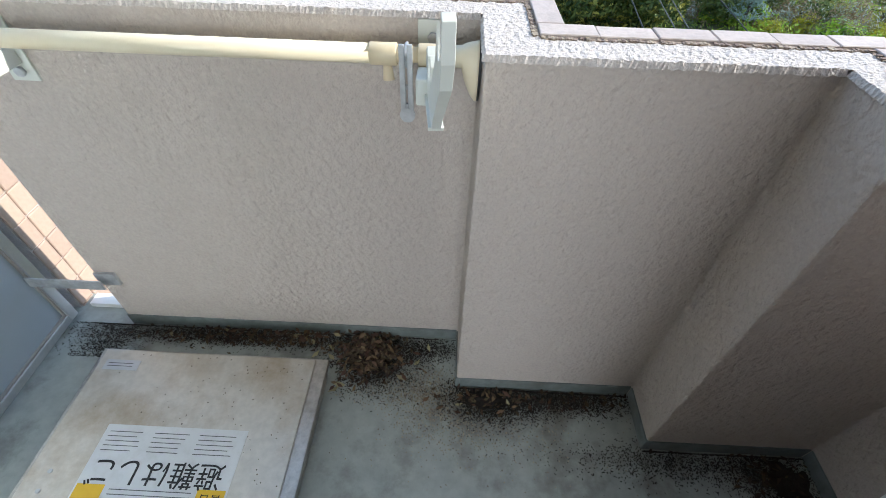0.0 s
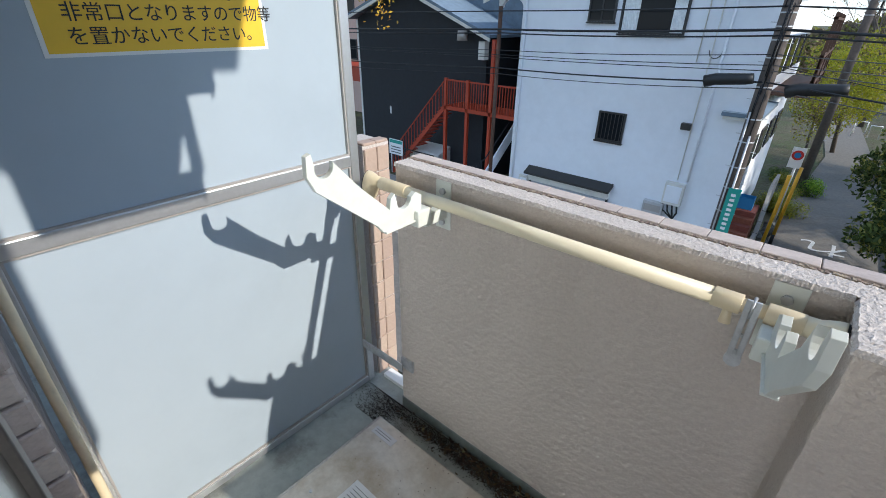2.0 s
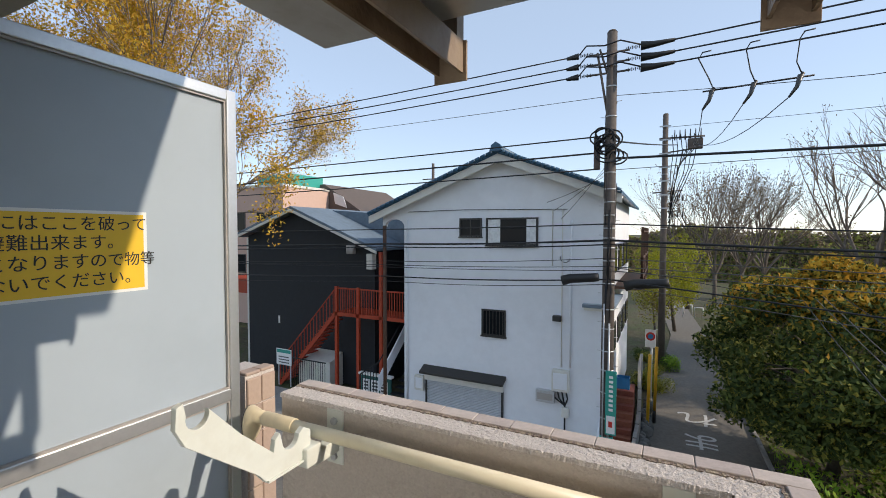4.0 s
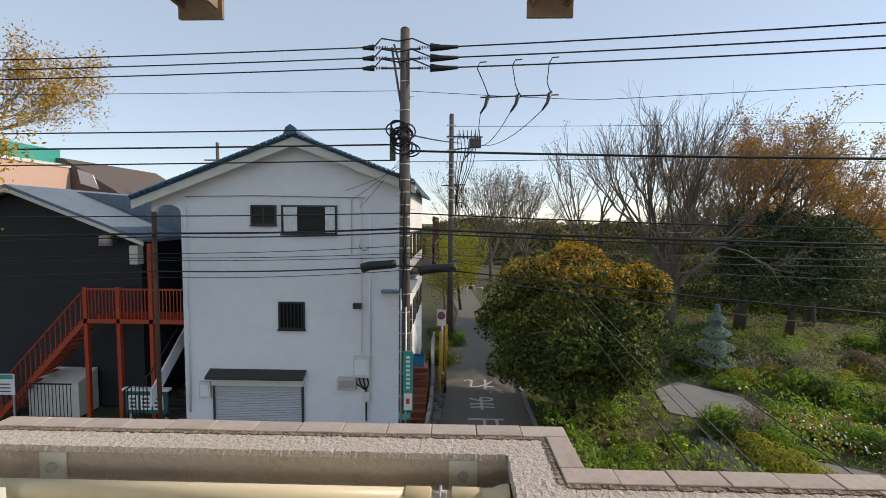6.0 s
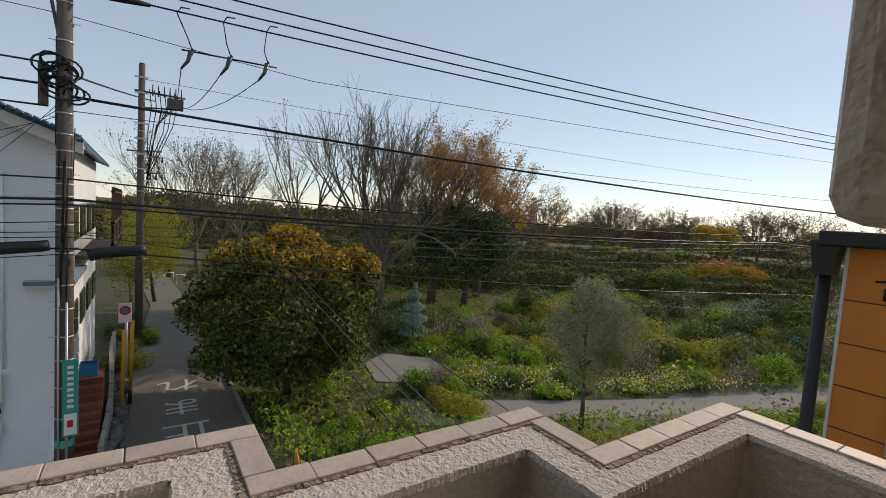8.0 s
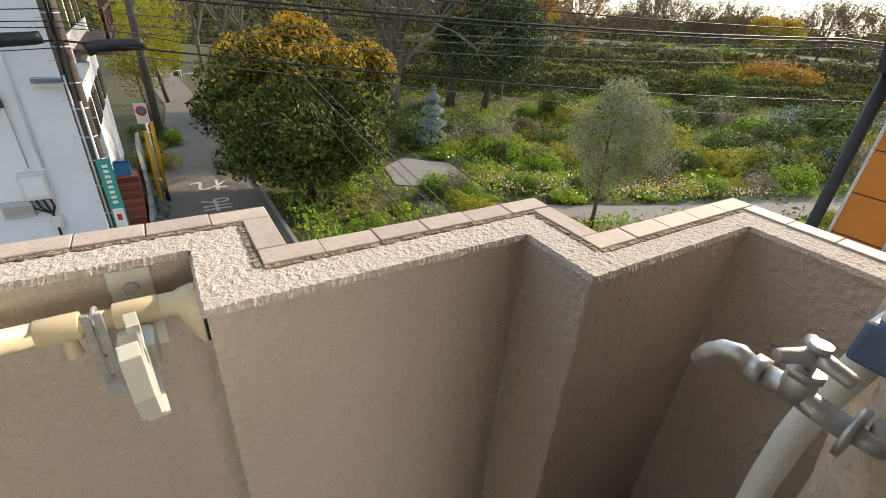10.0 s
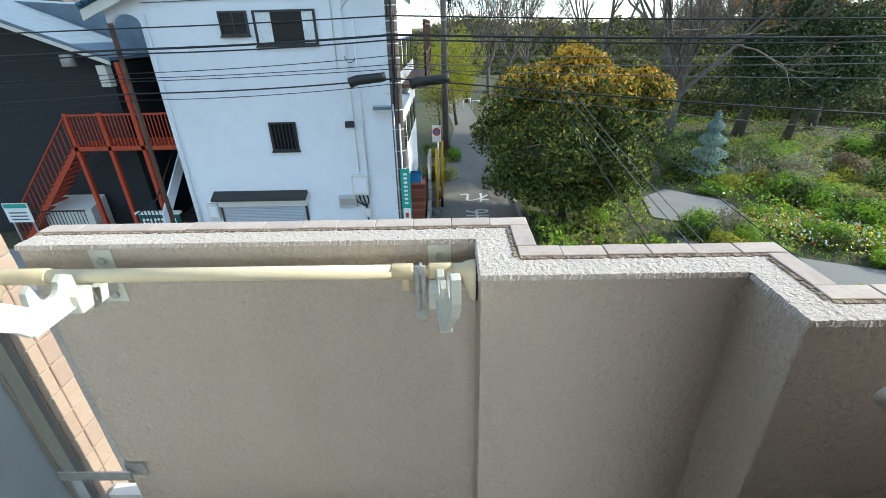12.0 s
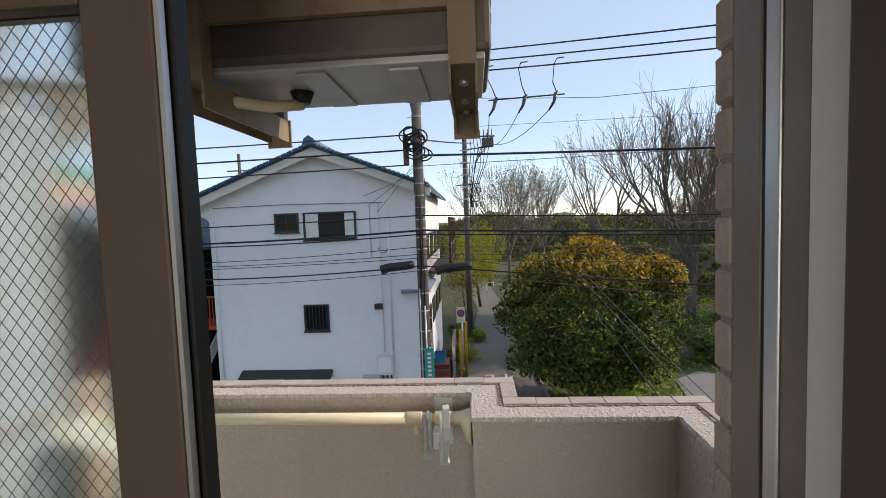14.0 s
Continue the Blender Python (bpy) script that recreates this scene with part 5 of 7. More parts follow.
for i in range(26):
    z = G + 0.02 + i * 0.0625
    if z < -4.26:
        bm = bmesh.new()
        prism(bm, [(HY - 0.05, z), (HY - 0.075, z + 0.03), (HY - 0.05, z + 0.06)], "x", -8.65, -5.46)
        part("shutter_slat", bm, M["shutter"], house)
part("corner_pipe", tube(bmesh.new(), [(HL + 0.18, HY - 0.05, G + 0.6), (HL + 0.18, HY - 0.05, 2.3)], 0.04, 8), M["housewhite"], house)
part("service_pipe", tube(bmesh.new(), [(-2.95, HY - 0.05, -3.0), (-2.95, HY - 0.05, 2.2)], 0.035, 8), M["housewhite"], house)
part("service_pipe", tube(bmesh.new(), [(-3.25, HY - 0.05, -3.0), (-3.25, HY - 0.05, 2.6), (-3.6, HY - 0.05, 2.6), (-3.6, HY - 0.05, 0.6)], 0.018, 6), M["fascia"], house)
part("wall_loop", tube(bmesh.new(), [(-3.15 + 0.18 * math.cos(a), HY - 0.05, 0.95 + 0.22 * math.sin(a)) for a in np.linspace(-3.1, 0, 9)], 0.015, 5), M["greycable"], house)
part("facade_wire", tube(bmesh.new(), [(HL + 0.2, HY - 0.04, 2.62), (-7, HY - 0.04, 2.66), (-3.1, HY - 0.04, 2.60)], 0.013, 5), M["greycable"], house)


def wall_box(name, x0, x1, z0, z1, d, mat, label, extra=None):
    t = tagged(new(name), label, name.replace("_", " "))
    part("case", bx(bmesh.new(), x0, x1, HY - d, HY, z0, z1, 0.015), mat, t)
    if extra:
        part("cover", bx(bmesh.new(), x0 + 0.06, x1 - 0.06, HY - d - 0.02, HY - d, z0 + 0.1, z1 - 0.1, 0.008), extra, t)
    return t


gh = wall_box("gas_water_heater", -3.55, -2.95, -3.85, -3.08, 0.22, M["fascia"], "cream wall-mounted gas water heater on the white house", M["housewhite"])
wall_box("meter_box", -4.12, -3.45, -4.32, -3.88, 0.2, M["zinc"], "grey steel meter box on the white house", M["alu_mid"])
wall_box("switch_box", -9.22, -8.80, -4.75, -4.12, 0.14, M["fascia"], "cream twin switch box beside the roller shutter", M["housewhite"])
wall_box("wall_lamp", -3.55, -3.25, -1.36, -1.16, 0.2, M["frame_dk"], "small dark floodlight on the white wall")
gm = tagged(new("gas_meter"), "tangle of gas pipes and a meter below the heater", "gas meter")
part("meter_body", bx(bmesh.new(), -3.2, -2.95, HY - 0.2, HY - 0.02, -4.75, -4.4, 0.02), M["fascia"], gm)
for x in (-3.5, -3.35, -3.2, -3.05):
    part("pipe", tube(bmesh.new(), [(x, HY - 0.12, -3.85), (x + 0.05, HY - 0.12, -4.1), (-3.1, HY - 0.1, -4.35), (-3.1, HY - 0.08, -5.5)], 0.03, 6), M["cable"], gm)
# side of the house towards the lane
ent = tagged(new("entrance_canopy"), "grey entrance canopy over the side door", "canopy")
part("canopy_roof", bx(bmesh.new(), HR - 0.75, HR + 0.30, HY - 0.25, HY + 3.2, -0.78, -0.66, 0.01), M["slate"], ent)
part("canopy_fascia", bx(bmesh.new(), HR - 0.70, HR + 0.26, HY - 0.20, HY + 3.1, -0.88, -0.782), M["fascia"], ent)
door = tagged(new("house_door"), "half-open brown wooden side door above the brick steps", "door")
part("door_leaf", bx(bmesh.new(), HR - 0.004, HR + 0.05, HY + 0.5, HY + 1.3, -3.3, -1.2), M["wood"], door)
part("handle", tube(bmesh.new(), [(HR + 0.06, HY + 0.65, -2.3), (HR + 0.12, HY + 0.65, -2.3)], 0.02, 8), M["zinc"], door)
for z0 in (-2.9, 0.2):
    for k in range(4):
        y0_ = HY + 2.0 + k * 2.4
        w_ = new("window")
        w_.parent = house
        part("frame", bx(bmesh.new(), HR, HR + 0.05, y0_, y0_ + 1.5, z0, z0 + 1.1), M["frame_dk"], w_)
        part("pane", bx(bmesh.new(), HR + 0.052, HR + 0.06, y0_ + 0.07, y0_ + 1.43, z0 + 0.07, z0 + 1.03), M["winglass"], w_)
bal = tagged(new("balcony"), "brown slatted wooden balcony on the side of the white house", "balcony")
part("deck", bx(bmesh.new(), HR, HR + 1.0, HY + 3.0, HY + 10.0, -0.45, -0.32), M["wood"], bal)
for i in range(24):
    y_ = HY + 3.0 + i * 0.30
    part("slat", bx(bmesh.new(), HR + 0.96, HR + 1.0, y_, y_ + 0.16, -0.32, 0.75), M["wood"], bal)
for z in (0.0, 0.75, 1.8):
    part("rail", bx(bmesh.new(), HR + 0.92, HR + 1.04, HY + 3.0, HY + 10.0, z, z + 0.07), M["wood"], bal)
for y_ in (HY + 3.0, HY + 5.3, HY + 7.6, HY + 9.9):
    part("post", bx(bmesh.new(), HR + 0.94, HR + 1.03, y_, y_ + 0.09, -0.3, 2.0), M["wood"], bal)
steps = tagged(new("brick_steps"), "red brick steps climbing beside the white house", "steps")
for i in range(11):
    part("step", bx(bmesh.new(), HR + 0.01, HR + 0.85, HY - 1.4 + i * 0.26, HY + 2.2, G + i * 0.18, G + (i + 1) * 0.18, 0.008), M["redbrick"], steps)
part("flank_wall", prism(bmesh.new(), [(HY - 1.5, G), (HY - 1.5, G + 0.9), (HY - 0.1, G + 1.6), (HY - 0.1, G)], "x", HR - 0.12, HR + 0.0), M["housewhite"], steps)
crate = tagged(new("plastic_crate"), "bright blue plastic crate on the brick landing", "crate")
for x0, x1, ya, yb in ((HR + .25, HR + .27, HY + 1.4, HY + 1.8), (HR + .68, HR + .70, HY + 1.4, HY + 1.8), (HR + .27, HR + .68, HY + 1.4, HY + 1.42), (HR + .27, HR + .68, HY + 1.78, HY + 1.8)):
    part("side", bx(bmesh.new(), x0, x1, ya, yb, G + 1.98, G + 2.38), M["bluecrate"], crate)
part("bottom", bx(bmesh.new(), HR + .27, HR + .68, HY + 1.42, HY + 1.78, G + 1.98, G + 2.0), M["bluecrate"], crate)
rail = tagged(new("garden_wall"), "curved pale retaining wall beside the steps", "garden wall")
bm = bmesh.new()
pts = [(-0.92 + 0.10 * math.sin(i * 0.5), HY - 1.2 + i * 0.9) for i in range(12)]
for i, (a, b) in enumerate(zip(pts, pts[1:])):
    z = G + 0.85 + min(i, 5) * 0.13
    v = [bm.verts.new(p) for p in ((a[0], a[1], G), (b[0], b[1], G), (b[0], b[1], z + 0.10), (a[0], a[1], z), (a[0] + .12, a[1], G), (b[0] + .12, b[1], G), (b[0] + .12, b[1], z + 0.10), (a[0] + .12, a[1], z))]
    for q in ((0, 1, 2, 3), (7, 6, 5, 4), (3, 2, 6, 7), (0, 3, 7, 4), (1, 5, 6, 2)):
        bm.faces.new([v[k] for k in q])
part("wall_body", bm, M["kerb"], rail)
rng = np.random.default_rng(31)


def rock_mesh():
    b = bmesh.new()
    bmesh.ops.create_icosphere(b, subdivisions=2, radius=1.0)
    for v in b.verts:
        v.co *= 1 + 0.25 * noise.noise(v.co * 1.7)
        v.co.z *= 0.8
    return b


rk = rock_mesh()
me = bpy.data.meshes.new("rock")
rk.to_mesh(me)
rk.free()
me.materials.append(M["rocks"])
for i in range(34):
    o = new("rock", me)
    r = rng.uniform(0.13, 0.26)
    o.matrix_basis = pose(-0.62 + rng.uniform(-0.16, 0.16), 14.9 + (i // 2) * 0.36, G + 0.12 + (i % 2) * 0.32, rng.uniform(0, 360), 0, rng.uniform(0, 360)) @ Matrix.Diagonal((r, r, r, 1))
    tagged(o, "rough grey boulder of the lane-side rockery", "rock", "rockery stones")
for x, y in ((-0.50, 18.2), (-0.28, 19.6)):
    yp = tagged(new("guard_post"), "yellow painted guard pole with black foot", "guard post")
    part("pole_body", tube(bmesh.new(), [(x, y, G), (x + 0.05, y, G + 3.1)], 0.06, 10), M["yellowpole"], yp)
    part("foot_band", tube(bmesh.new(), [(x, y, G), (x, y, G + 0.5)], 0.066, 10), M["black"], yp)
ts = tagged(new("traffic_sign"), "small no-parking sign on a lane-side pole", "traffic sign")
part("post", tube(bmesh.new(), [(-0.45, 21.9, G), (-0.45, 21.9, -2.7)], 0.045, 8), M["zinc"], ts)
part("board", bx(bmesh.new(), -0.72, -0.28, 21.80, 21.83, -3.35, -2.55, 0.01), M["white"], ts)
part("disc", tube(bmesh.new(), [(-0.50, 21.79, -2.85), (-0.50, 21.797, -2.85)], 0.19, 20), M["redsign"], ts)
part("disc_inner", tube(bmesh.new(), [(-0.50, 21.78, -2.85), (-0.50, 21.788, -2.85)], 0.11, 20), M["bluecrate"], ts)
for i in range(5):
    gr = tagged(new("guard_rail"), "white tubular guard rail at the far bend of the lane", "guard rail", "guard rails at the bend")
    x, y = -0.6 + i * 0.9, 47 + (i % 2) * 1.5
    part("tube_frame", tube(bmesh.new(), [(x, y, G), (x, y, G + 0.9), (x + 0.75, y, G + 0.9), (x + 0.75, y, G)], 0.05, 6), M["white"], gr)

# ---- the dark apartment house with the red stair ----
apt = tagged(new("apartment_building"), "two-storey apartment house in near-black siding with a slate-blue roof", "apartment building")
AYF = 17.5
prof = [(-21.2, G), (-12.5, G), (-12.5, 0.80), (-17.4, 2.86), (-21.2, 1.55)]
part("wall", prism(bmesh.new(), prof, "y", AYF, AYF + 9), M["darkwall"], apt)
for nm, p in (("roof", [(-17.4, 2.99), (-12.0, 0.90), (-12.0, 1.02), (-17.4, 3.13)]), ("roof", [(-21.8, 1.48), (-17.4, 2.99), (-17.4, 3.13), (-21.8, 1.61)])):
    part(nm, prism(bmesh.new(), p, "y", AYF - 0.6, AYF + 9.4), M["slate"], apt)
    q = [(x, z - 0.14) for x, z in p[:2]] + [(x, z) for x, z in reversed(p[:2])]
    part("bargeboard", prism(bmesh.new(), q, "y", AYF - 0.62, AYF - 0.55), M["fascia"], apt)
part("rear_roof", prism(bmesh.new(), [(-17.4, 3.05), (-8.5, 2.40), (-8.5, 0.95), (-12.0, 1.0)], "y", AYF + 2.5, AYF + 9.0), M["slate"], apt)
part("rear_wing", bx(bmesh.new(), -12.4, -9.5, AYF + 3.0, AYF + 8.8, G, 0.9), M["darkwall"], apt)
part("gutter", bx(bmesh.new(), -12.0, -9.2, AYF + 2.4, AYF + 2.55, 0.85, 0.98), M["fascia"], apt)
part("corner_trim", bx(bmesh.new(), -21.32, -21.2, AYF - 0.03, AYF + 0.05, G, 1.45), M["fascia"], apt)
part("lamp_dome", tube(bmesh.new(), [(-13.55, AYF - 0.5, 1.15), (-13.55, AYF - 0.5, 0.75)], 0.22, 14, 0.24), M["alu_mid"], apt)
part("wall_unit", bx(bmesh.new(), -12.75, -12.4, AYF - 0.35, AYF, 0.0, 0.75, 0.02), M["fascia"], apt)
part("number_plate", bx(bmesh.new(), -18.90, -18.80, AYF - 0.03, AYF, -3.2, -2.8), M["white"], apt)
stair = tagged(new("outdoor_stair"), "bright vermilion steel stair and landing on the dark apartment house", "staircase")
LZ = -1.95
LW = -13.75
part("landing", bx(bmesh.new(), LW, -9.6, AYF - 1.5, AYF, LZ - 0.16, LZ), M["redpaint"], stair)
for x in (LW + 0.05, -12.45, -11.2):
    part("post", bx(bmesh.new(), x - 0.07, x + 0.07, AYF - 1.5, AYF - 1.36, G, LZ + 1.35 if x > -12 else LZ + 1.2), M["redpaint"], stair)
part("tall_post", bx(bmesh.new(), -11.27, -11.13, AYF - 1.5, AYF - 1.36, LZ + 1.352, 0.9), M["redpaint"], stair)
part("handrail", bx(bmesh.new(), LW, -9.6, AYF - 1.49, AYF - 1.42, LZ + 1.10, LZ + 1.16), M["redpaint"], stair)
for i in range(30):
    x = LW + 0.15 + i * 0.135
    part("baluster", bx(bmesh.new(), x, x + 0.03, AYF - 1.47, AYF - 1.44, LZ, LZ + 1.10), M["redpaint"], stair)
run = 3.65
for i in range(18):
    x = LW - run * i / 18
    z = LZ - (LZ - G) * (i + 0.5) / 18
    part("tread", bx(bmesh.new(), x - 0.27, x, AYF - 1.45, AYF - 0.35, z - 0.04, z), M["redpaint"], stair)
    part("baluster", bx(bmesh.new(), x - 0.15, x - 0.12, AYF - 1.47, AYF - 1.44, z, z + 1.05), M["redpaint"], stair)
for dz, h in ((-0.22, 0.26), (1.05, 0.06)):
    p = [(LW, LZ + dz), (LW - run, G + dz), (LW - run, G + dz + h), (LW, LZ + dz + h)]
    part("stringer" if dz < 0 else "handrail", prism(bmesh.new(), p, "y", AYF - 1.50, AYF - 1.44), M["redpaint"], stair)
st2 = tagged(new("side_stair"), "dark steel stair with a white flank panel beside the white house", "staircase")
for i in range(16):
    part("tread", bx(bmesh.new(), -10.7 + i * 0.06, -9.9 + i * 0.03, AYF - 2.2 + i * 0.26, AYF - 1.9 + i * 0.26, G + 0.2 + i * 0.22, G + 0.24 + i * 0.22), M["darkwall"], st2)
part("flank_panel", prism(bmesh.new(), [(15.1, -4.9), (15.1, -4.3), (19.3, -0.9), (19.3, -1.6)], "x", -10.72, -10.66), M["housewhite"], st2)
part("handrail", tube(bmesh.new(), [(-11.6, 15.0, -4.3), (-10.7, 15.1, -3.7), (-10.6, 19.3, -0.5)], 0.03, 6), M["darkwall"], st2)
for i in range(7):
    part("rail_bar", tube(bmesh.new(), [(-11.6 + 0.14 * i, 15.0, -5.6), (-11.6 + 0.14 * i, 15.0, -4.3 + 0.09 * i)], 0.018, 5), M["darkwall"], st2)
notice = tagged(new("notice_board"), "green municipal notice board with white posters", "notice board")
part("board", bx(bmesh.new(), -12.2, -10.6, 15.9, 16.0, -5.5, -4.62), M["greenboard"], notice)
part("hood", bx(bmesh.new(), -12.28, -10.52, 15.82, 16.05, -4.62, -4.52, 0.01), M["white"], notice)
for x in (-12.1, -10.75):
    part("leg", bx(bmesh.new(), x, x + 0.08, 15.95, 16.03, G, -5.5), M["zinc"], notice)
for x0, x1, z0, z1 in ((-12.08, -11.72, -5.35, -4.8), (-11.62, -11.22, -5.35, -4.8), (-11.14, -10.76, -5.35, -4.8)):
    part("poster", bx(bmesh.new(), x0, x1, 15.885, 15.898, z0, z1), M["white"], notice)
    g = bmesh.new()
    for k in range(3):
        bx(g, x0 + 0.05, x1 - 0.06, 15.879, 15.884, z0 + 0.08 + k * 0.15, z0 + 0.16 + k * 0.15)
    part("print", g, M["greycable"], notice)
bike = tagged(new("fence_panel"), "black steel railing before the white storage shed", "fence")
for i in range(16):
    part("bar", tube(bmesh.new(), [(-16.4 + i * 0.14, 15.9, G), (-16.4 + i * 0.14, 15.9, -4.45)], 0.015, 5), M["black"], bike)
part("top_rail", bx(bmesh.new(), -16.45, -14.25, 15.88, 15.92, -4.45, -4.40), M["black"], bike)
shed = tagged(new("storage_shed"), "low pale storage shed with a lean-to lid", "shed")
part("body", prism(bmesh.new(), [(16.4, G), (16.4, -4.55), (17.4, -4.25), (17.4, G)], "x", -16.4, -14.4), M["fascia"], shed)
ps = tagged(new("parking_sign"), "small white sign with a green header", "sign")
part("board", bx(bmesh.new(), -17.4, -16.4, 15.85, 15.88, -4.85, -4.05, 0.005), M["white"], ps)
part("header", bx(bmesh.new(), -17.36, -16.44, 15.842, 15.849, -4.25, -4.08), M["sign_teal"], ps)
g = bmesh.new()
for k in range(3):
    bx(g, -17.25, -16.55, 15.842, 15.849, -4.75 + k * 0.14, -4.70 + k * 0.14)
part("print", g, M["greycable"], ps)
for x in (-17.3, -16.5):
    part("leg", bx(bmesh.new(), x, x + 0.05, 15.86, 15.90, G, -4.85), M["zinc"], ps)

# ---- further buildings ----
pk = tagged(new("apartment_block"), "salmon-pink apartment block with brown windows behind", "apartment building")
part("wall", bx(bmesh.new(), -40, -27.0, 26, 36, G, 5.4), M["pink"], pk)
part("parapet_band", bx(bmesh.new(), -40.1, -26.9, 25.9, 36.1, 5.4, 5.6), M["fascia"], pk)
part("roof_rail", bx(bmesh.new(), -32, -28, 28, 32, 5.6, 6.7), M["sign_teal"], pk)
for x in (-29.9, -33.5, -37):
    for z in (-1.6, 1.9):
        house_window(x, x + 2.2, z, z + 1.5, y=26, parent=pk)
part("lower_roof", bx(bmesh.new(), -30, -20.5, 22, 26, -2.6, -1.6), M["redpaint"], pk)
bb = tagged(new("brown_house"), "brown-roofed house with pale skylights behind", "house")
part("wall", bx(bmesh.new(), -34, -23.2, 32, 42, G, 3.4), M["brownroof"], bb)
part("roof", prism(bmesh.new(), [(-34.4, 3.2), (-22.8, 3.2), (-27.5, 6.1), (-34.4, 5.9)], "y", 31.6, 42), M["brownroof"], bb)
for x in (-28.6, -26.2):
    part("skylight", prism(bmesh.new(), [(x, 4.3), (x + 1.3, 3.9), (x + 0.9, 4.9), (x - 0.2, 5.3)], "y", 31.5, 31.58), M["labelwhite"], bb)
og = tagged(new("neighbour_house"), "orange panelled building with a black downpipe and an aluminium window", "house")
part("wall", bx(bmesh.new(), 6.0, 12.0, -4.0, 0.93, G, 1.50), M["orange"], og)
for i in range(16):
    z = G + 0.45 * i + 0.1
    part("panel_joint", bx(bmesh.new(), 5.994, 6.0, -4.0, 0.93, z, z + 0.012), M["wood"], og)
part("corner_trim", bx(bmesh.new(), 5.97, 6.02, 0.925, 0.95, G, 1.5), M["white"], og)
part("eave", bx(bmesh.new(), 5.75, 12.1, -4.1, 1.13, 1.50, 1.66, 0.02), M["black"], og)
part("hopper", prism(bmesh.new(), [(0.95, 1.55), (1.20, 1.55), (1.15, 1.2), (1.00, 1.2)], "x", 5.78, 6.0), M["black"], og)
part("downpipe", tube(bmesh.new(), [(5.9, 1.08, 1.2), (5.9, 1.08, G)], 0.06, 10), M["black"], og)
ow = new("window")
ow.parent = og
part("frame", bx(bx(bx(bmesh.new(), 5.95, 6.0, -1.6, 0.47, 0.82, 0.88), 5.95, 6.0, -1.6, 0.47, -0.5, -0.44), 5.95, 6.0, 0.41, 0.47, -0.44, 0.82), M["aluminium"], ow)
part("pane", bx(bmesh.new(), 5.975, 5.985, -1.6, 0.41, -0.44, 0.82), M["curtain"], ow)
orn = bmesh.new()
tube(orn, [(5.98, 0.57, 0.98), (5.98, 0.57, 1.32)], 0.02, 6)
tube(orn, [(5.98, 0.45, 1.20), (5.98, 0.70, 1.18)], 0.012, 6)
tube(orn, [(5.98, 0.62, 1.0), (5.98, 0.62, 1.12)], 0.012, 6)
part("wall_ornament", orn, M["black"], og)

# ---- trees ----
def broadleaf(name, label, base, crown_c, radii, n, size, mats, seed, lumps=22, trunk_r=0.16, lump_r=0.40, inner=0.25, flat=-0.95, stems=1):
    rng = np.random.default_rng(seed)
    t = tagged(new(name), label, "tree")
    t.location = base
    cc = Vector(crown_c) - Vector(base)
    bm = bmesh.new()
    for s_ in range(stems):
        off = Vector((rng.uniform(-0.3, 0.3), rng.uniform(-0.3, 0.3), 0)) if stems > 1 else Vector((0, 0, 0))
        top = cc + Vector((rng.normal(0, radii[0] * 0.15), rng.normal(0, radii[1] * 0.15), 0))
        mid = off.lerp(top, 0.5) + Vector(rng.normal(0, 0.12, 3))
        tube(bm, [off, mid, top], trunk_r, 8, trunk_r * 0.4)
        for k in range(9):
            f = rng.uniform(0.35, 0.95)
            a = off.lerp(top, f)
            d = Vector(rng.normal(0, 1, 3))
            d.z = abs(d.z) * 0.6
            d.normalize()
            b = a + Vector((d.x * radii[0], d.y * radii[1], d.z * radii[2])) * 0.65
            tube(bm, [a, a.lerp(b, 0.5) + Vector((0, 0, 0.1)), b], trunk_r * 0.35, 5, 0.012, cap=False)
    part("trunk", bm, M["bark"], t)
    per = [int(n * f) for _, f in mats]
    for (mat, _), cnt in zip(mats, per):
        r2 = np.random.default_rng(seed)
        p, d = lumpy(r2, n * 2, radii, lumps, inner, flat, lump_r)
        pick = rng.permutation(len(p))[:cnt]
        # gold leaves take the highest points, leaning slightly to +x
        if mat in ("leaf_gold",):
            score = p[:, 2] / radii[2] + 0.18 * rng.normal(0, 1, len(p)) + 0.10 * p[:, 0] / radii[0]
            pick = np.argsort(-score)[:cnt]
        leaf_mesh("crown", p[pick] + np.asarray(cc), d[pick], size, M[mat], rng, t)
    return t


def bare_tree(name, label, base, height, r, seed, depth=5, spread=0.42, up=0.22, n0=5, lean=(0, 0), first=0.25, leaves=None, leaf_n=2, leaf_size=0.10, twig_mat="twig", kids=(2, 4), shrink=0.74, stems=1):
    rng = np.random.default_rng(seed)
    t = tagged(new(name), label, "tree")
    t.location = base
    bm = bmesh.new()
    tips = []
    k0 = Vector((lean[0], lean[1], height * first))
    for i in range(n0):
        a = 2 * math.pi * i / n0 + rng.uniform(-0.3, 0.3)
        d = Vector((math.cos(a) * spread, math.sin(a) * spread, 1.0))
        limbs(bm, rng, k0, d, height * 0.30, r * 0.55, depth, tips, spread * 0.55, up, 5, kids, shrink)
    part("crown", bm, M[twig_mat], t)
    part("trunk", tube(bmesh.new(), [(0, 0, 0), k0 * 0.5, k0], r, 12, r * 0.8), M["bark"], t)
    if leaves:
        c = np.repeat(np.asarray(tips), leaf_n, 0)
        c = c + rng.normal(0, height * 0.016, c.shape)
        leaf_mesh("leaves", c, rng.normal(0, 1, c.shape), leaf_size, M[leaves], rng, t)
    return t


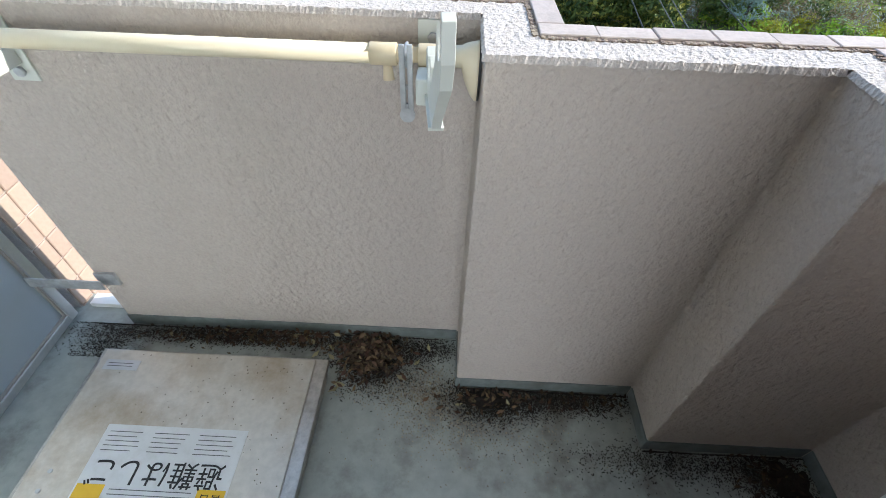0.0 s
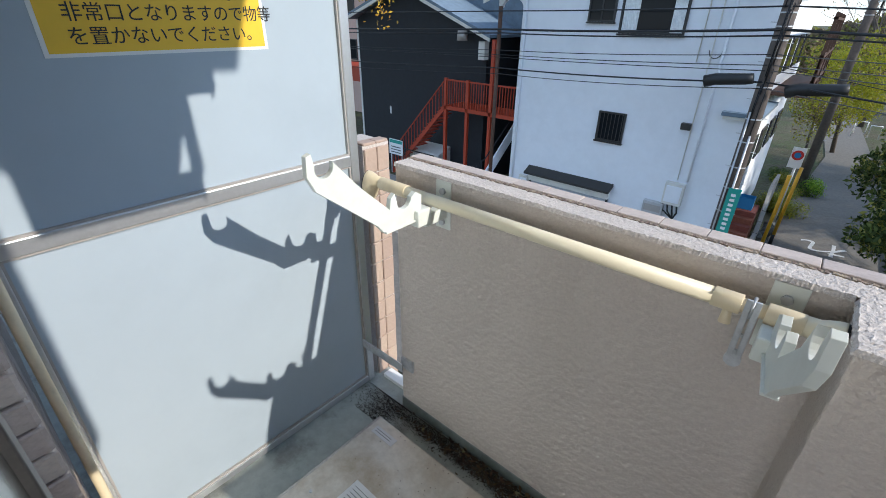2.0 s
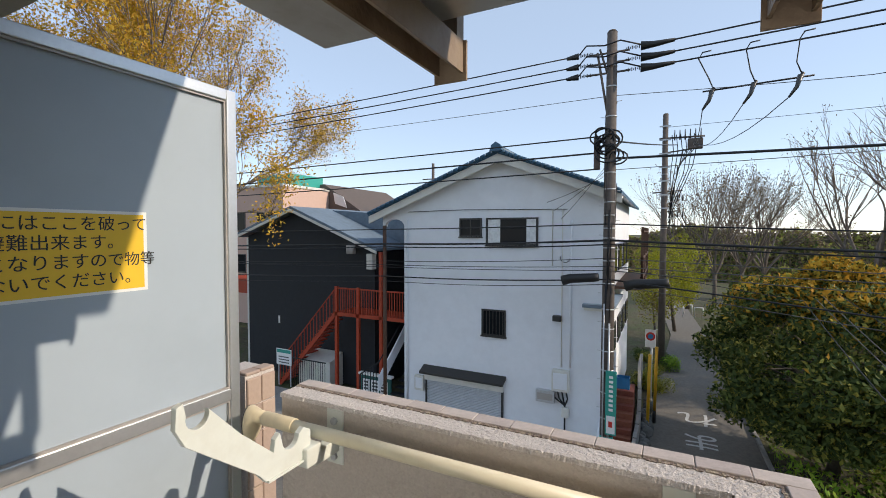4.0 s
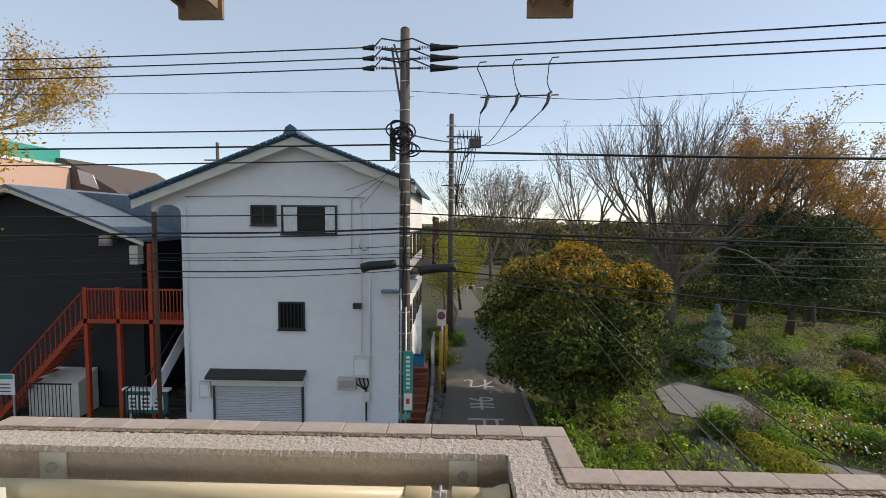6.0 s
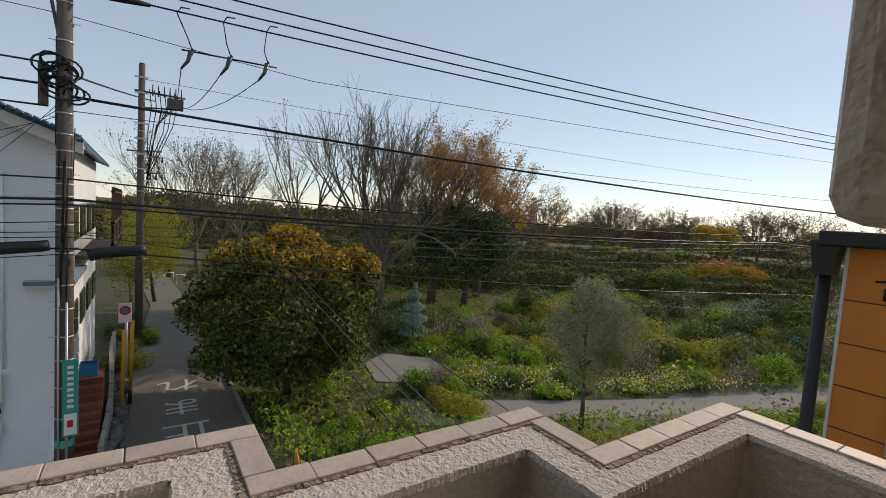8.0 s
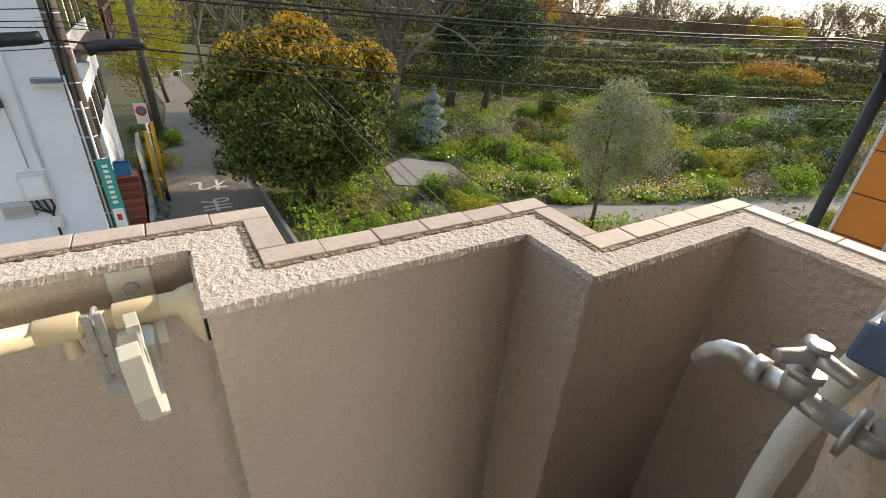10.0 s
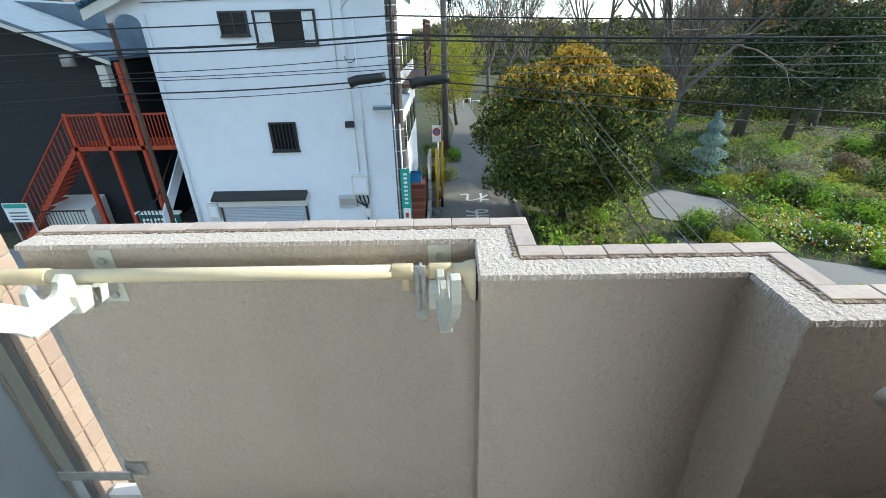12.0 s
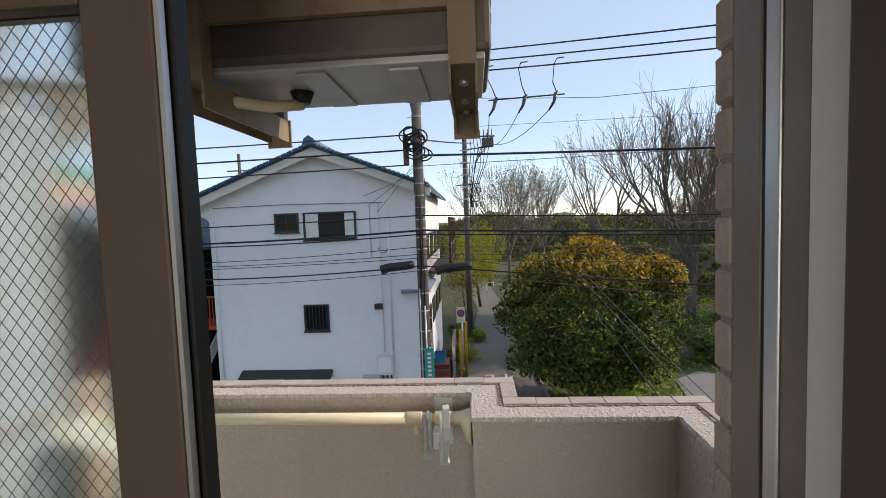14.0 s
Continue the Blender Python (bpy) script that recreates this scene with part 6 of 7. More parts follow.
broadleaf("evergreen_tree", "broad dense evergreen tree with bronze leaves towards its top beside the lane", (5.4, 18.0, G), (5.35, 18.0, -2.15), (4.15, 3.6, 3.4), 52000, 0.21,
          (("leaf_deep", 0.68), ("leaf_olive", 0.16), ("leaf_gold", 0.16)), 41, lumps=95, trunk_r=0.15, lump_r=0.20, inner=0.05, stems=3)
broadleaf("camellia_tree", "dark glossy evergreen tree behind the bare trees", (26.0, 31.0, G), (25.8, 31.0, -0.3), (5.6, 4.5, 4.4), 34000, 0.24,
          (("leaf_camellia", 0.85), ("leaf_silver", 0.06), ("leaf_dark", 0.09)), 42, lumps=34, trunk_r=0.3, lump_r=0.33, inner=0.05)
broadleaf("olive_tree", "slender silvery olive-like tree in the garden", (15.5, 10.2, G), (15.6, 10.3, -2.2), (2.1, 2.1, 2.3), 24000, 0.095,
          (("leaf_silver", 0.55), ("leaf_olive", 0.45)), 43, lumps=26, trunk_r=0.10, lump_r=0.34, inner=0.2)
broadleaf("yellow_tree", "yellow-green spring tree beside the lane behind the house", (1.0, 39.5, G), (0.6, 39.5, -1.2), (3.0, 3.0, 3.3), 9000, 0.17,
          (("leaf_yellow", 1.0),), 45, lumps=28, trunk_r=0.14, lump_r=0.32, inner=0.3)
broadleaf("yellow_tree", "low yellow-green tree by the house wall", (-0.3, 33.0, G), (-0.5, 33.0, -2.3), (1.8, 2.2, 2.3), 5000, 0.15,
          (("leaf_yellow", 0.6), ("leaf_brown", 0.4)), 46, lumps=18, trunk_r=0.1, lump_r=0.38, inner=0.3)
# blue conifer
rng = np.random.default_rng(50)
con = tagged(new("blue_conifer"), "small blue-grey conifer at the garden border", "tree")
con.location = (15.0, 22.5, G)
part("trunk", tube(bmesh.new(), [(0, 0, 0), (0, 0, 3.4)], 0.08, 7, 0.02), M["bark"], con)
c, nr = [], []
for _ in range(6000):
    f = rng.uniform(0.02, 1) ** 0.8
    z = 0.35 + 3.3 * f
    layer = 0.75 + 0.35 * math.sin(z * 9)
    rr = 1.15 * (1 - f) ** 0.8 * layer * rng.uniform(0.4, 1) ** 0.4 + 0.04
    a = rng.uniform(0, 2 * math.pi)
    c.append((rr * math.cos(a), rr * math.sin(a), z))
    nr.append((math.cos(a), math.sin(a), 0.5))
leaf_mesh("crown", c, nr, 0.13, M["leaf_blue"], rng, con, slim=0.3)

bare_tree("bare_tree", "tall multi-stemmed bare tree with fine grey twigs", (16.0, 29.5, G), 12.9, 0.36, 61, depth=5, spread=0.50, up=0.20, n0=8, first=0.24, lean=(0.2, 0), shrink=0.76)
bare_tree("bronze_tree", "wide tree with bronze spring leaves on fine twigs", (24.0, 33.5, G), 13.4, 0.42, 62, depth=5, spread=0.62, up=0.14, n0=6, first=0.26, leaves="leaf_orange", leaf_n=7, leaf_size=0.17, lean=(0.3, 0))
bare_tree("bronze_tree", "wide tree with bronze spring leaves on fine twigs", (31.0, 35.0, G), 13.0, 0.40, 63, depth=5, spread=0.66, up=0.12, n0=6, first=0.26, leaves="leaf_orange", leaf_n=7, leaf_size=0.18)
bare_tree("bare_tree", "slim bare tree beside the large bare tree", (13.2, 37.0, G), 13.5, 0.24, 64, depth=4, spread=0.4, n0=5, first=0.3, leaves="leaf_brown", leaf_n=1, leaf_size=0.16)
for i, (x, y, h, sd) in enumerate(((2.6, 52, 12.5, 65), (5.5, 55, 13.0, 66), (8.6, 58, 13.5, 67), (11.5, 62, 12.0, 68))):
    bare_tree("bare_tree", "distant bare grey tree along the lane", (x, y, G), h, 0.22, sd, depth=4, spread=0.5, n0=6, first=0.25, leaves="leaf_brown", leaf_n=1, leaf_size=0.22)
bare_tree("leafing_tree", "tall tree with yellow-green new leaves beyond the partition", (-22.2, 12.0, G), 15.5, 0.26, 71, depth=5, spread=0.50, up=0.20, n0=6, first=0.35, leaves="leaf_gold", leaf_n=24, leaf_size=0.14)

# far woods
def far_wood(label, pts, n, size, mats, hmax, seed):
    """A belt of woodland: a dark uneven mass with leafage over its face and top."""
    rng = np.random.default_rng(seed)
    top = tagged(new("far_trees"), label, "trees", kind="stuff")

    def where(f):
        k = min(int(f), len(pts) - 2)
        a, b = pts[k], pts[k + 1]
        return a[0] + (b[0] - a[0]) * (f - k), a[1] + (b[1] - a[1]) * (f - k)

    def high(x):
        return hmax * (0.66 + 0.30 * noise.noise(Vector((x * 0.6 / hmax, seed, seed))) + 0.16 * noise.noise(Vector((x * 2.2 / hmax, 3, seed))) + 0.08 * noise.noise(Vector((x * 7 / hmax, 5, seed))))

    verts, faces = [], []
    nx, nz = 220, 8
    for i in range(nx + 1):
        x, y = where(i / nx * (len(pts) - 1))
        for j in range(nz + 1):
            f = j / nz
            verts.append((x, y + 0.35 * hmax * f + 0.12 * hmax * noise.noise(Vector((x * 3 / hmax, f * 3, seed))), G + high(x) * 0.93 * f))
    for i in range(nx):
        for j in range(nz):
            a = i * (nz + 1) + j
            faces.append((a, a + nz + 1, a + nz + 2, a + 1))
    from_arrays("thicket", verts, faces, M["farwood"], top)
    for mat, share in mats:
        c, d = [], []
        for _ in range(int(n * share)):
            x, y = where(rng.uniform(0, len(pts) - 1.001))
            f = rng.uniform(0, 1.05)
            c.append((x, y + 0.35 * hmax * f - rng.uniform(-0.02, 0.10) * hmax, G + high(x) * f))
            d.append((rng.normal(0, 0.4), -0.8, 0.7))
        leaf_mesh("foliage", c, d, size, M[mat], rng, top, slim=0.5)
    return top


far_wood("mixed dark wood behind the garden", ((8, 62), (22, 58), (40, 54), (60, 47), (85, 34), (110, 5)), 26000, 0.50, (("leaf_dark", 0.25), ("leaf_brown", 0.45), ("leaf_olive", 0.30)), 5.2, 81)
far_wood("distant brown and green tree line on the horizon", ((-200, 215), (-40, 190), (60, 170), (170, 120), (250, 40)), 22000, 1.5, (("leaf_brown", 0.6), ("leaf_olive", 0.4)), 12.5, 82)
far_wood("dark hedge bank behind the lawn", ((17, 40), (32, 38), (48, 31), (62, 22), (75, 10)), 24000, 0.30, (("leaf_camellia", 0.4), ("leaf_olive", 0.35), ("leaf_brown", 0.25)), 3.4, 83)
far_wood("brown thicket behind the lane trees", ((4.2, 30), (9, 33), (14, 36), (19, 41)), 18000, 0.24, (("leaf_brown", 0.45), ("leaf_dark", 0.35), ("leaf_olive", 0.2)), 5.4, 84)

far_wood("mixed brown and green thicket in the middle of the park", ((30, 60), (55, 68), (85, 60), (112, 42), (128, 10)), 20000, 0.55, (("leaf_brown", 0.45), ("leaf_olive", 0.3), ("leaf_dark", 0.25)), 4.6, 85)
far_wood("olive thicket at the edge of the pink field", ((34, 52), (52, 44), (70, 32), (90, 24), (100, 8)), 18000, 0.42, (("leaf_olive", 0.45), ("leaf_dark", 0.3), ("leaf_brown", 0.25)), 2.6, 86)

far_wood("brown bare wood closing the end of the lane", ((-14, 78), (6, 84), (28, 82), (50, 74)), 22000, 0.6, (("leaf_brown", 0.55), ("leaf_olive", 0.25), ("leaf_dark", 0.2)), 8.2, 87)

# ---- shrubs and flowers ----
def shrub(name, label, mats, n, size, radii, seed, petals=None, stalks=False):
    rng = np.random.default_rng(seed)
    t = tagged(new(name), label, "shrub", "garden shrubs")
    for k in range(3):
        bm = bmesh.new()
        a = rng.uniform(0, 6.28)
        tube(bm, [(0, 0, 0), (radii[0] * 0.5 * math.cos(a), radii[1] * 0.5 * math.sin(a), radii[2] * 1.2)], 0.018, 4, 0.006, cap=False)
        part("stem", bm, M["bark"], t)
    for mat, share in mats:
        p, d = lumpy(rng, int(n * share * 1.3), radii, 12, 0.1, -0.6, 0.45)
        leaf_mesh("foliage", p + np.array([0, 0, radii[2] * 0.6]), d, size, M[mat], rng, t, slim=0.2 if stalks else 0.45)
    if petals:
        p, d = lumpy(rng, 60, [r * 1.03 for r in radii], 12, 0.9, -0.1, 0.45)
        leaf_mesh("blossoms", p + np.array([0, 0, radii[2] * 0.6]), d, 0.10, M[petals], rng, t, slim=0.9)
    return t


kinds = [
    shrub("shrub", "rounded mid-green shrub in the park garden", (("leaf_green", 0.6), ("leaf_dark", 0.4)), 1500, 0.11, (0.8, 0.8, 0.55), 91),
    shrub("shrub", "yellow-green twiggy shrub in the park garden", (("leaf_olive", 0.6), ("leaf_yellow", 0.4)), 1400, 0.10, (0.9, 0.9, 0.6), 92),
    shrub("shrub", "dark evergreen shrub in the park garden", (("leaf_dark", 0.8), ("leaf_camellia", 0.2)), 1600, 0.11, (0.9, 0.9, 0.8), 93),
    shrub("shrub", "grey-brown twiggy shrub in the park garden", (("leaf_brown", 0.6), ("leaf_silver", 0.4)), 1100, 0.12, (0.8, 0.8, 0.75), 94, stalks=True),
    shrub("flower_clump", "fresh green clump with yellow and white daffodils", (("leaf_green", 1.0),), 1000, 0.16, (0.7, 0.7, 0.3), 95, "petal_yellow", True),
    shrub("flower_clump", "fresh green clump with white narcissus", (("leaf_green", 1.0),), 1000, 0.16, (0.7, 0.7, 0.28), 96, "petal_white", True),
    shrub("flower_clump", "low green clump with red tulips", (("leaf_green", 0.8), ("leaf_olive", 0.2)), 900, 0.16, (0.6, 0.6, 0.28), 97, "petal_red", True),
]
for i, k in enumerate(kinds):
    k.matrix_basis = pose(9.0 + i * 1.1, 22.3 + 0.3 * i, G, 0, 0, 40 * i)


def in_poly(x, y, poly):
    ins = False
    for (x1, y1), (x2, y2) in zip(poly, poly[1:] + poly[:1]):
        if (y1 > y) != (y2 > y) and x < (x2 - x1) * (y - y1) / (y2 - y1) + x1:
            ins = not ins
    return ins


PATHS = ([(9.8, 17.8), (12.2, 16.6), (14.8, 17.4), (14.8, 20.0), (12.5, 21.9), (10.4, 20.6)],
         [(9.3, 13.0), (14, 11.3), (20, 9.3), (27, 7.1), (36, 4.2), (36, 6.1), (27, 9.2), (20, 11.6), (14.5, 13.9), (10, 16.1)])
beds = (
    # outline, how many, which kinds, scale
    ([(13, 13.5), (22, 11), (24, 16), (15, 18.5)], 70, (4, 5, 6, 0, 4), (0.6, 1.0)),
    ([(13.2, 17.5), (24, 15.5), (27, 22), (14, 24)], 60, (0, 1, 0, 5, 3, 2), (0.8, 1.4)),
    ([(20, 11), (34, 7.8), (40, 16), (24, 18)], 60, (2, 1, 0, 3, 4), (0.8, 1.7)),
    ([(24, 17), (40, 12), (52, 22), (28, 30)], 60, (2, 3, 1, 0, 2), (1.0, 2.0)),
    ([(4.2, 11.5), (8, 11.5), (9.3, 15.5), (7.5, 17.5), (4, 16)], 34, (0, 4, 4, 6, 0, 0), (0.4, 0.75)),
    ([(8.8, 12.8), (12.5, 13.8), (13, 16.5), (11, 16)], 20, (1, 0, 3), (0.6, 1.0)),
    ([(5, 7), (13, 6), (14, 10.3), (9, 11.5), (4, 11)], 46, (1, 0, 2, 4, 1), (0.6, 1.2)),
    ([(14, 4), (30, 2), (32, 5.2), (15, 10)], 46, (0, 4, 1, 5), (0.6, 1.1)),
    ([(10, 22), (19, 24), (21, 29), (10, 29)], 40, (2, 3, 1, 2), (0.9, 1.5)),
    ([(34, 6), (60, 2), (70, 12), (42, 16)], 40, (2, 3, 1), (1.4, 2.6)),
    ([(-1.0, 23), (0.4, 23), (0.6, 31), (-1.2, 31)], 16, (0, 2, 1), (0.5, 0.9)),
    ([(3.3, 22), (5.5, 22), (5.5, 38), (3.3, 38)], 26, (2, 0, 3), (0.6, 1.1)),
)
rng = np.random.default_rng(99)
for poly, cnt, which, (s0, s1) in beds:
    xs, ys = [p[0] for p in poly], [p[1] for p in poly]
    done = 0
    for _ in range(cnt * 6):
        if done >= cnt:
            break
        x, y = rng.uniform(min(xs), max(xs)), rng.uniform(min(ys), max(ys))
        if not in_poly(x, y, poly) or any(in_poly(x, y, q) for q in PATHS):
            continue
        k = kinds[which[int(rng.integers(0, len(which)))]]
        sc = rng.uniform(s0, s1) * 1.25
        c_ = copy_thing(k, pose(x, y, G - 0.04, 0, 0, rng.uniform(0, 360)))
        c_.scale = (sc, sc, sc * rng.uniform(0.8, 1.15))
        done += 2
# single bushes that stand out in the park
shrub_at = (
    ("shrub", "low spreading yellow-green bush beside the gravel path", (("leaf_yellow", 0.6), ("leaf_olive", 0.4)), 4200, 0.12, (2.0, 1.1, 0.55), (11.6, 13.9), 201),
    ("shrub", "dark blue-green rounded bush beyond the path", (("leaf_dark", 0.7), ("leaf_blue", 0.3)), 5200, 0.17, (2.0, 1.9, 1.7), (37.0, 10.0), 202),
    ("shrub", "feathery yellow-green bush beyond the path", (("leaf_olive", 0.6), ("leaf_yellow", 0.4)), 3800, 0.16, (1.7, 1.4, 1.1), (32.0, 11.8), 203),
    ("shrub", "second feathery yellow-green bush beyond the path", (("leaf_olive", 0.7), ("leaf_yellow", 0.3)), 3600, 0.16, (1.6, 1.4, 1.0), (29.0, 13.4), 204),
    ("shrub", "brown twiggy bush at the garden fence", (("leaf_brown", 0.9), ("leaf_silver", 0.1)), 3200, 0.14, (1.1, 1.1, 1.2), (22.8, 22.2), 205),
    ("shrub", "bright lime-green cone-shaped bush in the garden", (("leaf_yellow", 0.7), ("leaf_green", 0.3)), 3400, 0.15, (0.9, 0.9, 1.3), (30.5, 27.0), 206),
    ("shrub", "large orange-blossomed bush at the far side of the park", (("leaf_orange", 0.5), ("leaf_yellow", 0.5)), 5200, 0.45, (6.0, 4.0, 2.6), (80.0, 31.5), 207),
    ("shrub", "yellow-blossomed bush at the far side of the park", (("leaf_yellow", 0.8), ("leaf_orange", 0.2)), 4200, 0.45, (4.5, 4.0, 2.4), (84.0, 14.0), 208),
    ("shrub", "tall dark evergreen bush in the middle of the park", (("leaf_dark", 0.8), ("leaf_olive", 0.2)), 5200, 0.28, (3.0, 3.0, 2.6), (54.0, 27.0), 209),
    ("shrub", "clipped green hedge clump behind the pink field", (("leaf_green", 0.5), ("leaf_dark", 0.5)), 5200, 0.5, (8.0, 5.0, 2.8), (95.0, 62.0), 210),
    ("shrub", "clipped green hedge clump behind the pink field", (("leaf_green", 0.4), ("leaf_dark", 0.6)), 5200, 0.5, (7.0, 5.0, 2.6), (106.0, 52.0), 211),
    ("shrub", "dark blue-green bush near the orange house", (("leaf_dark", 0.7), ("leaf_blue", 0.3)), 5200, 0.2, (2.8, 2.4, 1.9), (46.0, 15.0), 212),
)
for nm, lab, mats, cnt, sz, rad, (x, y), sd in shrub_at:
    shrub(nm, lab, mats, cnt, sz, rad, sd).matrix_basis = pose(x, y, G - 0.03, 0, 0, sd * 31 % 360)
far_tree = bare_tree("far_bare_tree", "distant leafless grey-brown tree on the skyline", (66, 96, G), 11.5, 0.30, 301, depth=4, spread=0.6, n0=7, first=0.22, leaves="leaf_brown", leaf_n=2, leaf_size=0.35)
tagged(far_tree, group="skyline trees")
rng = np.random.default_rng(302)
for i in range(26):
    a = radians(62 - i * 2.4 + rng.uniform(-0.8, 0.8))
    rad_ = rng.uniform(105, 150)
    c_ = copy_thing(far_tree, pose(rad_ * math.cos(a), rad_ * math.sin(a), G, 0, 0, rng.uniform(0, 360)))
    sc = rng.uniform(0.7, 1.1)
    c_.scale = (sc * 1.15, sc * 1.15, sc)
for x, y, sd in ((62.0, 66.0, 311), (104.0, 44.0, 312), (118.0, 30.0, 313)):
    broadleaf("far_leafing_tree", "distant tree in yellow-brown new leaf on the skyline", (x, y, G), (x, y, 0.2), (6.0, 5.0, 3.6), 5000, 0.6, (("leaf_gold", 0.5), ("leaf_olive", 0.5)), sd, lumps=26, trunk_r=0.25, lump_r=0.3)
# low undergrowth filling the beds
rng = np.random.default_rng(123)
for mat, share, lab in (("leaf_green", 34000, "fresh green low undergrowth"), ("leaf_olive", 22000, "olive green low undergrowth"), ("leaf_dark", 14000, "dark low undergrowth"), ("leaf_brown", 9000, "dry brown low undergrowth")):
    c, d = [], []
    seed = {"leaf_green": 1.0, "leaf_olive": 5.0, "leaf_dark": 9.0, "leaf_brown": 13.0}[mat]
    while len(c) < share:
        x, y = rng.uniform(3.9, 62), rng.uniform(3, 44)
        if rng.uniform() > 1.0 / (1 + (x + y) * 0.012) or any(in_poly(x, y, q) for q in PATHS):
            continue
        m = noise.noise(Vector((x * 0.35, y * 0.35, seed)))
        if m < 0.02:
            continue
        hh = 0.15 + 1.5 * m + 0.25 * noise.noise(Vector((x * 2, y * 2, seed)))
        c.append((x, y, G + hh * rng.uniform(0.3, 1.0)))
        d.append((rng.normal(0, 0.6), -0.5, 0.9))
    tagged(leaf_mesh("undergrowth", c, d, 0.22, M[mat], rng, slim=0.4), lab, "undergrowth", kind="stuff")
rng = np.random.default_rng(140)
for mat, cnt, lab in (("petal_yellow", 1500, "scattered yellow daffodil blossoms"), ("petal_white", 1300, "scattered white narcissus blossoms"), ("petal_red", 260, "scattered red tulip blossoms")):
    c, d = [], []
    while len(c) < cnt:
        f = rng.uniform(0, 1)
        x, y = 14.5 + f * 14 + rng.normal(0, 0.8), 16.4 - f * 7.0 + rng.normal(0, 1.0)
        if any(in_poly(x, y, q) for q in PATHS):
            continue
        c.append((x, y, G + rng.uniform(0.25, 0.5)))
        d.append((-0.2, -0.6, 0.5))
    tagged(leaf_mesh("flowers", c, d, 0.10, M[mat], rng, slim=0.8), lab, "flowers", kind="stuff")
# grass tufts along the verges
c, d = [], []
for _ in range(26000):
    x, y = rng.uniform(3.75, 44), rng.uniform(3, 30)
    if any(in_poly(x, y, q) for q in PATHS) or y < 5 - 0 and x > 60:
        continue
    c.append((x, y, G + rng.uniform(-0.03, 0.10)))
    d.append((rng.normal(0, 1), -0.6, 0.3))
tagged(leaf_mesh("grass", c, d, 0.26, M["leaf_green"], rng, slim=0.16), "rough olive-green grass between the shrubs", "grass", kind="stuff")
cone = tagged(new("traffic_cone"), "small orange traffic cone at the park edge", "traffic cone")
part("cone_body", tube(bmesh.new(), [(4.25, 12.3, G + 0.04), (4.25, 12.3, G + 0.7)], 0.16, 14, 0.03), M["orange"], cone)
part("cone_base", bx(bmesh.new(), 4.02, 4.48, 12.07, 12.53, G, G + 0.04), M["orange"], cone)
for i in range(8):
    tagged(part("path_edge_stake", tube(bmesh.new(), [(3.7 + 0.35 * i, 11.9 + 0.1 * (i % 3), G), (3.7 + 0.35 * i, 11.9, G + 0.8)], 0.03, 6), M["bark"]), "short wooden stake at the park edge", "stake", "park edge stakes")

# the street lies a little turned to the balcony: shift, turn and shorten what was laid out above
def settled(p):
    """Street plan to world."""
    x, y, z = p
    if y < 4.0 and 5.0 < x < 13.0:
        return Vector((x, y, z))
    return Vector((x * (1.004 if x < 0 else 0.885) - 0.0116 * (y + 0.8), (y + 0.8) / 1.036 - 0.8, z - 0.17))


done = set()
for ob in [o for o in bpy.data.objects if o not in near_things and o.name != "ground"]:
    if ob.parent and (ob.parent.location.length or (ob.parent.parent and ob.parent.parent.location.length)):
        continue
    if ob.location.length > 0.1:
        ob.location = settled(ob.location)
    elif ob.type == "MESH" and ob.data.name not in done:
        done.add(ob.data.name)
        for v in ob.data.vertices:
            v.co = settled(v.co)
G -= 0.17
bpy.data.objects["ground"].location.z -= 0.17

# ---- tiles and bricks, one by one ----
def shared(name, mat, lx, ly, lz, bev=0.003):
    b = bmesh.new()
    bx(b, -lx / 2, lx / 2, -ly / 2, ly / 2, -lz / 2, lz / 2)
    bmesh.ops.bevel(b, geom=list(b.edges), offset=bev, segments=1, affect="EDGES")
    me = bpy.data.meshes.new(name)
    b.to_mesh(me)
    b.free()
    me.materials.append(mat)
    return me


rng = np.random.default_rng(7)
cap_x = shared("coping_tile", M["tile"], 0.0985, 0.050, 0.014, 0.0015)
cap_y = shared("coping_tile", M["tile"], 0.050, 0.0985, 0.014, 0.0015)
face_x = shared("face_tile", M["tile"], 0.097, 0.010, 0.044)


def lay(me, name, x, y, z, parent=parapet):
    o = new(name, me)
    o.parent = parent
    o.matrix_basis = pose(x + rng.uniform(-.0006, .0006), y + rng.uniform(-.0006, .0006), z + rng.uniform(-.0008, .0008), rng.uniform(-.5, .5), rng.uniform(-.4, .4), rng.uniform(-.4, .4))
    return o


def worn_joint(x0, x1, y0, y1):
    """Crumbling brown joint between the coping tiles and the sprayed coat."""
    b = bmesh.new()
    k = max(2, int(max(x1 - x0, y1 - y0) / 0.006))
    for i in range(k):
        u, v = i / k, (i + 1) / k
        h = TOP + 0.0008 + rng.uniform(-0.0016, 0.0010)
        wob = rng.uniform(-0.002, 0.0015)
        if x1 - x0 > y1 - y0:
            bx(b, x0 + (x1 - x0) * u, x0 + (x1 - x0) * v, y0 + wob, y1, TOP - 0.02, h)
        else:
            bx(b, x0 + wob, x1, y0 + (y1 - y0) * u, y0 + (y1 - y0) * v, TOP - 0.02, h)
    tagged(part("worn_joint", b, M["joint"], parapet), "crumbling brown mortar joint")


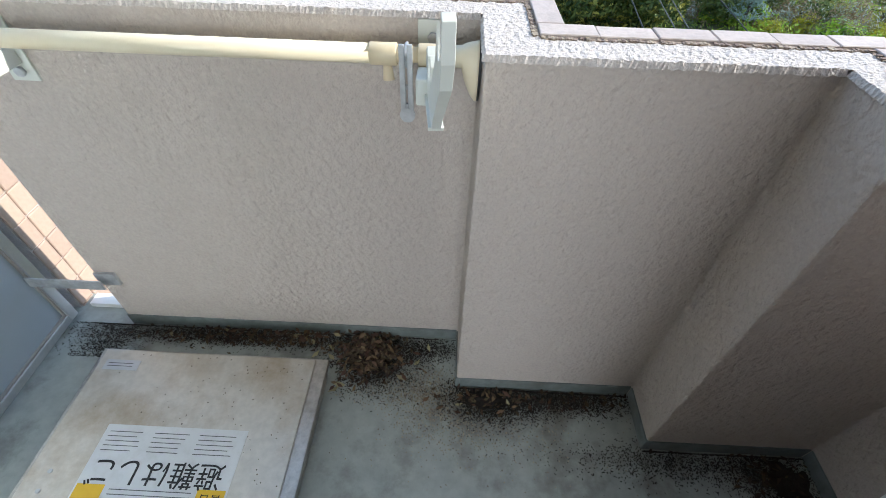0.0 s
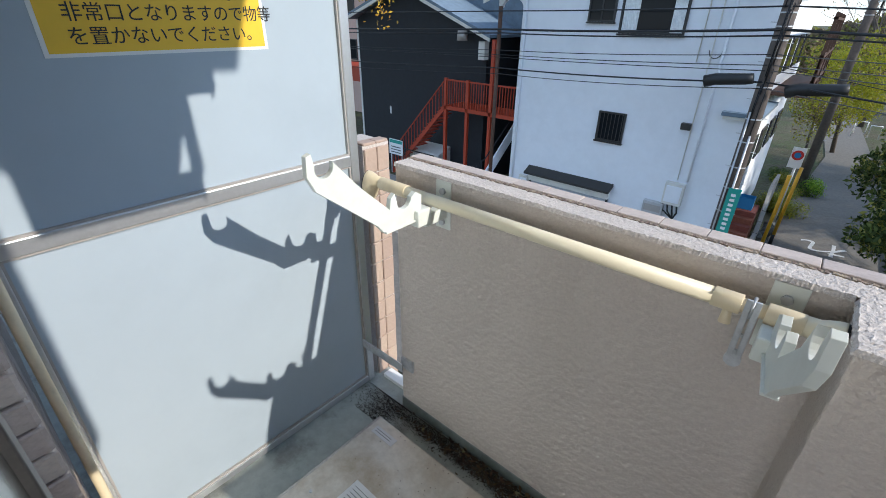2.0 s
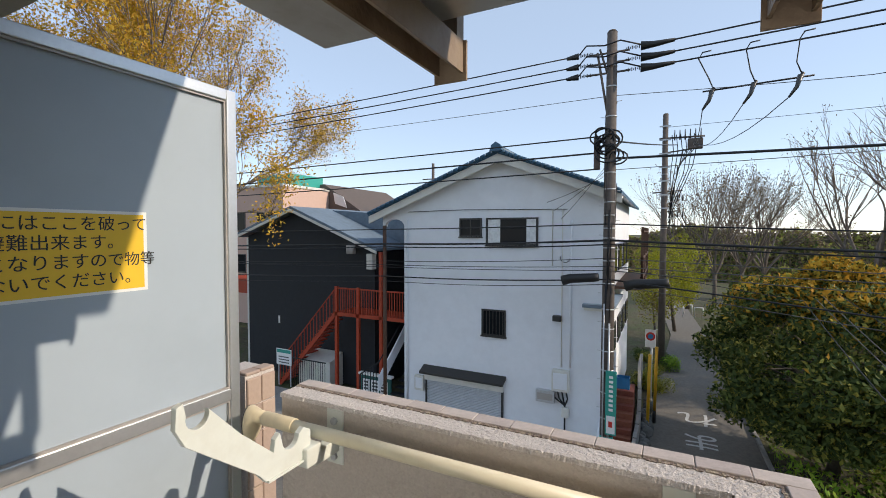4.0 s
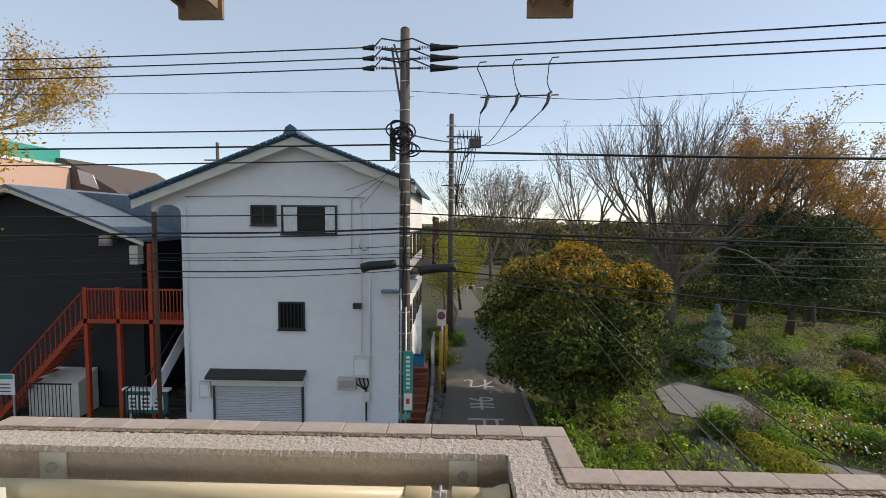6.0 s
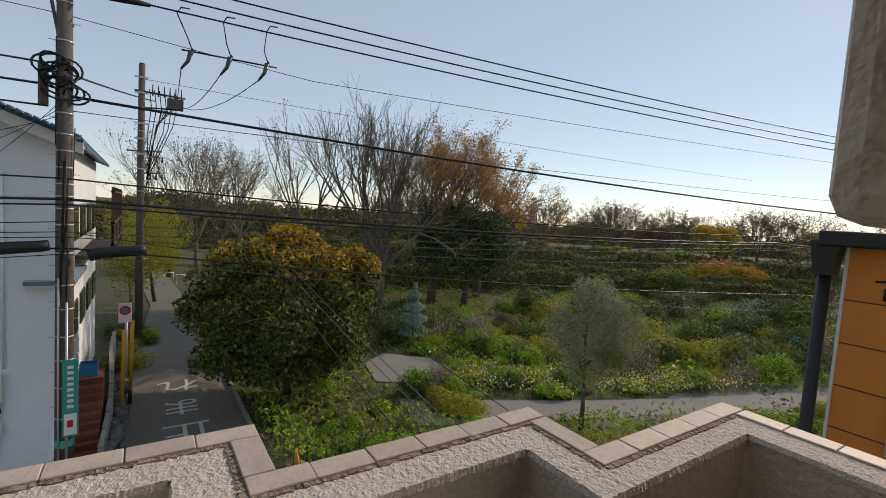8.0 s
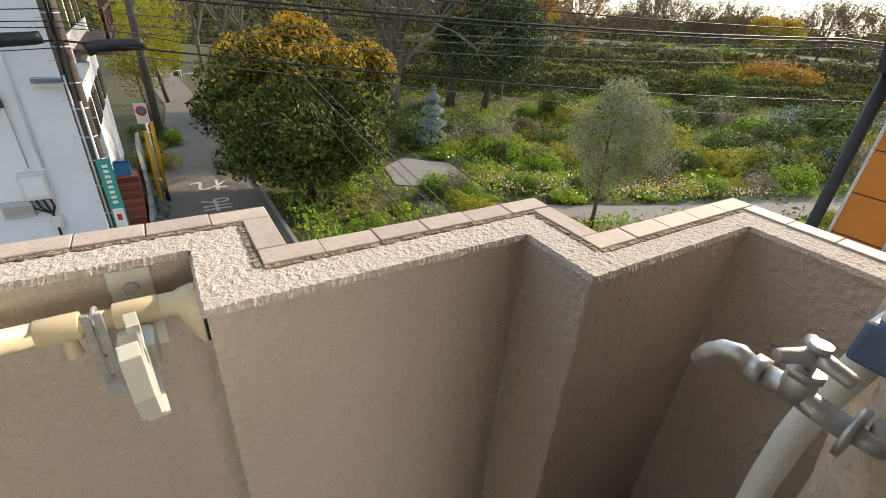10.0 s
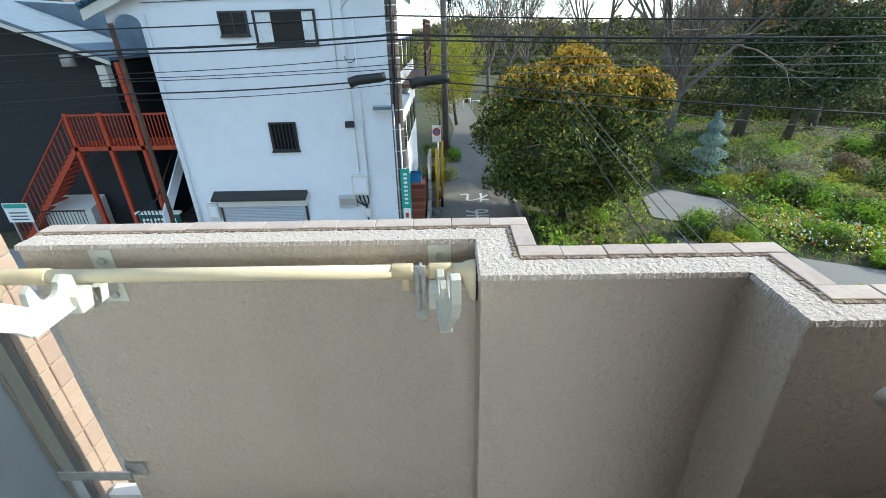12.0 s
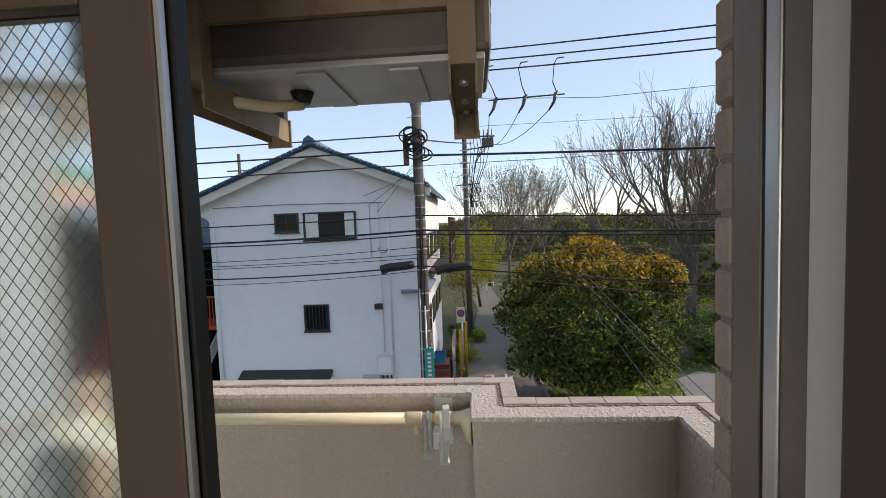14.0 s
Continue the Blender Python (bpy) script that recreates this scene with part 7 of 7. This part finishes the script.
worn_joint(AL, OUT_AX - 0.062, OUT_A - 0.061, OUT_A - 0.0505)
worn_joint(OUT_AX - 0.061, OUT_AX - 0.0505, OUT_B - 0.050, OUT_A - 0.0505)
worn_joint(OUT_AX - 0.049, OUT_BX - 0.062, OUT_B - 0.061, OUT_B - 0.0505)
worn_joint(OUT_BX - 0.061, OUT_BX - 0.0505, OUT_C - 0.050, OUT_B - 0.0505)
worn_joint(OUT_BX - 0.049, OUT_CX - 0.062, OUT_C - 0.061, OUT_C - 0.0505)


def run_x(xa, xb, y):
    k = max(1, round((xb - xa) / 0.1))
    p = (xb - xa) / k
    for i in range(k):
        o = lay(cap_x, "coping_tile", xa + (i + 0.5) * p, y - 0.025, TOP - 0.0035)
        o.scale = ((p - 0.0015) / 0.0985, 1, 1)
        for r in range(3):
            o = lay(face_x, "face_tile", xa + (i + 0.5) * p, y + 0.005, TOP - 0.032 - r * 0.048)
            o.scale = ((p - 0.003) / 0.097, 1, 1)


def run_y(ya, yb, x):
    k = max(1, round((yb - ya) / 0.1))
    p = (yb - ya) / k
    for i in range(k):
        o = lay(cap_y, "coping_tile", x - 0.025, ya + (i + 0.5) * p, TOP - 0.0035)
        o.scale = (1, (p - 0.0015) / 0.0985, 1)


run_x(AL, OUT_AX, OUT_A)
run_y(OUT_B + 0.001, OUT_A - 0.051, OUT_AX)
run_x(OUT_AX - 0.050, OUT_BX, OUT_B)
run_y(OUT_C + 0.001, OUT_B - 0.051, OUT_BX)
run_x(OUT_BX - 0.050, OUT_CX, OUT_C)
run_y(FACADE + 0.02, OUT_C - 0.052, OUT_CX)
pil_t = shared("face_tile", M["salmon"], 0.010, 0.060, 0.096)
for r in range(17):
    z = 1.055 - r * 0.1
    for y in (0.279, 0.342):
        lay(pil_t, "face_tile", -1.436, y, z, pillar)
pil_top = shared("coping_tile", M["salmon"], 0.05, 0.062, 0.012)
for y in (0.279, 0.342):
    lay(pil_top, "coping_tile", -1.462, y, 1.120, pillar)
brick_me = shared("face_brick", M["brick"], 0.216, 0.014, 0.062, 0.004)
brick_half = shared("face_brick", M["brick"], 0.106, 0.014, 0.062, 0.004)
jamb_me = shared("jamb_brick", M["brick"], 0.014, 0.040, 0.062, 0.004)
for r in range(37):
    z = 0.035 + r * 0.070
    x = JR + 0.053
    lay(brick_half, "face_brick", x + 0.002, FACADE - 0.006, z, facade_r)
    for c in range(4):
        lay(brick_me, "face_brick", x + 0.166 + c * 0.220, FACADE - 0.006, z, facade_r)
    lay(jamb_me, "jamb_brick", JR + 0.003, FACADE - 0.022, z, facade_r)
    o = lay(jamb_me, "jamb_brick", JL + 0.006, FACADE_L - 0.030, z, facade)
    o.scale = (1, 1.9, 1)
    lay(brick_half, "face_brick", JL - 0.063, FACADE_L - 0.006, z, facade)
    for c in range(2):
        lay(brick_me, "face_brick", JL - 0.228 - c * 0.220, FACADE_L - 0.006, z, facade)
